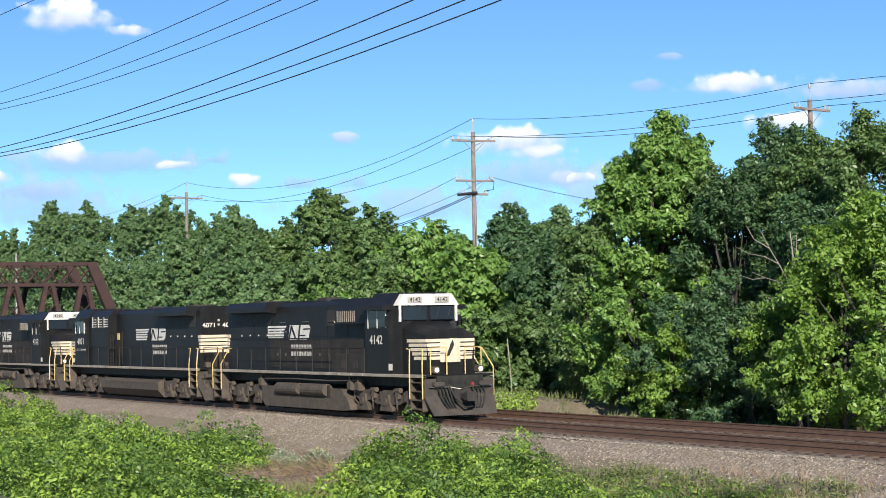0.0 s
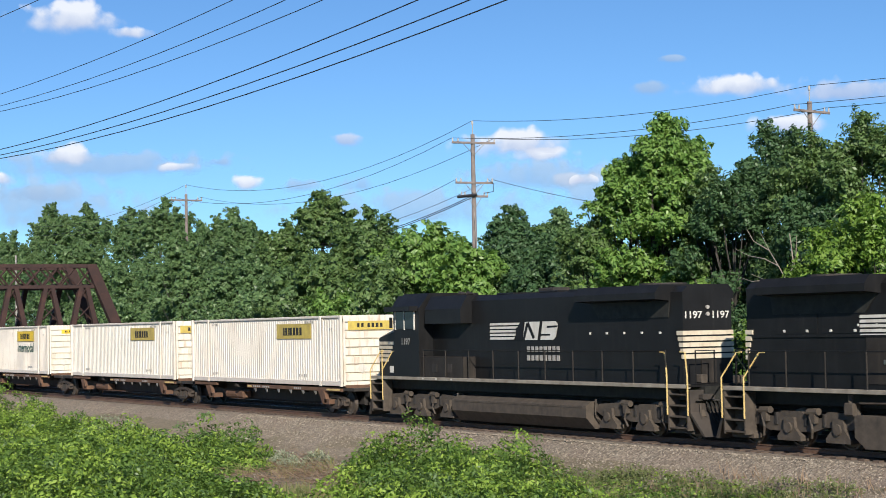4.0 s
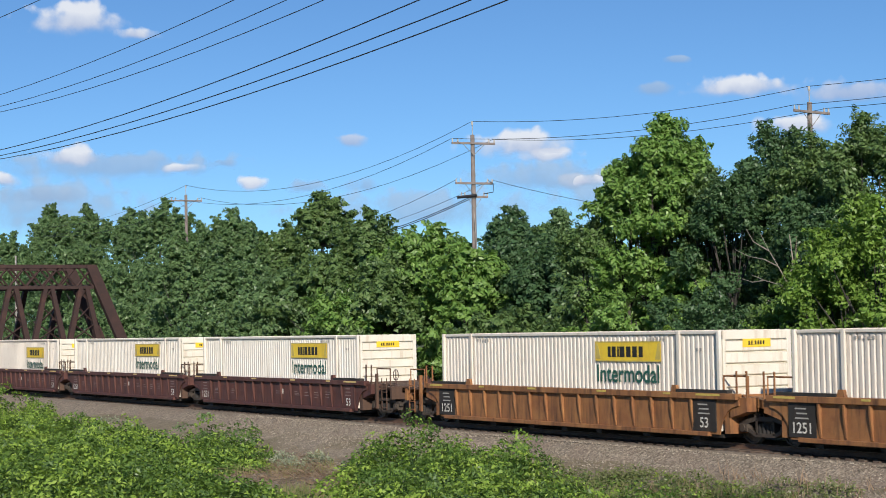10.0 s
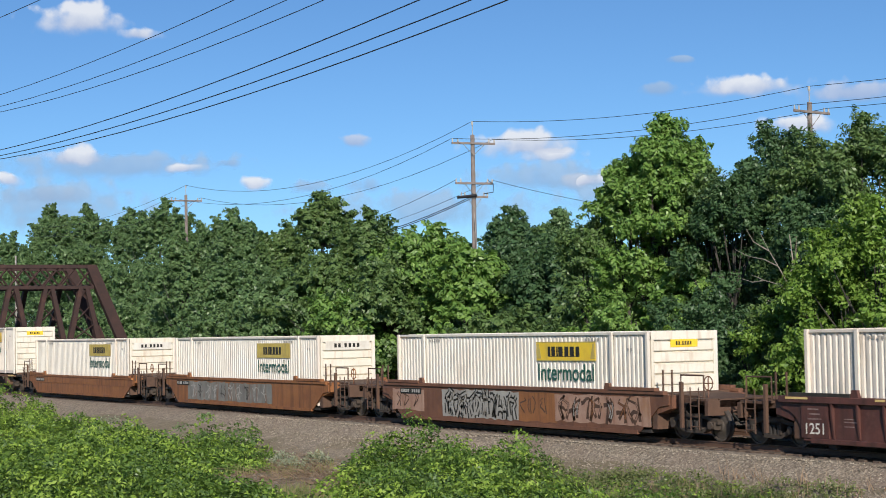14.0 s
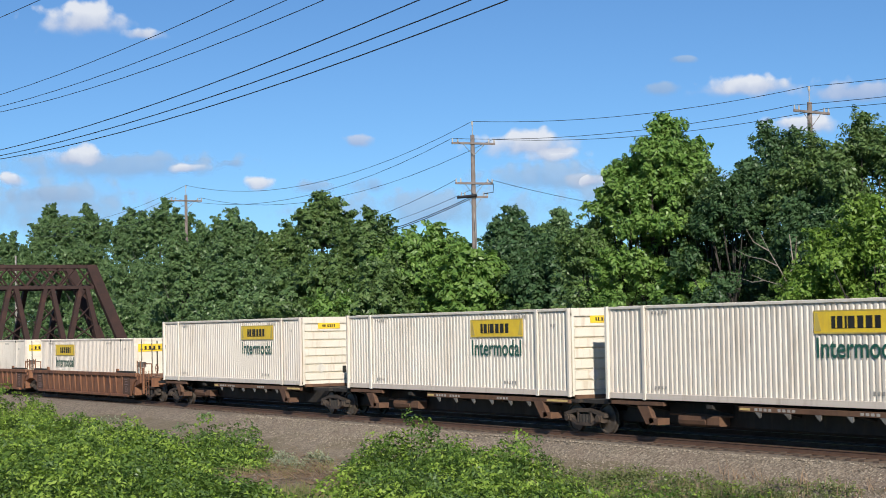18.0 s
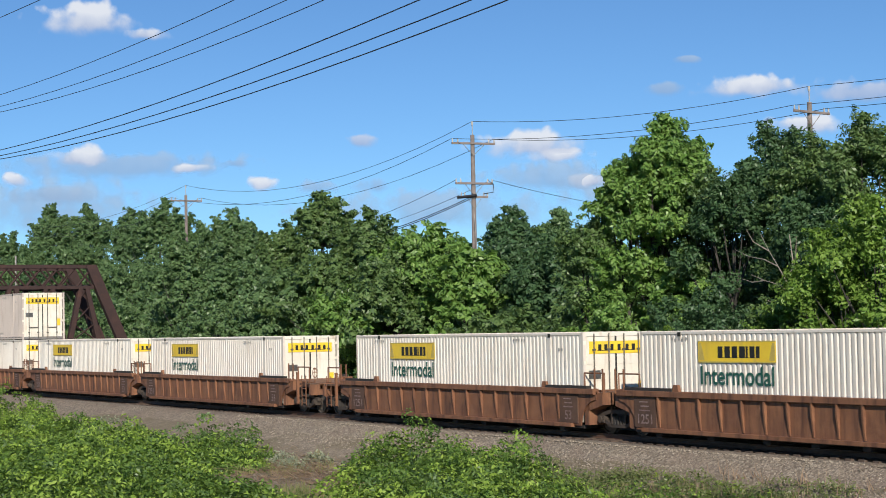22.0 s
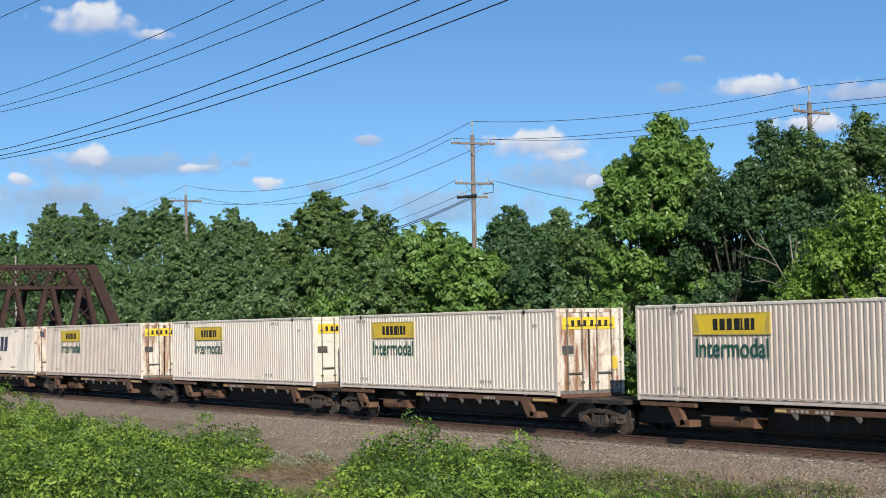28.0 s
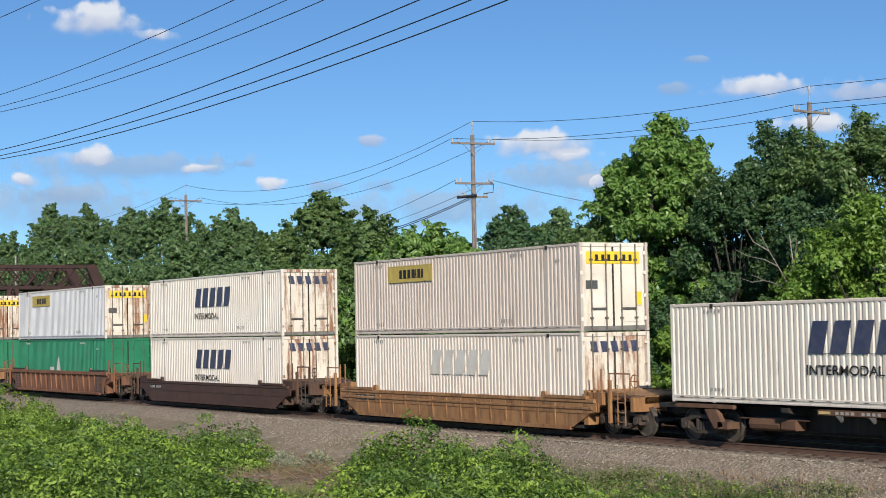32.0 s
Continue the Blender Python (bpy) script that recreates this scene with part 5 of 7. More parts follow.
        part("air_valve", Shape().box(x + k * 0.14 - 0.1, x + k * 0.14 + 0.1, 0.75, 1.2, 1.22, 1.38, 0.03), PLOUGH, top)
        part("end_sill_stripe", Shape().box(min(x + k * 0.03, x + k * 0.06), max(x + k * 0.03, x + k * 0.06), -0.8, 0.8, 1.38, 1.52), LWHITE, top, "white strip on the end sill")
        for s in (-1, 1):
            for i in range(4):
                part("step", Shape().box(min(x - k * 1.0, x - k * 0.15), max(x - k * 1.0, x - k * 0.15), min(s * 1.15, s * 1.52), max(s * 1.15, s * 1.52), 0.35 + i * 0.33, 0.39 + i * 0.33), SOOT, top)
            for q in (1.03, 0.12):
                part("step_stringer", Shape().box(x - k * q - 0.03, x - k * q + 0.03, min(s * 1.12, s * 1.52), max(s * 1.12, s * 1.52), 0.3, 1.5), SOOT, top)
            for a, b in ((0.05, 0.45), (1.05, 1.45)):
                part("step_handrail", Shape().path([(x - k * a, s * 1.54, 0.75), (x - k * a, s * 1.54, 1.9), (x - k * b, s * 1.3, 2.6), (x - k * (b + 0.25), s * 1.3, 2.62)], 0.024, 6), SAFETY, top, "yellow step handrail")
        for s in (-1, 1):
            part("end_handrail", Shape().path([(x - k * 0.2, s * 1.1, 1.6), (x - k * 0.2, s * 1.1, 2.65), (x - k * 0.2, s * 0.4, 2.65), (x - k * 0.2, s * 0.4, 1.6)], 0.024, 6), SAFETY if k > 0 else BLACK, top)
        for s in (-1, 1):
            part("ditch_light", Shape().box(min(x, x - k * 0.25), max(x, x - k * 0.25), s * 0.95 - 0.12, s * 0.95 + 0.12, 1.7, 1.95, 0.03), SOOT, top)
            if k > 0:
                part("lamp_lens", Shape().rod((x, s * 0.95, 1.83), (x + 0.04, s * 0.95, 1.83), 0.085, 12), LAMP, top, "round ditch light")
    # handrail along the walkway
    for s in (-1, 1):
        rail = part("side_handrail", Shape().path([(-9.2, s * 1.46, 2.65), (cab - 0.2, s * 1.46, 2.65)], 0.02, 6), BLACK, top)
        for i in range(10):
            x = -9.2 + i * (cab + 9.0) / 9
            part("handrail_post", Shape().rod((x, s * 1.46, 1.62), (x, s * 1.46, 2.67), 0.022, 6), DUSTY, rail)
    # lettering
    for s in (-1, 1):
        yy = s * 1.545
        put_text("number", number, 0.35 if pale or grille else 0.24, LWHITE if pale or grille else FAINT, top, (cab + 0.98, yy, 2.98), 0 if s < 0 else 180, 1.08 if pale or grille else 0.66)
        put_text("number", number, 0.22, LWHITE, top, (tail - 0.006, s * 0.52, 3.72), -90, 0.64)
        if grille:
            put_text("slogan", "DC to AC", 0.13, FAINT, top, (cab + 0.98 + 0.32 * s, yy, 2.53), 0 if s < 0 else 180, 0.72)
            part("slogan_bar", Shape().box(cab + 0.98 - 0.49 * s - 0.39, cab + 0.98 - 0.49 * s + 0.39, yy - 0.004, yy + 0.004, 2.48, 2.56), FAINT, top)
        h = s * 0.942
        ya, yb = sorted((h, h + 0.006 * s))
        fx = (lambda x: 0.78 + 1.2 * x + logo_at) if s < 0 else (lambda x: -8.48 - 1.2 * x + logo_at)
        lg = part("logo", Shape().prism([(fx(a), b) for a, b in ((-3.94, 3.0), (-3.16, 3.0), (-3.02, 3.62), (-3.80, 3.62))], ya, yb, "y"), LWHITE, top, "white striped company logo")
        part("logo_block", Shape().prism([(fx(a), b) for a, b in ((-3.0, 3.0), (-2.34, 3.0), (-2.2, 3.1), (-2.08, 3.52), (-2.2, 3.62), (-2.86, 3.62))], ya, yb, "y"), LWHITE, lg)
        yc, yd = sorted((h + 0.004 * s, h + 0.010 * s))
        for cut in (((-3.72, 3.55), (-3.60, 3.62), (-3.28, 3.10), (-3.38, 3.02)), ((-3.94, 3.0), (-3.82, 3.0), (-3.62, 3.5), (-3.72, 3.6)), ((-2.66, 3.40), (-2.12, 3.42), (-2.10, 3.48), (-2.64, 3.47)), ((-2.98, 3.14), (-2.5, 3.14), (-2.48, 3.2), (-2.96, 3.2))):
            part("logo_cut", Shape().prism([(fx(a), b) for a, b in cut], yc, yd, "y"), BLACK, lg)
        part("logo_figure", Shape().prism([(fx(a), b) for a, b in ((-4.3, 3.0), (-3.98, 3.0), (-3.86, 3.62), (-4.0, 3.72), (-4.12, 3.5), (-4.3, 3.4))], yc, yd, "y"), BLACK, lg)
        for i in range(5):
            z = 3.02 + i * 0.125
            part("logo_stripe", Shape().prism([(fx(-5.75), z), (fx(-4.42 + 0.07 * i), z), (fx(-4.36 + 0.07 * i), z + 0.08), (fx(-5.73), z + 0.08)], ya, yb, "y"), LWHITE, lg)
        nb = Shape()
        for z in (2.3, 2.6):
            for i in range(8):
                nb.box(min(fx(-3.7 + i * 0.22), fx(-3.57 + i * 0.22)), max(fx(-3.7 + i * 0.22), fx(-3.57 + i * 0.22)), min(h, h + 0.02 * s), max(h, h + 0.02 * s), z, z + 0.18)
        tagged(part("name_bars", nb, FAINT, top), "pale lettering bars", kind="stuff")
        part("placard", Shape().box(cab + 2.0, cab + 2.3, yy - 0.004, yy + 0.004, 1.8, 2.05), LWHITE, top)
    for s in (-1, 1):
        for i in range(5):
            x = -8.3 + i * 0.95
            part("lifting_mark", Shape().box(x, x + 0.09, min(s * 0.925, s * 0.945), max(s * 0.925, s * 0.945), 3.16, 3.23), LWHITE, top, "small pale mark")
        for x in (cab - 2.4, cab - 1.3, cab - 0.3):
            part("lifting_mark", Shape().box(x, x + 0.08, min(s * 1.525, s * 1.536), max(s * 1.525, s * 1.536), 1.575, 1.635), LWHITE, top, "small pale mark")
    part("sill_pipe", Shape().path([(-4.9, -1.3, 1.3), (-2.0, -1.34, 1.34), (1.5, -1.34, 1.3), (4.6, -1.3, 1.36)], 0.035, 6), SOOT, top)
    for x in (3.4, 4.1, -5.4):
        part("valve", Shape().box(x, x + 0.3, -1.4, -1.1, 0.95, 1.3, 0.04).rod((x + 0.15, -1.3, 1.2), (x + 0.15, -1.3, 1.5), 0.07, 8), SOOT, top)
    part("flag", Shape().box(10.1, 10.16, 0.45, 0.56, 1.2, 1.34), RED, top)
    return top


LOCOS = [
    (locomotive("4142", 5.3, "black road diesel locomotive with cream nose stripes leading the train", logo_at=0.8), 258.7, 0),
    (locomotive("4071", 6.0, "black road diesel locomotive coupled back to front behind the leader", cylinders=False, pale=False, grille=True, logo_at=1.2), 236.0, 180),
    (locomotive("4310", 5.3, "black road diesel locomotive with white cab brow in mid consist", logo_at=0.9), 214.3, 0),
    (locomotive("1197", 6.0, "black road diesel locomotive coupled back to front ahead of the containers", cylinders=False, pale=False, logo_at=3.4), 192.0, 180),
]

# ---- plants ----
def leaf_mesh(name, pts, out, size, material, rs, flat=0.35, corners=4):
    """One bent, pointed leaf at each point, facing roughly along out; far leaves are plain three-cornered blades."""
    n = len(pts)
    nrm = out + rs.normal(0, 0.55, (n, 3)) + np.array([0, 0, flat])
    nrm /= np.linalg.norm(nrm, axis=1, keepdims=True) + 1e-9
    a = np.cross(nrm, rs.normal(0, 1, (n, 3)))
    a /= np.linalg.norm(a, axis=1, keepdims=True) + 1e-9
    b = np.cross(nrm, a)
    L = (size * rs.uniform(0.6, 1.35, n))[:, None]
    if corners == 4:
        v = np.stack([pts - a * L * 0.55, pts - b * L * 0.27 + nrm * L * 0.08, pts + a * L * 0.6 - nrm * L * 0.14, pts + b * L * 0.27 + nrm * L * 0.08], 1).reshape(-1, 3)
    else:
        v = np.stack([pts - a * L * 0.45 - b * L * 0.42, pts - a * L * 0.35 + b * L * 0.42, pts + a * L * 0.62], 1).reshape(-1, 3)
    me = bpy.data.meshes.new(name)
    me.vertices.add(corners * n)
    me.vertices.foreach_set("co", v.ravel())
    me.loops.add(corners * n)
    me.loops.foreach_set("vertex_index", np.arange(corners * n, dtype=np.int32))
    me.polygons.add(n)
    me.polygons.foreach_set("loop_start", np.arange(0, corners * n, corners, dtype=np.int32))
    me.update(calc_edges=True)
    me.materials.append(material)
    return me


LEAVES = (LEAF_BRIGHT, LEAF_MID, LEAF_DARK, LEAF_HAZED, LEAF_LIME, BRAMBLE, BRAMBLE_SHADED)
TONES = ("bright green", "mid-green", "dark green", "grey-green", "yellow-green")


def shoots_of(boughs, rs, each, long_):
    """Leafy shoots growing out and up from each bough: foot, direction, length, and the bough's centre."""
    rows = []
    for bx0, by0, bz0, br in boughs:
        for i in range(max(6, int(each * (0.5 + br * 0.55)))):
            d = rs.normal(0, 1, 3)
            d[2] = d[2] * 0.85 + 0.12
            d += np.array([bx0, by0, 0]) * (0.35 / (math.hypot(bx0, by0) + 0.4))
            d /= np.linalg.norm(d)
            q = br * rs.uniform(0.35, 0.95)
            v = d * np.array([0.85, 0.85, 0.45]) + rs.normal(0, 0.28, 3) + np.array([0, 0, 0.42])
            v /= np.linalg.norm(v)
            rows.append((bx0 + d[0] * q, by0 + d[1] * q, bz0 + d[2] * q * 0.85, *v, long_ * rs.uniform(0.5, 1.35), bx0, by0, bz0))
    return np.array(rows)


def tree(x, y, height, radius, tone, far, seed, where, full=1.0):
    """A leaning tapered trunk with limbs, and a crown of boughs whose tips carry domed sprays of leaves, with gaps between."""
    rs = np.random.RandomState(seed)
    z0 = lie(x, y) - 0.1
    H = height - z0
    ob = thing("tree" if H > 7 else "shrub", f"{'tall' if H > 9 else 'low'} leafy {TONES[tone]} {'tree' if H > 7 else 'shrub'} {where}", "tree" if H > 7 else "shrub", "trees behind the railway", pose(x, y, z0))
    low = 0.10 if H > 7 else rs.choice((0.05, 0.2, 0.3))
    count = int(10 + radius * 4.2) if H > 7 or far else int(7 + radius * 3)
    boughs = []
    for i in range(count):
        k = low + (0.93 - low) * (i + rs.rand()) / count
        spread = radius * (0.45 + 0.70 * math.sin(math.pi * min(1, 0.16 + 0.78 * (1 - k) ** 0.9))) * (1 - 0.5 * max(0, (k - 0.72) / 0.22))
        a, q = i * 2.39996 + rs.uniform(-0.5, 0.5), 0.3 + 0.7 * math.sqrt(rs.rand())
        boughs.append((math.cos(a) * q * spread, math.sin(a) * q * spread, k * H * 0.93, (0.30 + 0.24 * rs.rand()) * min(radius, 3.2) * (0.72 + 0.28 * math.sqrt(max(0, 1 - k)))))
    # upright leaders that break the outline of the crown
    if H > 7:
        lead = 4 + int(1.6 * radius)
        for i in range(lead):
            a, q = i * 2.39996 + seed, radius * 0.85 * math.sqrt((i + 0.3 * rs.rand()) / lead)
            tip = H * (1.0 - 0.16 * (q / radius) ** 2 - (0.07 * rs.rand() if i else 0))
            for j, drop in enumerate((0.35, 0.95, 1.6, 2.5, 3.5)[:5 if far else 3]):
                boughs.append((math.cos(a) * q * (1 - 0.1 * j), math.sin(a) * q * (1 - 0.1 * j), tip - (0.4 + 0.7 * drop) * (0.8 + radius * 0.1), (0.10 + 0.15 * j) * (0.7 + radius * 0.13)))
    c = shoots_of(boughs, rs, 24 if not far else 15, (0.62 if H > 7 else 0.5) * (1.0 if not far else 1.25))
    n_leaf = int((12000 if far else 14600) * full * (0.5 + min(radius, 5.0) / 3.2) * (0.6 + H / 16))
    pick = rs.choice(len(c), n_leaf, p=c[:, 6] ** 1.3 / np.sum(c[:, 6] ** 1.3))
    u = rs.uniform(-0.25, 1.0, n_leaf) ** 1.0
    d = rs.normal(0, 1, (n_leaf, 3))
    d /= np.linalg.norm(d, axis=1, keepdims=True)
    girth = (0.30 * c[pick, 6] * (1.05 - 0.75 * np.maximum(u, 0)) + 0.05) * rs.uniform(0.4, 1.15, n_leaf)
    pts = c[pick, :3] + c[pick, 3:6] * (u * c[pick, 6])[:, None] + d * girth[:, None]
    # the tips bow over
    pts[:, 2] -= 0.24 * c[pick, 6] * np.maximum(u, 0) ** 2 + 0.05 * rs.rand(n_leaf)
    pts[:, 2] = np.where(pts[:, 2] > H, 2 * H - pts[:, 2] - 0.1, np.maximum(pts[:, 2], 0.1))
    lump = c[pick, :3] - c[pick, 7:]
    lump /= np.linalg.norm(lump, axis=1, keepdims=True) + 0.05
    whole = pts - np.array([0, 0, H * 0.45])
    whole /= np.linalg.norm(whole, axis=1, keepdims=True) + 0.1
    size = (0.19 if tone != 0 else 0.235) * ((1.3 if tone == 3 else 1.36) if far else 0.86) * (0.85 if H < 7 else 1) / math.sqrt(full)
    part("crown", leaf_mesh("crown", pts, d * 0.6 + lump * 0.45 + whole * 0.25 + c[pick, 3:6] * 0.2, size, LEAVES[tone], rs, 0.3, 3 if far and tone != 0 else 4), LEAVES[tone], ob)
    bark = Shape()
    lean = (rs.uniform(-0.5, 0.5), rs.uniform(-0.4, 0.4))
    knots = [(lean[0] * k * k, lean[1] * k * k, H * 0.7 * k) for k in (0, 0.25, 0.5, 0.75, 1.0)]
    thick = 0.03 + 0.012 * H
    for i in range(4):
        bark.rod(knots[i], knots[i + 1], thick * (1 - 0.23 * i), 8, thick * (1 - 0.23 * (i + 1)) + 0.01)
    part("trunk", bark, BARK, ob)
    for i in range(0, len(boughs) if full == 1.0 else 0, 3 if not far else 5):
        j = boughs[i]
        k = min(0.95, max(0.12, j[2] / H * 0.8))
        a0, b0 = Vector((lean[0] * k * k, lean[1] * k * k, H * 0.7 * k)), Vector(j[:3])
        mid = a0.lerp(b0, 0.55) - Vector((0, 0, 0.12 * (b0 - a0).length))
        th = 0.05 * (0.4 + H / 14)
        part("limb", Shape().rod(a0, mid, th, 5, th * 0.6).rod(mid, b0, th * 0.6, 5, 0.012), BARK, ob)
    return ob


NEAR_WOOD = ((-65.3, 14.0, 13.15, 2.25, 0), (-66.0, 13.0, 11.2, 1.87, 0), (-65.3, 16.0, 11.2, 2.0, 1), (-62.6, 18.3, 12.6, 1.9, 2), (-61.5, 19.0, 12.3, 2.48, 2),
             (-53.2, 15.0, 11.9, 2.0, 1), (-60.6, 14.5, 10.3, 2.1, 2), (-54.5, 14.2, 9.3, 2.61, 2), (-47.1, 9.8, 8.2, 2.3, 4), (-62.7, 11.0, 5.4, 2.20, 0),
             # the two dark-toned shrubs here carry a hollow's shade in their leaf colour
             (-58.6, 11.0, 5.3, 2.39, 2), (-54.8, 10.5, 4.2, 2.1, 2), (-51.4, 10.5, 4.6, 2.20, 1), (-48.6, 9.6, 6.5, 2.2, 4), (-50.8, 9.4, 5.2, 1.8, 4), (-58.6, 9.6, 3.5, 1.52, 4), (-60.0, 17.5, 11.0, 2.2, 2), (-57.5, 16.5, 11.6, 2.2, 1), (-68.5, 16.0, 7.0, 2.0, 1), (-67.2, 11.6, 8.6, 1.5, 1))
MID_WOOD = ((-110.0, 34.0, 12.4, 2.02, 2), (-99.7, 30.0, 10.4, 2.22, 1), (-143.2, 60.0, 14.9, 2.24, 3), (-90.1, 26.0, 9.0, 2.02, 1), (-92.0, 24.0, 7.7, 2.54, 2),
            (-78.0, 19.0, 6.3, 1.62, 1), (-100.9, 22.0, 10.5, 3.78, 0), (-118.7, 27.0, 12.8, 2.91, 1), (-138.7, 33.0, 15.8, 2.78, 1), (-92.5, 20.0, 9.0, 2.34, 0),
            (-99.5, 19.0, 8.6, 3.34, 1), (-119.5, 25.0, 9.7, 3.95, 1), (-144.2, 32.0, 13.4, 2.96, 1), (-102.2, 18.0, 6.4, 3.21, 0), (-85.7, 18.0, 4.7, 2.50, 1), (-95.0, 25.5, 10.2, 2.4, 2), (-87.5, 23.0, 8.6, 2.3, 2))
# Tone 3 pales these far crowns with painted haze.
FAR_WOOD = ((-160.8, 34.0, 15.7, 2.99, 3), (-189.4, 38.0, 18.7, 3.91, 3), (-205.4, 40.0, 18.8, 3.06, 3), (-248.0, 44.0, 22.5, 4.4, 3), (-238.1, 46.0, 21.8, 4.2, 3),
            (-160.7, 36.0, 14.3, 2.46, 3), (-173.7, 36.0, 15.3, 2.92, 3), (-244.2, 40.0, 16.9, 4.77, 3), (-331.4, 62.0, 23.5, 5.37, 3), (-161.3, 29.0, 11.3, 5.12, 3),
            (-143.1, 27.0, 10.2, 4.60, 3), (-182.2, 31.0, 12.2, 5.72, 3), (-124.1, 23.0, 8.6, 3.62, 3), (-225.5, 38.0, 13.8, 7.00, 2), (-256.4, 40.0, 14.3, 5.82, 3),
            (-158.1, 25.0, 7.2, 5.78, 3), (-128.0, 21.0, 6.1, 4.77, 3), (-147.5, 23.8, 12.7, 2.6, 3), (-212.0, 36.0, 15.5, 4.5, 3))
# Filler trees added behind the gaps, dark-leaved for the shade inside the wood.
BACK_WOOD = tuple((-70.0 - 21.0 * i, 36.0 + 1.6 * i + 2.0 * math.sin(i * 2.1), 7.0 + 0.55 * i + math.sin(i * 1.3), 5.0, 2) for i in range(12)) + ((-72.0, 25.0, 6.5, 3.2, 2), (-65.0, 24.0, 6.5, 3.2, 2), (-58.0, 22.5, 6.5, 3.2, 2), (-51.0, 20.0, 6.0, 3.0, 2)) + tuple((-92.0 + 5.5 * i, 29.0 - 0.5 * i, 7.0, 3.0, 2) for i in range(4)) + ((-84.8, 26.5, 8.3, 3.0, 2), (-79.5, 26.5, 8.2, 2.8, 2), (-75.2, 27.0, 8.0, 2.8, 2), (-83.5, 33.0, 8.4, 3.2, 2), (-79.0, 32.5, 7.8, 3.2, 2))
MORE_WOOD = ((-64.9, 14.5, 12.9, 1.4, 0), (-63.9, 14.9, 11.8, 1.1, 0), (-66.4, 14.4, 10.8, 1.5, 0), (-62.8, 15.0, 10.6, 1.5, 1))
seed = 100
for wood, far, where in ((NEAR_WOOD, False, "beside the far track"), (MID_WOOD, True, "behind the tracks"), (FAR_WOOD, True, "in the wood beyond the bridge"), (MORE_WOOD, False, "beside the far track"), (BACK_WOOD, True, "deep in the wood")):
    for row in wood:
        seed += 1
        tree(*row, far, seed, where, 0.35 if wood is BACK_WOOD else 1.0)

# A bare, pale dead tree among the dark crowns.
def branch(pts, r0, r1):
    s = Shape()
    n = len(pts) - 1
    for i in range(n):
        s.rod(pts[i], pts[i + 1], r0 + (r1 - r0) * i / n, 6, r0 + (r1 - r0) * (i + 1) / n)
    return s


dead = thing("dead_tree", "bare pale dead tree standing among dark green crowns", "tree", "trees behind the railway", pose(1.5, -1.25, -0.75))
part("trunk", branch([(-53.2, 11.9, -1.5), (-53.4, 12.0, 2.5), (-53.9, 11.9, 4.6), (-54.1, 11.9, 5.6), (-54.0, 12.0, 6.5), (-54.15, 12.0, 7.5)], 0.07, 0.018), PALEBARK, dead)
for way in (((-54.0, 11.9, 5.2), (-54.5, 11.8, 5.6), (-55.3, 11.7, 5.8), (-56.1, 11.7, 6.05)), ((-54.1, 11.9, 5.5), (-54.6, 11.8, 6.3), (-55.1, 11.8, 6.9), (-55.6, 11.8, 7.6)), ((-54.6, 11.8, 6.3), (-55.3, 11.7, 6.6), (-56.2, 11.7, 6.75), (-57.0, 11.7, 7.05)),
            ((-53.7, 11.9, 3.9), (-54.6, 11.7, 4.0), (-55.3, 11.6, 4.1), (-56.0, 11.6, 4.5)), ((-54.05, 12.0, 6.0), (-53.7, 11.9, 6.7), (-53.65, 11.9, 7.4)), ((-55.3, 11.7, 5.8), (-55.9, 11.6, 5.75), (-56.5, 11.6, 5.9)), ((-54.2, 11.9, 4.9), (-54.9, 11.7, 4.95), (-55.4, 11.6, 5.2)), ((-53.9, 11.9, 4.6), (-53.2, 11.7, 5.4), (-52.6, 11.6, 6.3), (-52.4, 11.6, 7.2)), ((-53.2, 11.7, 5.4), (-52.4, 11.6, 5.7), (-51.8, 11.5, 6.3)), ((-55.1, 11.8, 6.9), (-55.9, 11.7, 7.3), (-56.3, 11.7, 7.8))):
    part("limb", branch(way, 0.026, 0.008), PALEBARK, dead)

# Low brambles and weeds on the near bank: centre x, y, top, reach in x, reach in y.
MOUNDS = ((-86, -11, 1.3, 6, 4), (-73, -11.5, 0.45, 7, 4), (-60, -13, 0.3, 7, 4), (-62, -9.0, 0.35, 3.5, 1.8), (-54, -18, 0.35, 9, 5), (-43, -19, 0.4, 7, 4),
          (-47.6, -8.3, 0.55, 3.0, 2.0), (-45.0, -8.0, 0.5, 3.2, 2.2), (-40.5, -10.0, 0.35, 4.0, 3.0), (-36.5, -14.0, 0.45, 4.5, 3.2), (-34.5, -12.5, 0.2, 3.0, 2.2), (-37.0, -8.4, -0.45, 3.4, 2.0), (-33.2, -9.6, -0.55, 2.6, 2.0), (-43.0, -5.6, -0.72, 3.6, 1.3), (-39.0, -5.2, -0.78, 3.2, 1.2), (-36.2, -6.2, -0.66, 3.2, 1.6), (-47.0, -5.0, -0.70, 3.0, 0.9))


def thicket(x, y):
    """Height of the ground, and of the top of the brambles over it."""
    g = lie(x, y)
    top = 0.0
    for mx, my, mz, rx, ry in MOUNDS:
        q = ((x - mx) / rx) ** 2 + ((y - my) / ry) ** 2 + 0.55 * noise.noise((x * 0.45, y * 0.45, 2))
        if q < 1:
            top = max(top, (mz + 1.1) * (1 - max(0, q)) ** 0.55)
    return g, top * (0.80 + 0.6 * noise.noise((x * 0.8, y * 0.8, 7)) + 0.28 * noise.noise((x * 2.2, y * 2.2, 9)))


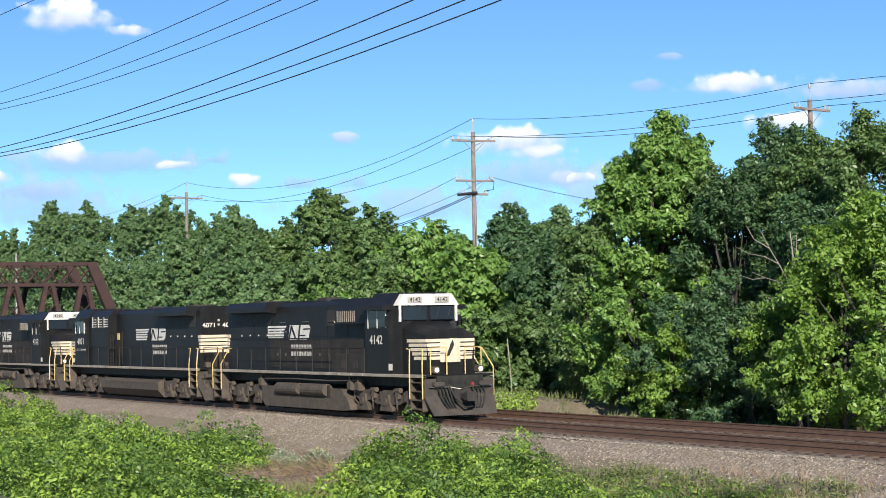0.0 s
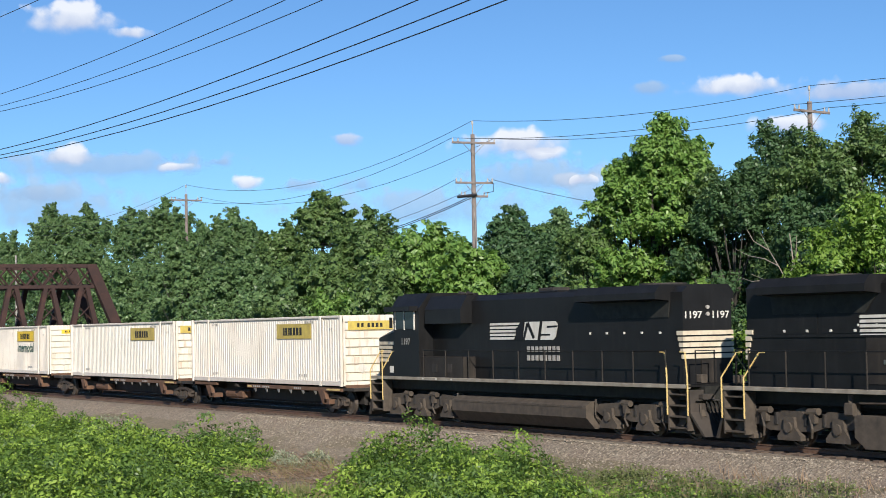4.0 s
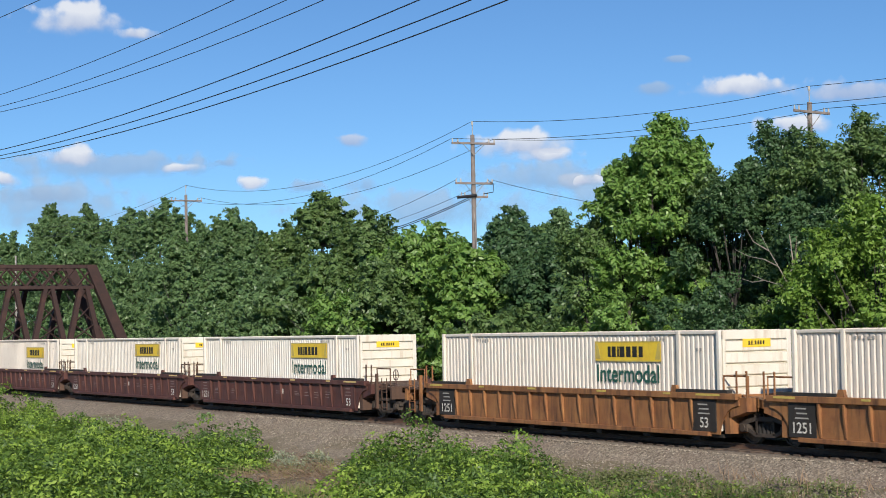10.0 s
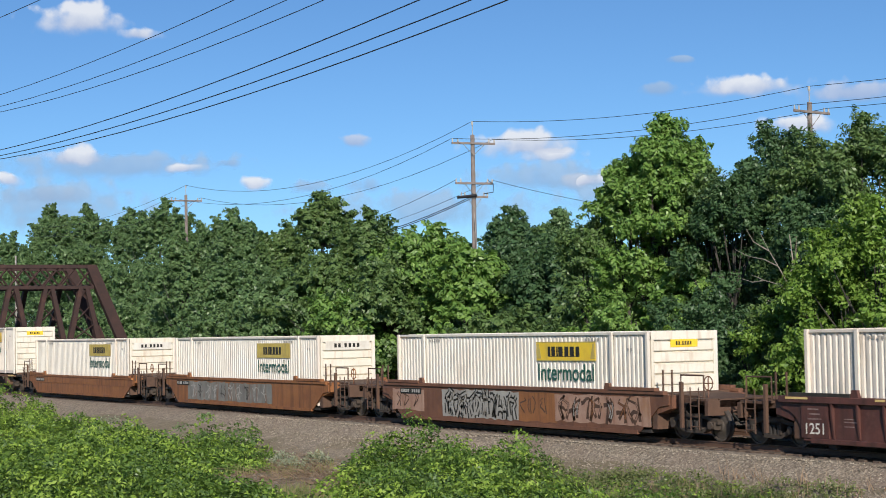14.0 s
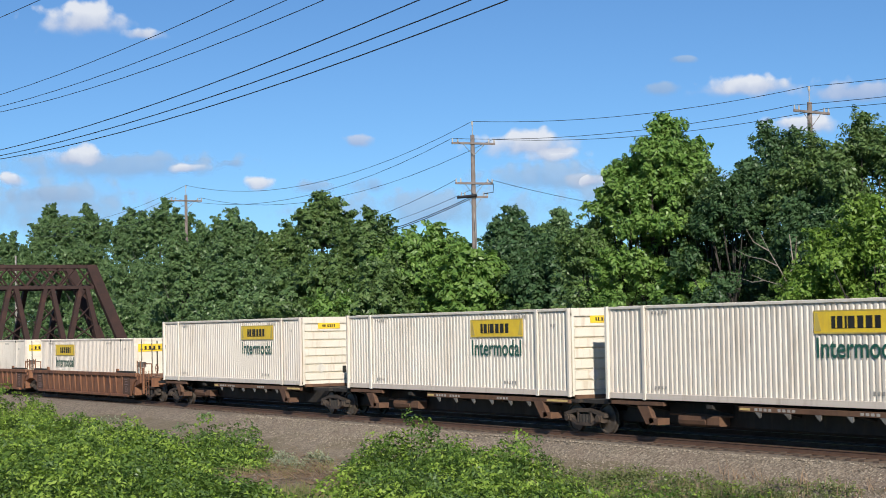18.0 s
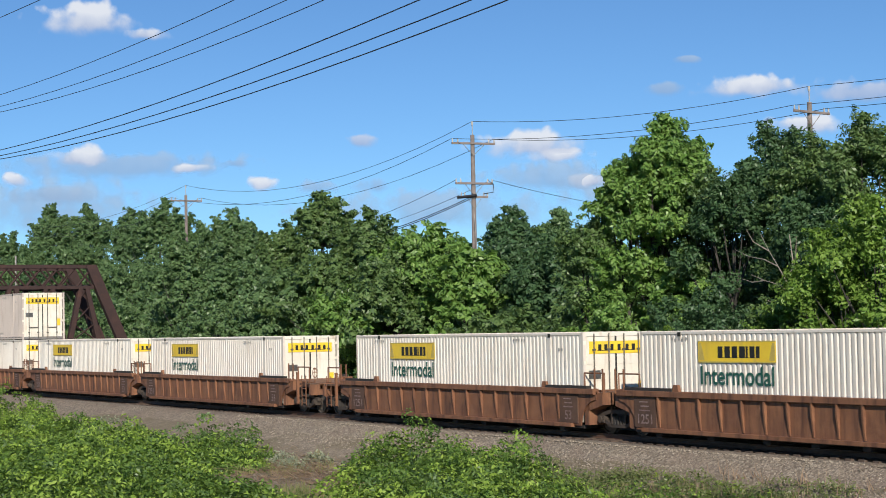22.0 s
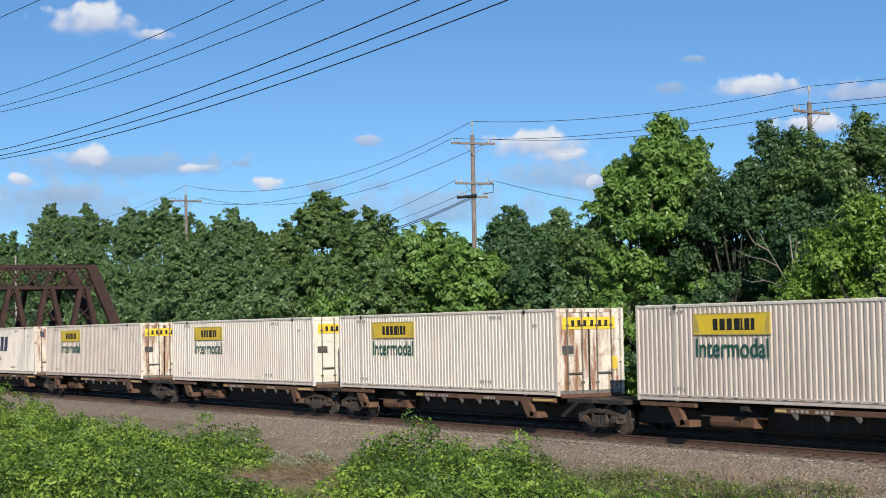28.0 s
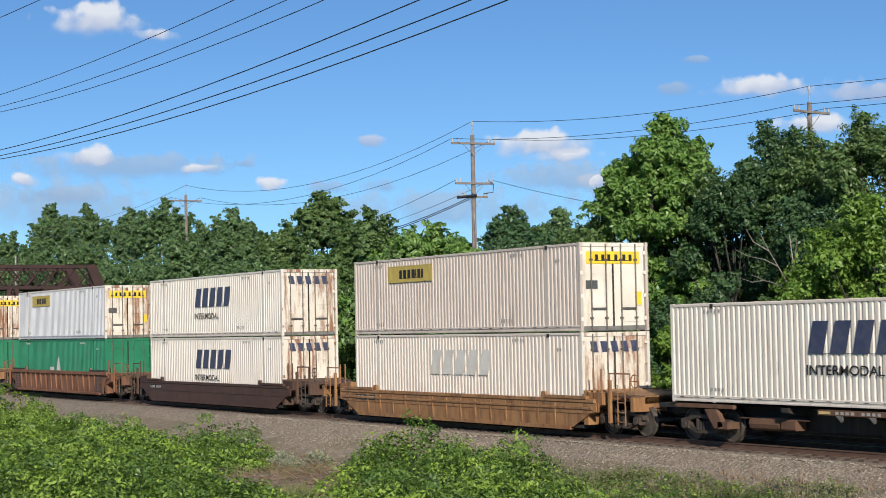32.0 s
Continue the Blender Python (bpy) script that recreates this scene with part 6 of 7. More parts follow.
def brambles(name, label, x0, x1, y0, y1, clumps, each, size, tone, layer, rs):
    """Small domes of leaves crowded over the top of the thicket, in drifts, with sprigs standing out of it."""
    pts, outs = [], []
    for i in range(clumps):
        x, y = rs.uniform(x0, x1), rs.uniform(y0, y1)
        g, h = thicket(x, y)
        if h < 0.1 or noise.noise((x * 0.35, y * 0.35, layer)) < -0.12 + 0.15 * rs.randn():
            continue
        sparse = (x > -41 and y > -9) or (x > -50 and y > -6.6)
        if sparse and rs.rand() < 0.62:
            continue
        slope = np.array([(h - thicket(x + 0.25, y)[1]) * 3.2, (h - thicket(x, y + 0.25)[1]) * 3.2 - 0.15, 0.9])
        slope /= np.linalg.norm(slope)
        rad = rs.uniform(0.14, 0.34)
        k = 1 - 0.85 * rs.rand() ** 1.7 + (0.14 * rs.rand() if noise.noise((x * 3.1, y * 3.1, 21)) > 0.25 else 0)
        n = int(each * (rad / 0.24) ** 2 * (0.6 if sparse else 1))
        d = rs.normal(0, 1, (n, 3)) + slope * 0.9
        d /= np.linalg.norm(d, axis=1, keepdims=True)
        pts.append(np.array([x, y, max(g + 0.04, g + h * k - rad * 0.5)]) + d * rad * rs.uniform(0.6, 1.15, (n, 1)) * np.array([1.1, 1.1, 0.75]))
        outs.append(d * 0.7 + slope * 0.7)
    ob = part(name, leaf_mesh(name, np.concatenate(pts), np.concatenate(outs), size, LEAVES[tone], rs, 0.15), LEAVES[tone])
    return tagged(ob, label, "undergrowth", kind="stuff")


rs = np.random.RandomState(5)
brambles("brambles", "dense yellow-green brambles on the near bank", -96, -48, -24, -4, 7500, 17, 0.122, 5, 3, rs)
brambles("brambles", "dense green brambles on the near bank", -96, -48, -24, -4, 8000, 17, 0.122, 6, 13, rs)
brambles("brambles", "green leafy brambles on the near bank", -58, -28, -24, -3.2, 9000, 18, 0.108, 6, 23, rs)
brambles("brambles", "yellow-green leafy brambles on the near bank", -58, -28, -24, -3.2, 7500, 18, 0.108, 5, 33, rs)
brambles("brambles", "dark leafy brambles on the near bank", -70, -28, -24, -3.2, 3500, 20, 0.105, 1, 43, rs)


def tufts(label, spots, blades, tall, material, seed_):
    """Upright grass blades in tufts."""
    r = random.Random(seed_)
    s = Shape()
    for x, y in spots:
        z = max(lie(x, y), bed(x, y) if abs(y - 1.95) < 6.6 else -9) - 0.02
        for i in range(blades):
            bx_, by_ = x + r.gauss(0, 0.14), y + r.gauss(0, 0.14)
            h, lx, ly = tall * r.uniform(0.4, 1.2), r.gauss(0, 0.14), r.gauss(0, 0.14)
            w = 0.012
            s.hull([(bx_ - w, by_ - w, z), (bx_ + w, by_ + w, z), (bx_ + lx, by_ + ly, z + h)], [(0, 1, 2)])
    me = bpy.data.meshes.new("grass_tufts")
    me.from_pydata(s.v, [], s.f)
    return tagged(part("grass_tufts", me, material), label, "grass", kind="stuff")


r_ = random.Random(12)
dry = [(x, y) for x, y in ((r_.uniform(-60, -22), r_.uniform(-19, -5.2)) for i in range(2600)) if thicket(x, y)[1] < 0.25 and noise.noise((x * 0.25, y * 0.25, 4)) > -0.05 and not (-66 < x < -38 and r_.random() < 0.85)]
tufts("dry straw-coloured grass on the near bank", dry, 12, 0.42, GRASS, 1)
green_ = [(x, y) for x, y in ((r_.uniform(-48, -24), r_.uniform(-14, -5.0)) for i in range(1700)) if thicket(x, y)[1] < 0.3 and noise.noise((x * 0.4, y * 0.4, 14)) > 0.06]
tufts("green weeds growing through the gravel", green_, 12, 0.36, WEED, 2)
corner = [(r_.uniform(-40, -27), r_.uniform(-6.0, -3.2)) for i in range(60)]
tufts("pale straw stalks standing in the gravel", corner, 4, 0.5, STRAW, 5)
edge = [(x, y) for x, y in ((r_.uniform(-105, -25), r_.uniform(6.6, 11.0)) for i in range(600))]
tufts("thin dull green weeds along the far edge of the ballast", edge, 10, 0.36, WEED, 3)


def sprigs(name, label, category, spots, n, tall, size, material, seed_):
    """Loose sprays of small leaves on thin upright stalks."""
    r = np.random.RandomState(seed_)
    pts, outs = [], []
    for x, y, wide in spots:
        for i in range(n):
            a, q, k = r.rand() * math.tau, wide * math.sqrt(r.rand()), r.rand()
            px_, py_ = x + q * math.cos(a), y + 0.6 * q * math.sin(a)
            top_ = tall * (1 - 0.6 * q / wide) * (0.55 + 0.6 * noise.noise((px_ * 4, py_ * 4, seed_)) + 0.45)
            pts.append((px_, py_, max(lie(px_, py_), bed(px_, py_) if abs(py_ - 1.95) < 6.6 else -9) + top_ * k))
            outs.append((0.15, -0.3, 0.5))
    return tagged(part(name, leaf_mesh(name, np.array(pts), np.array(outs), size, material, r, 0.1), material), label, category, kind="stuff")


sprigs("dry_weeds", "pale grey-green withered weeds at the edge of the gravel", "weeds", ((-67.5, -5.6, 1.5), (-66.0, -6.3, 1.2), (-60.5, -7.2, 1.3), (-58.5, -7.6, 1.0), (-56.5, -8.6, 0.9), (-54.5, -9.0, 1.0), (-57.5, -6.6, 0.8), (-52.0, -8.2, 0.7), (-70.0, -5.8, 1.0), (-86.0, -4.6, 1.2)), 420, 0.5, 0.09, DRYBRUSH, 31)
sprigs("weeds", "sparse dull green weeds between the stones", "weeds", ((-44.5, -5.0, 1.2), (-42.0, -4.6, 1.0), (-40.2, -5.4, 1.1), (-38.2, -4.8, 1.0), (-37.0, -5.8, 1.2), (-35.2, -5.0, 0.9), (-46.6, -4.3, 0.9), (-48.8, -4.4, 0.8)), 420, 0.42, 0.08, WEED, 33)
r_ = random.Random(23)
rough = tuple((r_.uniform(-47, -33), r_.uniform(-8.0, -4.0), r_.uniform(0.6, 1.3)) for i in range(34))
sprigs("weeds", "feathery olive-green weeds spreading over the gravel", "weeds", rough, 330, 0.46, 0.075, WEED, 41)
r_ = random.Random(17)
litter = Shape()
for i in range(3800):
    x = r_.gauss(-53.5, 4.4)
    y = -0.30 * (x + 53.5) - 9.6 + r_.gauss(0, 1.25)
    z, a, q = lie(x, y) + r_.uniform(0.0, 0.22), r_.uniform(0, math.tau), r_.uniform(0.15, 0.55)
    dx, dy, dz, w = math.cos(a) * q, math.sin(a) * q, r_.gauss(0, 0.12), 0.012
    litter.hull([(x, y, z), (x + w, y + w, z + w), (x + dx, y + dy, z + dz)], [(0, 1, 2)])
me = bpy.data.meshes.new("dry_litter")
me.from_pydata(litter.v, [], litter.f)
tagged(part("dry_litter", me, STRAW), "pinkish-brown dead stalks lying in the gap between brambles", "dry stalks", kind="stuff")

mast = thing("mast", "thin pale metal mast among the trees beyond the bridge", "mast", m=pose(-191.6, 22.1, lie(-191.6, 22.1) - 0.1))
part("shaft", Shape().rod((0, 0, 0), (0, 0, 12.9), 0.17, 8, 0.11), GALV, mast)
stake = thing("stake", "thin pale wooden stake leaning beyond the far track", "stake")
part("shaft", branch([(-82.8, 17.0, -1.0), (-82.9, 17.0, 0.7), (-83.2, 17.0, 2.7)], 0.035, 0.03), PALEBARK, stake)
sprigs("weeds", "light green low weeds at the far edge of the ballast", "weeds", ((-74.0, 9.0, 1.6), (-71.0, 8.6, 1.5), (-77.0, 9.6, 1.4), (-68.5, 8.4, 1.3), (-81.0, 9.4, 1.2)), 700, 0.9, 0.13, BRAMBLE, 35)
sprigs("dry_weeds", "tangled grey-brown dead stalks along the far edge of the ballast", "weeds", tuple((-66.0 + 3.1 * i, 7.4 + 0.3 * math.sin(i * 2.3), 1.3) for i in range(11)), 260, 0.45, 0.09, DRYBRUSH, 37)

# ---- poles and wires ----
def strand(parent, a, b, sag, r=0.016, n=14, name="wire"):
    a, b = Vector(a), Vector(b)
    pts = []
    for i in range(n + 1):
        k = i / n
        pts.append(a.lerp(b, k) - Vector((0, 0, sag * 4 * k * (1 - k))))
    return part(name, Shape().path(pts, r, 5), WIRE, parent)


def utility_pole(x, y, top, turn, tele, label):
    ob = thing("utility_pole", label, "utility pole", "poles of the power line", pose(x, y, 0, 0, 0, turn))
    z0 = lie(x, y) - 0.3
    part("pole_shaft", Shape().rod((0, 0, z0), (0, 0, top), 0.19, 10, 0.13), POLE, ob)
    part("pole_cap", Shape().rod((0, 0, top), (0, 0, top + 0.75), 0.03, 6).rod((0, 0, top + 0.6), (0, 0, top + 0.85), 0.07, 8), PORCELAIN, ob, "pin and insulator on the pole's tip")
    levels = [(top - 0.55, 1.45)] + ([(top - 3.05, 1.25), (top - 3.9, 0.9)] if tele else [])
    for z, half in levels:
        arm = part("crossarm", Shape().box(-half, half, -0.2, -0.08, z - 0.06, z + 0.07, 0.01), POLE, ob)
        for s in (-1, 1):
            part("brace", Shape().rod((s * half * 0.5, -0.17, z - 0.05), (0, -0.15, z - 0.75), 0.02, 5), GALV, arm)
            for q in (0.97, 0.72):
                part("insulator", Shape().rod((s * half * q, -0.14, z + 0.07), (s * half * q, -0.14, z + 0.3), 0.055, 8, 0.035), PORCELAIN, arm)
    if tele:
        part("splice_box", Shape().rod((-1.2, -0.25, top - 3.95), (0.1, -0.25, top - 3.8), 0.09, 8), WIRE, ob)
        part("jumper", Shape().path([(0.9, -0.14, top - 2.8), (1.25, -0.3, top - 3.1), (1.2, -0.3, top - 3.6), (0.6, -0.2, top - 3.7)], 0.025, 5), WIRE, ob)
    return ob


P1, P2, P3 = Vector((-97.2, 23.4, 15.5)), Vector((-73.8, 30.4, 15.1)), Vector((-151.6, 25.8, 15.8))
utility_pole(P1.x, P1.y, P1.z, 82, True, "brown wooden utility pole with three crossarms above the trees")
utility_pole(P2.x, P2.y, P2.z, 100, False, "brown wooden utility pole with one crossarm among the trees")
utility_pole(P3.x, P3.y, P3.z, 88, False, "distant wooden utility pole with one crossarm")
lines = thing("power_line", "dark wires strung between the wooden utility poles", "wires")


def arm_end(p, turn, u, dz):
    return p + Vector((math.cos(radians(turn)) * u, math.sin(radians(turn)) * u, dz))


P4, P5 = Vector((-210.0, 30.0, 15.5)), Vector((-45.0, 38.0, 16.0))
for u, dz in ((0.0, 0.85), (-1.4, -0.25), (1.4, -0.25)):
    q1, q2, q3 = arm_end(P1, 82, u, dz), arm_end(P2, 100, u, dz), arm_end(P3, 88, u, dz)
    strand(lines, q1, q2, 0.6)
    strand(lines, q1, q3, 2.0)
    strand(lines, q2, arm_end(P5, 90, u, dz), 0.5)
    strand(lines, q3, arm_end(P4, 90, u, dz), 1.0)
for u, dz in ((-1.2, -2.85), (1.0, -2.9), (0.0, -3.8), (-0.2, -4.0)):
    strand(lines, arm_end(P1, 82, u, dz), Vector((-170.0, 40.0 + u, 15.8 + 0.8 * dz)), 1.6, 0.03 if dz < -3 else 0.016)
strand(lines, arm_end(P1, 82, 1.2, -2.8), arm_end(P2, 100, 0.5, -6.5), 0.6)
part("guy_wire", Shape().path([P1 + Vector((0, 0, -4.5)), P1 + Vector((3.5, -1.5, -15.5))], 0.02, 5), GALV, lines)

near_lines = thing("overhead_wires", "dark overhead wires running along the railway above the near bank", "wires")
# heights at the pole behind, at the pole ahead, and the sag between them
for za, zb_, sag, thick in ((14.19, 12.03, 0.0, 0.012), (12.20, 12.53, 1.43, 0.010), (12.07, 11.97, 1.58, 0.010), (12.10, 11.56, 1.68, 0.010), (10.31, 10.75, 1.30, 0.013), (10.26, 10.22, 1.29, 0.013), (10.34, 9.98, 1.41, 0.013)):
    strand(near_lines, (-75, -18, za), (-10, -18, zb_), sag, thick, 24)
    strand(near_lines, (-10, -18, zb_), (55, -18, zb_ + 0.2), 1.5, thick, 12)
    strand(near_lines, (-140, -18, za + 0.2), (-75, -18, za), 1.5, thick, 12)

for x in (-75, -10):
    utility_pole(x, -17.85, 13.6, 90, True, "wooden pole carrying the overhead wires along the near bank")


# Loose stones on the near shoulder.
def stones(label, n, x0, x1, y0, y1, size, seed_):
    r = random.Random(seed_)
    s = Shape()
    for i in range(n):
        x, y = r.uniform(x0, x1), y1 - (y1 - y0) * r.random() ** 1.5
        z = max(lie(x, y), bed(x, y) if abs(y - 1.95) < 6.6 else -9)
        q = [Vector((r.uniform(0.5, 1), 0, 0)), Vector((0, r.uniform(0.5, 1), 0)), Vector((-r.uniform(0.5, 1), 0, 0)), Vector((0, -r.uniform(0.5, 1), 0)), Vector((r.uniform(-0.3, 0.3), r.uniform(-0.3, 0.3), r.uniform(0.4, 0.9)))]
        k, turn = size * r.uniform(0.5, 1.5), Matrix.Rotation(r.random() * 6.3, 3, "Z")
        s.hull([turn @ (p * k) + Vector((x, y, z - 0.01)) for p in q], [(0, 1, 4), (1, 2, 4), (2, 3, 4), (3, 0, 4)])
    me = bpy.data.meshes.new("stones")
    me.from_pydata(s.v, [], s.f)
    return tagged(part("stones", me, STONE), label, "stones", kind="stuff")


stones("loose grey and pinkish ballast stones on the shoulder", 34000, -75, -24, -9.5, -2.0, 0.042, 6)
stones("pale larger stones lying in the dry grass", 1800, -60, -24, -16, -5.0, 0.07, 7)

# ---- steel truss bridge ----
def bridge():
    ob = thing("truss_bridge", "rusted dark red steel truss bridge crossing behind the train", "bridge")
    a, b = -9.5, 11.5
    zt, zb = 8.75, 7.15
    for x in (-135.0, -140.2):
        for z, t in ((zt, 0.14), (zb, 0.12)):
            part("chord", Shape().box(x - 0.22, x + 0.22, a, b, z - t, z + t), BRIDGE, ob)
        n = 16
        for i in range(n):
            y0, y1 = a + (b - a) * i / n, a + (b - a) * (i + 1) / n
            part("lacing_bar", Shape().rod((x, y0, zb), (x, y1, zt), 0.07, 4), BRIDGE, ob)
            part("lacing_bar", Shape().rod((x + 0.1, y0, zt), (x + 0.1, y1, zb), 0.07, 4), BRIDGE, ob)
        for y0, y1 in ((b - 0.2, b + 4.2), (a + 0.2, a - 4.2)):
            part("end_post", Shape().hull([(x + dx, y0 + dy, zt + 0.14) for dx in (-0.28, 0.28) for dy in (-0.42, 0.42)] + [(x + dx, y1 + dy, -1.4) for dx in (-0.28, 0.28) for dy in (-0.42, 0.42)],
                                          [(0, 1, 3, 2), (4, 6, 7, 5), (0, 4, 5, 1), (2, 3, 7, 6), (0, 2, 6, 4), (1, 5, 7, 3)]), BRIDGE, ob)
        for y in (10.75, 8.0, 5.2, -3.6, -6.4, -9.2):
            for k in ((-1, 1) if x > -138 else (-1,)):
                part("tower_leg", Shape().hull([(x + dx, y + k * 0.24 + dy, zb) for dx in (-0.24, 0.24) for dy in (-0.16, 0.16)] + [(x + dx, y + k * 2.1 + dy, -1.4) for dx in (-0.24, 0.24) for dy in (-0.24, 0.24)],
                                               [(0, 1, 3, 2), (4, 6, 7, 5), (0, 4, 5, 1), (2, 3, 7, 6), (0, 2, 6, 4), (1, 5, 7, 3)]), BRIDGE, ob)
            for i in range(6 if x > -138 else 0):
                za, zc = zb - 1.4 * i, zb - 1.4 * (i + 1)
                wa, wc = 0.24 + 1.86 * (zb - za) / 8.55, 0.24 + 1.86 * (zb - zc) / 8.55
                part("tower_lacing", Shape().rod((x, y - wa, za), (x, y + wc, zc), 0.055, 4), BRIDGE, ob)
                part("tower_lacing", Shape().rod((x + 0.1, y + wa, za), (x + 0.1, y - wc, zc), 0.055, 4), BRIDGE, ob)
    for i in range(9):
        y = a + (b - a) * i / 8
        part("cross_strut", Shape().box(-140.2, -135.0, y - 0.12, y + 0.12, zb - 0.1, zb + 0.25), BRIDGE, ob)
    part("deck", Shape().box(-139.6, -135.6, a, b, zb + 0.1, zb + 0.2), GRIME, ob)
    return ob


bridge()

# ---- clouds ----
def cloud_material(name, soft, dense, under, over, turn_at):
    """Glowing heaped cloud: crisp billowing tops, soft flat bases with grey shade painted in."""
    m = bpy.data.materials.new(name)
    m.use_nodes = True
    t = m.node_tree
    t.nodes.clear()
    out = t.nodes.new("ShaderNodeOutputMaterial")
    co = t.nodes.new("ShaderNodeTexCoord")
    sep = t.nodes.new("ShaderNodeSeparateXYZ")
    t.links.new(co.outputs["UV"], sep.inputs[0])

    def op(kind, a, b=0.0, c=0.0):
        n = t.nodes.new("ShaderNodeMath")
        n.operation = kind
        for s, v in zip(n.inputs, (a, b, c)):
            if isinstance(v, bpy.types.NodeSocket):
                t.links.new(v, s)
            else:
                s.default_value = v
        return n.outputs[0]

    info = t.nodes.new("ShaderNodeObjectInfo")
    off = t.nodes.new("ShaderNodeVectorMath")
    off.operation = "MULTIPLY_ADD"
    off.inputs[1].default_value = (900.0, 500.0, 700.0)
    t.links.new(info.outputs["Random"], off.inputs[0])
    t.links.new(co.outputs["Object"], off.inputs[2])
    grow = add(t, "ShaderNodeTexNoise", Scale=0.024, Detail=6.0, Roughness=0.47)
    heap = add(t, "ShaderNodeTexVoronoi", Scale=0.045, Randomness=1.0)
    heap.feature, heap.inputs["Smoothness"].default_value = "SMOOTH_F1", 0.6
    for n in (grow, heap):
        t.links.new(off.outputs[0], n.inputs["Vector"])
    x, z = op("MULTIPLY_ADD", sep.outputs[0], 2.0, -1.0), op("MULTIPLY_ADD", sep.outputs[1], 2.0, -1.0)
    low, hi = op("MULTIPLY", op("MINIMUM", z, 0.0), 1.8), op("MAXIMUM", z, 0.0)
    r = op("SQRT", op("ADD", op("MULTIPLY", x, x), op("ADD", op("MULTIPLY", low, low), op("MULTIPLY", hi, hi))))
    lumps = op("ADD", op("MULTIPLY", op("SUBTRACT", grow.outputs[0], 0.5), 1.05), op("MULTIPLY", op("SUBTRACT", 0.42, heap.outputs[0]), 0.22))
    body = op("ADD", op("SUBTRACT", 0.70, r), lumps)
    width = t.nodes.new("ShaderNodeMapRange")
    width.inputs[1].default_value, width.inputs[2].default_value = -0.25, 0.35
    width.inputs[3].default_value, width.inputs[4].default_value = soft, soft * 0.38
    t.links.new(z, width.inputs[0])
    alpha = t.nodes.new("ShaderNodeMapRange")
    alpha.interpolation_type = "SMOOTHSTEP"
    alpha.inputs[1].default_value, alpha.inputs[4].default_value = 0.02, dense
    t.links.new(width.outputs[0], alpha.inputs[2])
    t.links.new(body, alpha.inputs[0])
    shade = t.nodes.new("ShaderNodeMapRange")
    shade.inputs[1].default_value, shade.inputs[2].default_value = turn_at
    t.links.new(op("ADD", z, op("MULTIPLY", lumps, 0.9)), shade.inputs[0])
    em = t.nodes.new("ShaderNodeEmission")
    t.links.new(mix(t, shade.outputs[0], under, over), em.inputs["Color"])
    em.inputs["Strength"].default_value = 0.80
    tr = t.nodes.new("ShaderNodeBsdfTransparent")
    ms = t.nodes.new("ShaderNodeMixShader")
    edge = op("MULTIPLY", alpha.outputs[0], op("SUBTRACT", 1.0, op("POWER", op("MINIMUM", op("MAXIMUM", op("ABSOLUTE", x), op("ABSOLUTE", z)), 1.0), 8.0)))
    t.links.new(edge, ms.inputs[0])
    t.links.new(tr.outputs[0], ms.inputs[1])
    t.links.new(em.outputs[0], ms.inputs[2])
    t.links.new(ms.outputs[0], out.inputs["Surface"])
    return m


PUFF = cloud_material("white_cloud", 0.75, 0.95, (0.42, 0.54, 0.82), (0.97, 1.01, 1.09), (-0.40, 0.35))
GREY = cloud_material("grey_white_cloud", 0.8, 0.8, (0.38, 0.51, 0.80), (0.72, 0.80, 0.98), (-0.3, 0.5))
WISP = cloud_material("thin_cloud", 0.9, 0.66, (0.34, 0.50, 0.77), (0.54, 0.69, 0.89), (-0.2, 0.7))
CLOUDS = []


def cloud(x, y, z, wide, tall, material, label):
    me = bpy.data.meshes.new("cloud")
    n = 12
    uv = [(i / n, j / n) for i in range(n + 1) for j in range(n + 1)]
    me.from_pydata([((u - 0.5) * wide, 42 * ((u - 0.5) ** 2 + (v - 0.5) ** 2), (v - 0.5) * tall) for u, v in uv], [], [(i * (n + 1) + j, (i + 1) * (n + 1) + j, (i + 1) * (n + 1) + j + 1, i * (n + 1) + j + 1) for i in range(n) for j in range(n)])
    layer = me.uv_layers.new(name="cloud")
    for loop in me.loops:
        layer.data[loop.index].uv = uv[loop.vertex_index]
    me.materials.append(material)
    ob = tagged(new("cloud", me), label, "cloud", "clouds in the sky", "structure")
    ob.visible_shadow = False
    CLOUDS.append((ob, x, y, z))
    return ob


cloud(-2809, 894, 504, 261, 120, PUFF, "bright white puffy cloud")
cloud(-2782, 979, 487, 118, 52, PUFF, "small white cloud")
cloud(-2839, 893, 288, 213, 75, PUFF, "flat-based white cloud")
cloud(-2818, 959, 272, 708, 97, WISP, "lavender-grey cloud band")
cloud(-2783, 1054, 271, 126, 38, PUFF, "small white cloud in a grey band")
cloud(-2755, 1120, 279, 84, 33, WISP, "small faint cloud")
cloud(-2873, 792, 252, 89, 58, PUFF, "small white cloud")
cloud(-2741, 1162, 244, 89, 58, PUFF, "small white cloud")
cloud(-2665, 1308, 312, 91, 52, GREY, "small grey-white cloud")
cloud(-2704, 1244, 237, 118, 56, WISP, "small faint cloud")
cloud(-2661, 1332, 238, 135, 63, WISP, "small faint cloud")
cloud(-2525, 1559, 298, 317, 103, PUFF, "bank of white cloud behind the pole")
cloud(-2508, 1588, 282, 174, 55, PUFF, "flat white cloud")
cloud(-2511, 1590, 241, 438, 113, WISP, "grey-white cloud bank")
cloud(-2478, 1641, 240, 126, 58, PUFF, "small white cloud")
cloud(-2396, 1730, 385, 104, 52, WISP, "small faint cloud")
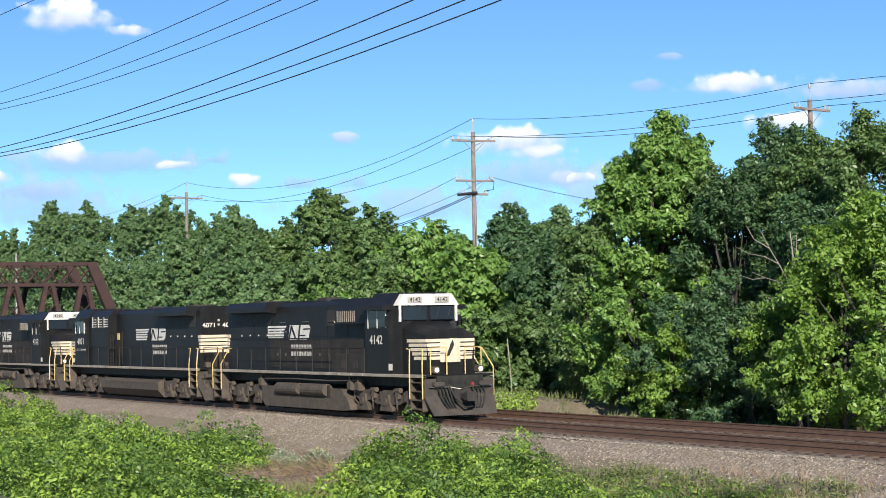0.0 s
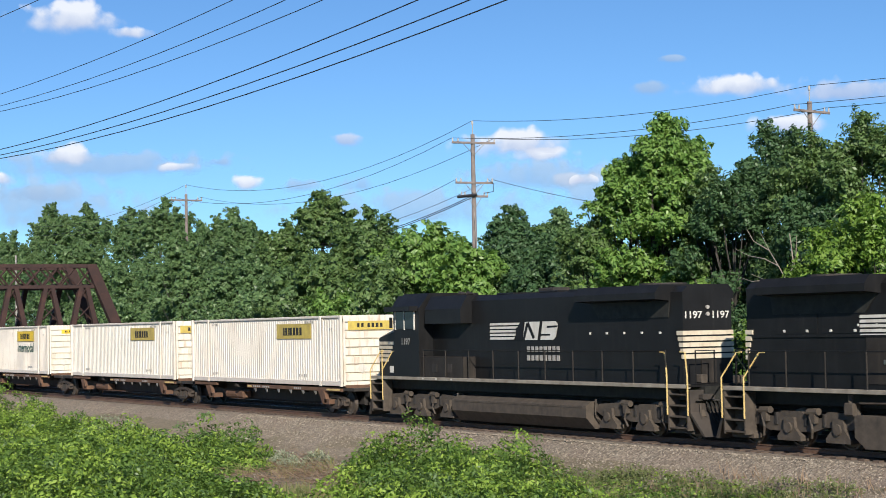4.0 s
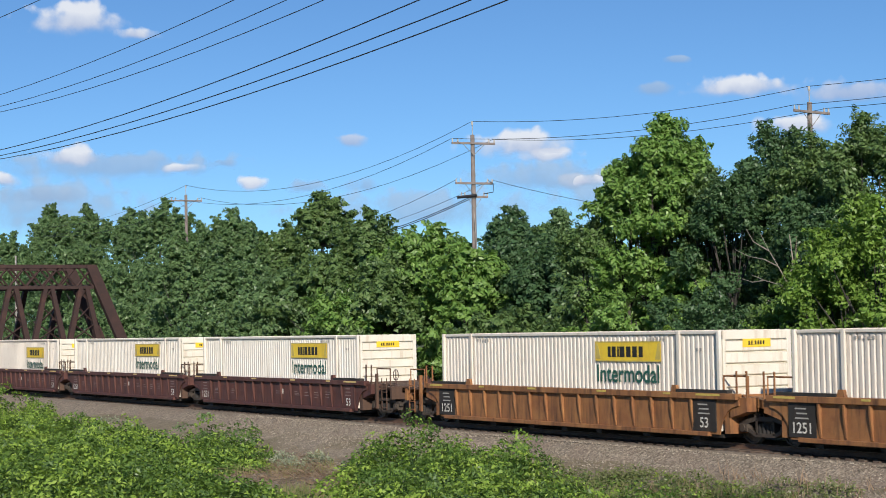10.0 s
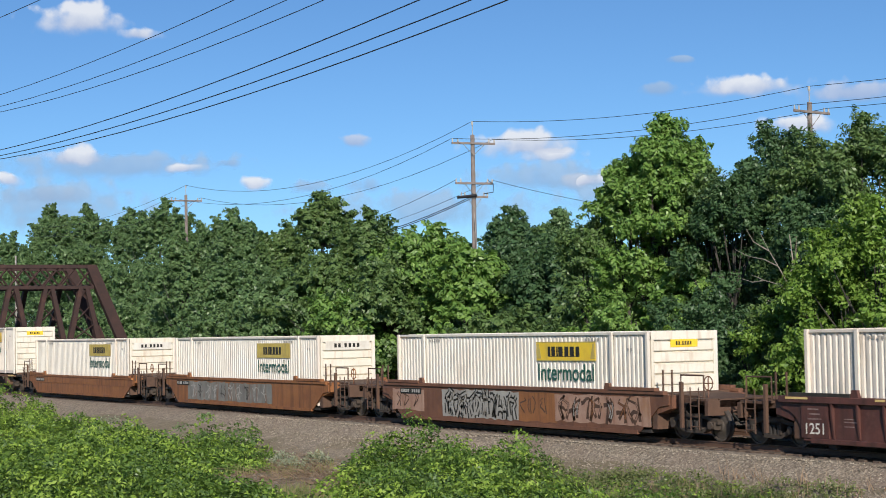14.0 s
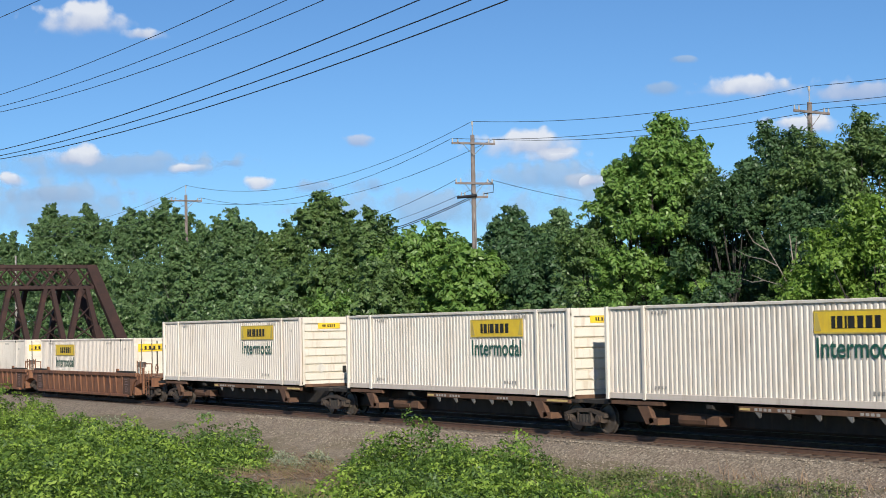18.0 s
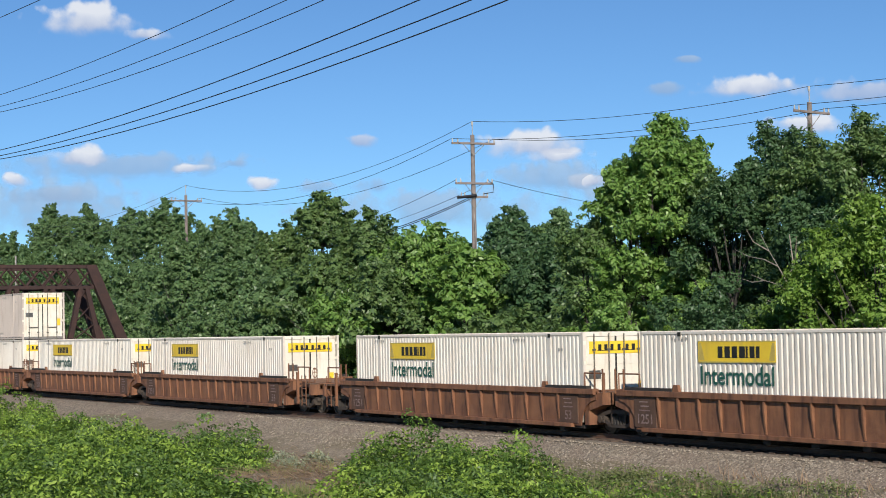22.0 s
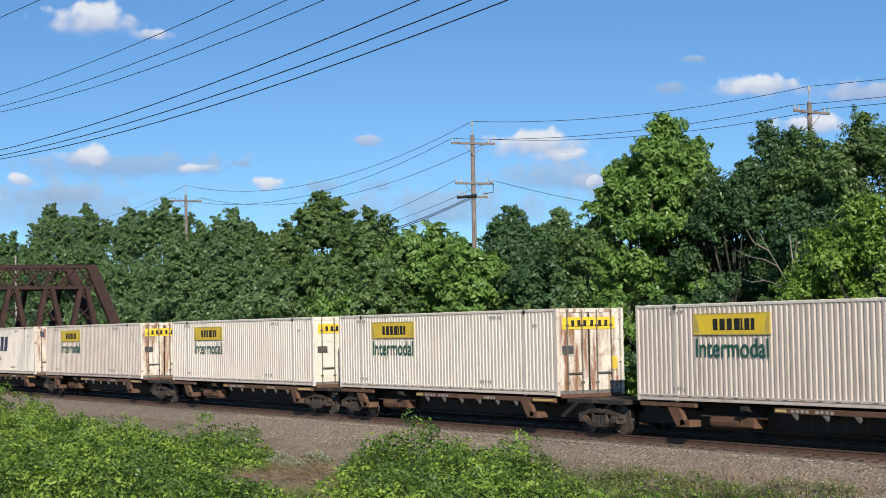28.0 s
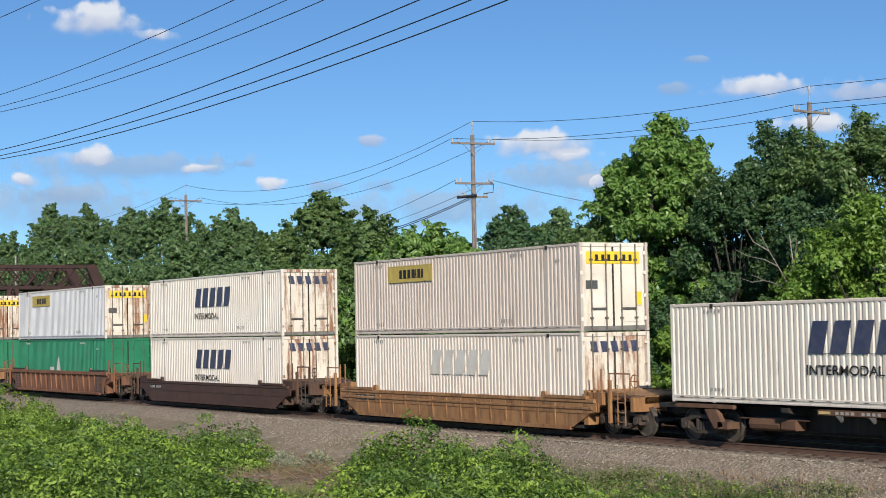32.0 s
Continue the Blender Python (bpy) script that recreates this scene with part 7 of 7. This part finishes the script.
cloud(-2370, 1755, 432, 78, 30, WISP, "tiny faint cloud")
cloud(-2309, 1844, 382, 347, 83, PUFF, "long white cloud")
cloud(-2196, 1978, 365, 301, 87, GREY, "long grey-white cloud")
cloud(-2266, 1907, 317, 237, 71, PUFF, "white cloud behind the trees")
cloud(-2857, 862, 195, 556, 226, WISP, "pale lavender cloud low in the sky")
cloud(-2860, 845, 226, 270, 75, WISP, "pale lavender cloud low in the sky")
cloud(-2623, 1411, 187, 708, 169, WISP, "thin pale cloud layer near the horizon")
cloud(-2417, 1732, 202, 708, 150, WISP, "thin pale cloud layer near the horizon")

# ---- the train, from its head to its tail ----
BOXES = {
    "w": container("yellow", "white corrugated container with yellow sign and cream end wall"),
    "f": container("yellow", "white corrugated container with faded sign and cream end wall", sign=FADED, nose_sign=LWHITE, nose_wide=True),
    "q": container("yellow_plain", "dull pinkish-grey corrugated container with a faded yellow sign", side=DULL, post=DULL, sign=FADED),
    "p": container("yellow_plain", "white corrugated container with a yellow sign alone", sign=FADED, nose=STREAKY, nose_sign=FADED, nose_wide=True),
    "d": container("yellow", "white corrugated container with a low-set yellow sign", drop=0.22),
    "r": container("yellow", "white corrugated container with rust-stained doors", door=RUSTY),
    "g": container("yellow_plain", "pale grey container with a small yellow sign and rust-stained doors", side=GREYP, door=RUSTY, sign=FADED),
    "s": container("slant", "white corrugated container with slanted navy logo and rust-stained doors", door=RUSTY, nose=WHITE),
    "b": container("blank", "white corrugated container with worn-off lettering and rust-stained doors", door=RUSTY, nose=WHITE),
    "h": container("yellow", "dull pinkish-white container with a faded sign", side=DULL, post=DULL, sign=FADED),
    "k": container("yellow", "dull pinkish-white container with a yellow sign and rust-stained doors", side=DULL, post=WHITE, door=RUSTY),
    "e": container("green", "green corrugated container with white emblem", side=GREEN, nose=GREEN, door=GREEN, post=GREEN),
}
USED = set()
RIDES = []


def ride(ob, c, z=0.0, turn=0):
    RIDES.append((ob, c, z, turn))
    return ob


def load(kind, c, z, turn):
    ob = BOXES[kind] if kind not in USED else copy_thing(BOXES[kind], Matrix())
    USED.add(kind)
    return ride(ob, c, z, turn)


for engine, c, turn in LOCOS:
    ride(engine, c, 0.0, turn)

# centre of each box along the train, its kind, its base and turn, and the car under it
SPINE_Z, WELL_Z = 1.16, 0.36
for c, kind, turn, bogies, ends in (
        (171.05, "p", 0, (6.8, -10.1), (-10.1, 9.0)), (152.5, "p", 0, (-10.3,), (-10.3, 8.5)), (131.95, "w", 0, (-7.2,), (-9.6, 10.3)),
        (-79.75, "w", 0, (6.6, -9.8), (-9.8, 9.2)), (-98.0, "w", 0, (-9.95,), (-9.95, 8.45)), (-118.6, "w", 0, (-6.9,), (-9.4, 10.6)),
        (-260.55, "r", 180, (6.4, -10.5), (-10.5, 9.0)), (-279.15, "k", 180, (-10.5,), (-10.5, 8.1)), (-299.8, "r", 180, (-7.2,), (-9.2, 10.1)),
        (-318.45, "w", 180, (7.9, -10.3), (-10.3, 9.4)), (-339.15, "k", 180, (-7.9,), (-7.9, 10.4)), (-357.6, "s", 180, (-6.8,), (-9.0, 10.5))):
    load(kind, c, SPINE_Z, turn)
    ride(spine_car("low rust-brown spine car carrying one container", bogies, ends), c)

WELLS = {}
for c, kind, turn, paint, shape, pos, upper in (
        (111.2, "f", 0, "orange", "rib", "head", ""), (91.8, "f", 0, "orange", "rib", "mid", ""), (72.45, "w", 0, "orange", "rib", "tail", ""),
        (49.4, "w", 0, "maroon", "rib", "head", ""), (30.05, "w", 0, "maroon", "rib", "mid", ""), (10.75, "d", 0, "maroon", "rib", "tail", ""),
        (-12.6, "w", 0, "scrawl", "flat", "one", ""), (-35.8, "f", 0, "primer", "flat", "one", ""), (-58.9, "f", 0, "tan", "flat", "one", ""),
        (-139.25, "w", 180, "brown", "rib", "head", ""), (-158.6, "w", 180, "brown", "rib", "mid", ""), (-177.9, "w", 180, "brown", "rib", "tail", ""),
        (-201.1, "w", 180, "brown", "rib", "head", ""), (-220.3, "w", 180, "brown", "rib", "mid", ""), (-239.75, "w", 180, "brown", "rib", "tail", "h"),
        (-378.55, "b", 180, "yellow", "flatrib", "one", "q"), (-401.75, "s", 180, "dark", "flat", "one", "s"), (-424.9, "e", 180, "dark2", "rib", "one", "g"), (-448.0, "e", 180, "yellow", "flat", "one", "r")):
    load(kind, c, WELL_Z, turn)
    if upper:
        load(upper, c, WELL_Z + CH + 0.02, turn)
    key = (paint, shape, pos)
    if key not in WELLS:
        colour, words = {"orange": (ORANGE, "orange-brown"), "maroon": (MAROON, "dark maroon"), "scrawl": (SCRAWLED, "dark rusty graffiti-covered"), "primer": (TAN, "orange-brown patched"),
                         "tan": (TAN, "plain orange-brown"), "brown": (BROWN, "rusty brown"), "yellow": (OCHRE, "ochre-yellow"), "dark": (DARKBROWN, "dark brown"), "dark2": (BROWN, "rusty brown")}[paint]
        car = well_car(colour, f"{words} {'ribbed' if 'rib' in shape else 'smooth-sided'} well car holding a container", shape == "rib",
                       9.9 if pos in ("head", "one") else 9.68, -9.9 if pos in ("tail", "one") else -9.68, (pos in ("tail", "one"), pos in ("head", "one")), pos in ("tail", "one"),
                       paint if paint in ("scrawl", "primer") else None, low={"tan": 0.25, "yellow": 0.33, "dark": 0.33, "primer": 0.08}.get(paint, 0.0), staves=paint == "yellow")
        WELLS[key] = car
    else:
        car = copy_thing(WELLS[key], Matrix())
    ride(car, c)


# ---- everything that moves ----
def motions():
    for ob, c, z, turn in RIDES:
        walk(ob, [(t, pose(c + run(t), 0, z, 0, 0, turn)) for t in (0, 4, 8, 12, 16, 20, 24, 28, 32)])
    for ob, x, y, z in CLOUDS:
        away = Vector((x, y, 0)).normalized()
        drift = Vector((-away.y, away.x, 0)) * -1.0
        face = math.degrees(math.atan2(y, x)) - 90
        walk(ob, [(t, pose(x + drift.x * 1.4 * (t - 9), y + drift.y * 1.4 * (t - 9), z + 0.06 * (9 - t), 0, 0, face)) for t in (0, 16, 32)])
    rolling = {}
    for ob in [o for o in scene.objects if o.name.startswith("wheel_set")]:
        carrier = ob.parent.parent
        key = ("loco" if carrier.name.startswith("locomotive") else "car", any(r[0] is carrier and r[3] for r in RIDES))
        if key not in rolling:
            r = 0.53 if key[0] == "loco" else 0.48
            sign = -1 if key[1] else 1
            walk(ob, [(i / FPS, Matrix.Rotation(sign * run(i / FPS) / r, 4, "Y")) for i in range(0, 32 * FPS + 1)])
            rolling[key] = ob.animation_data
        else:
            src = rolling[key]
            ob.rotation_mode = "QUATERNION"
            ad = ob.animation_data_create()
            ad.action = src.action
            ad.action_slot = src.action_slot


motions()
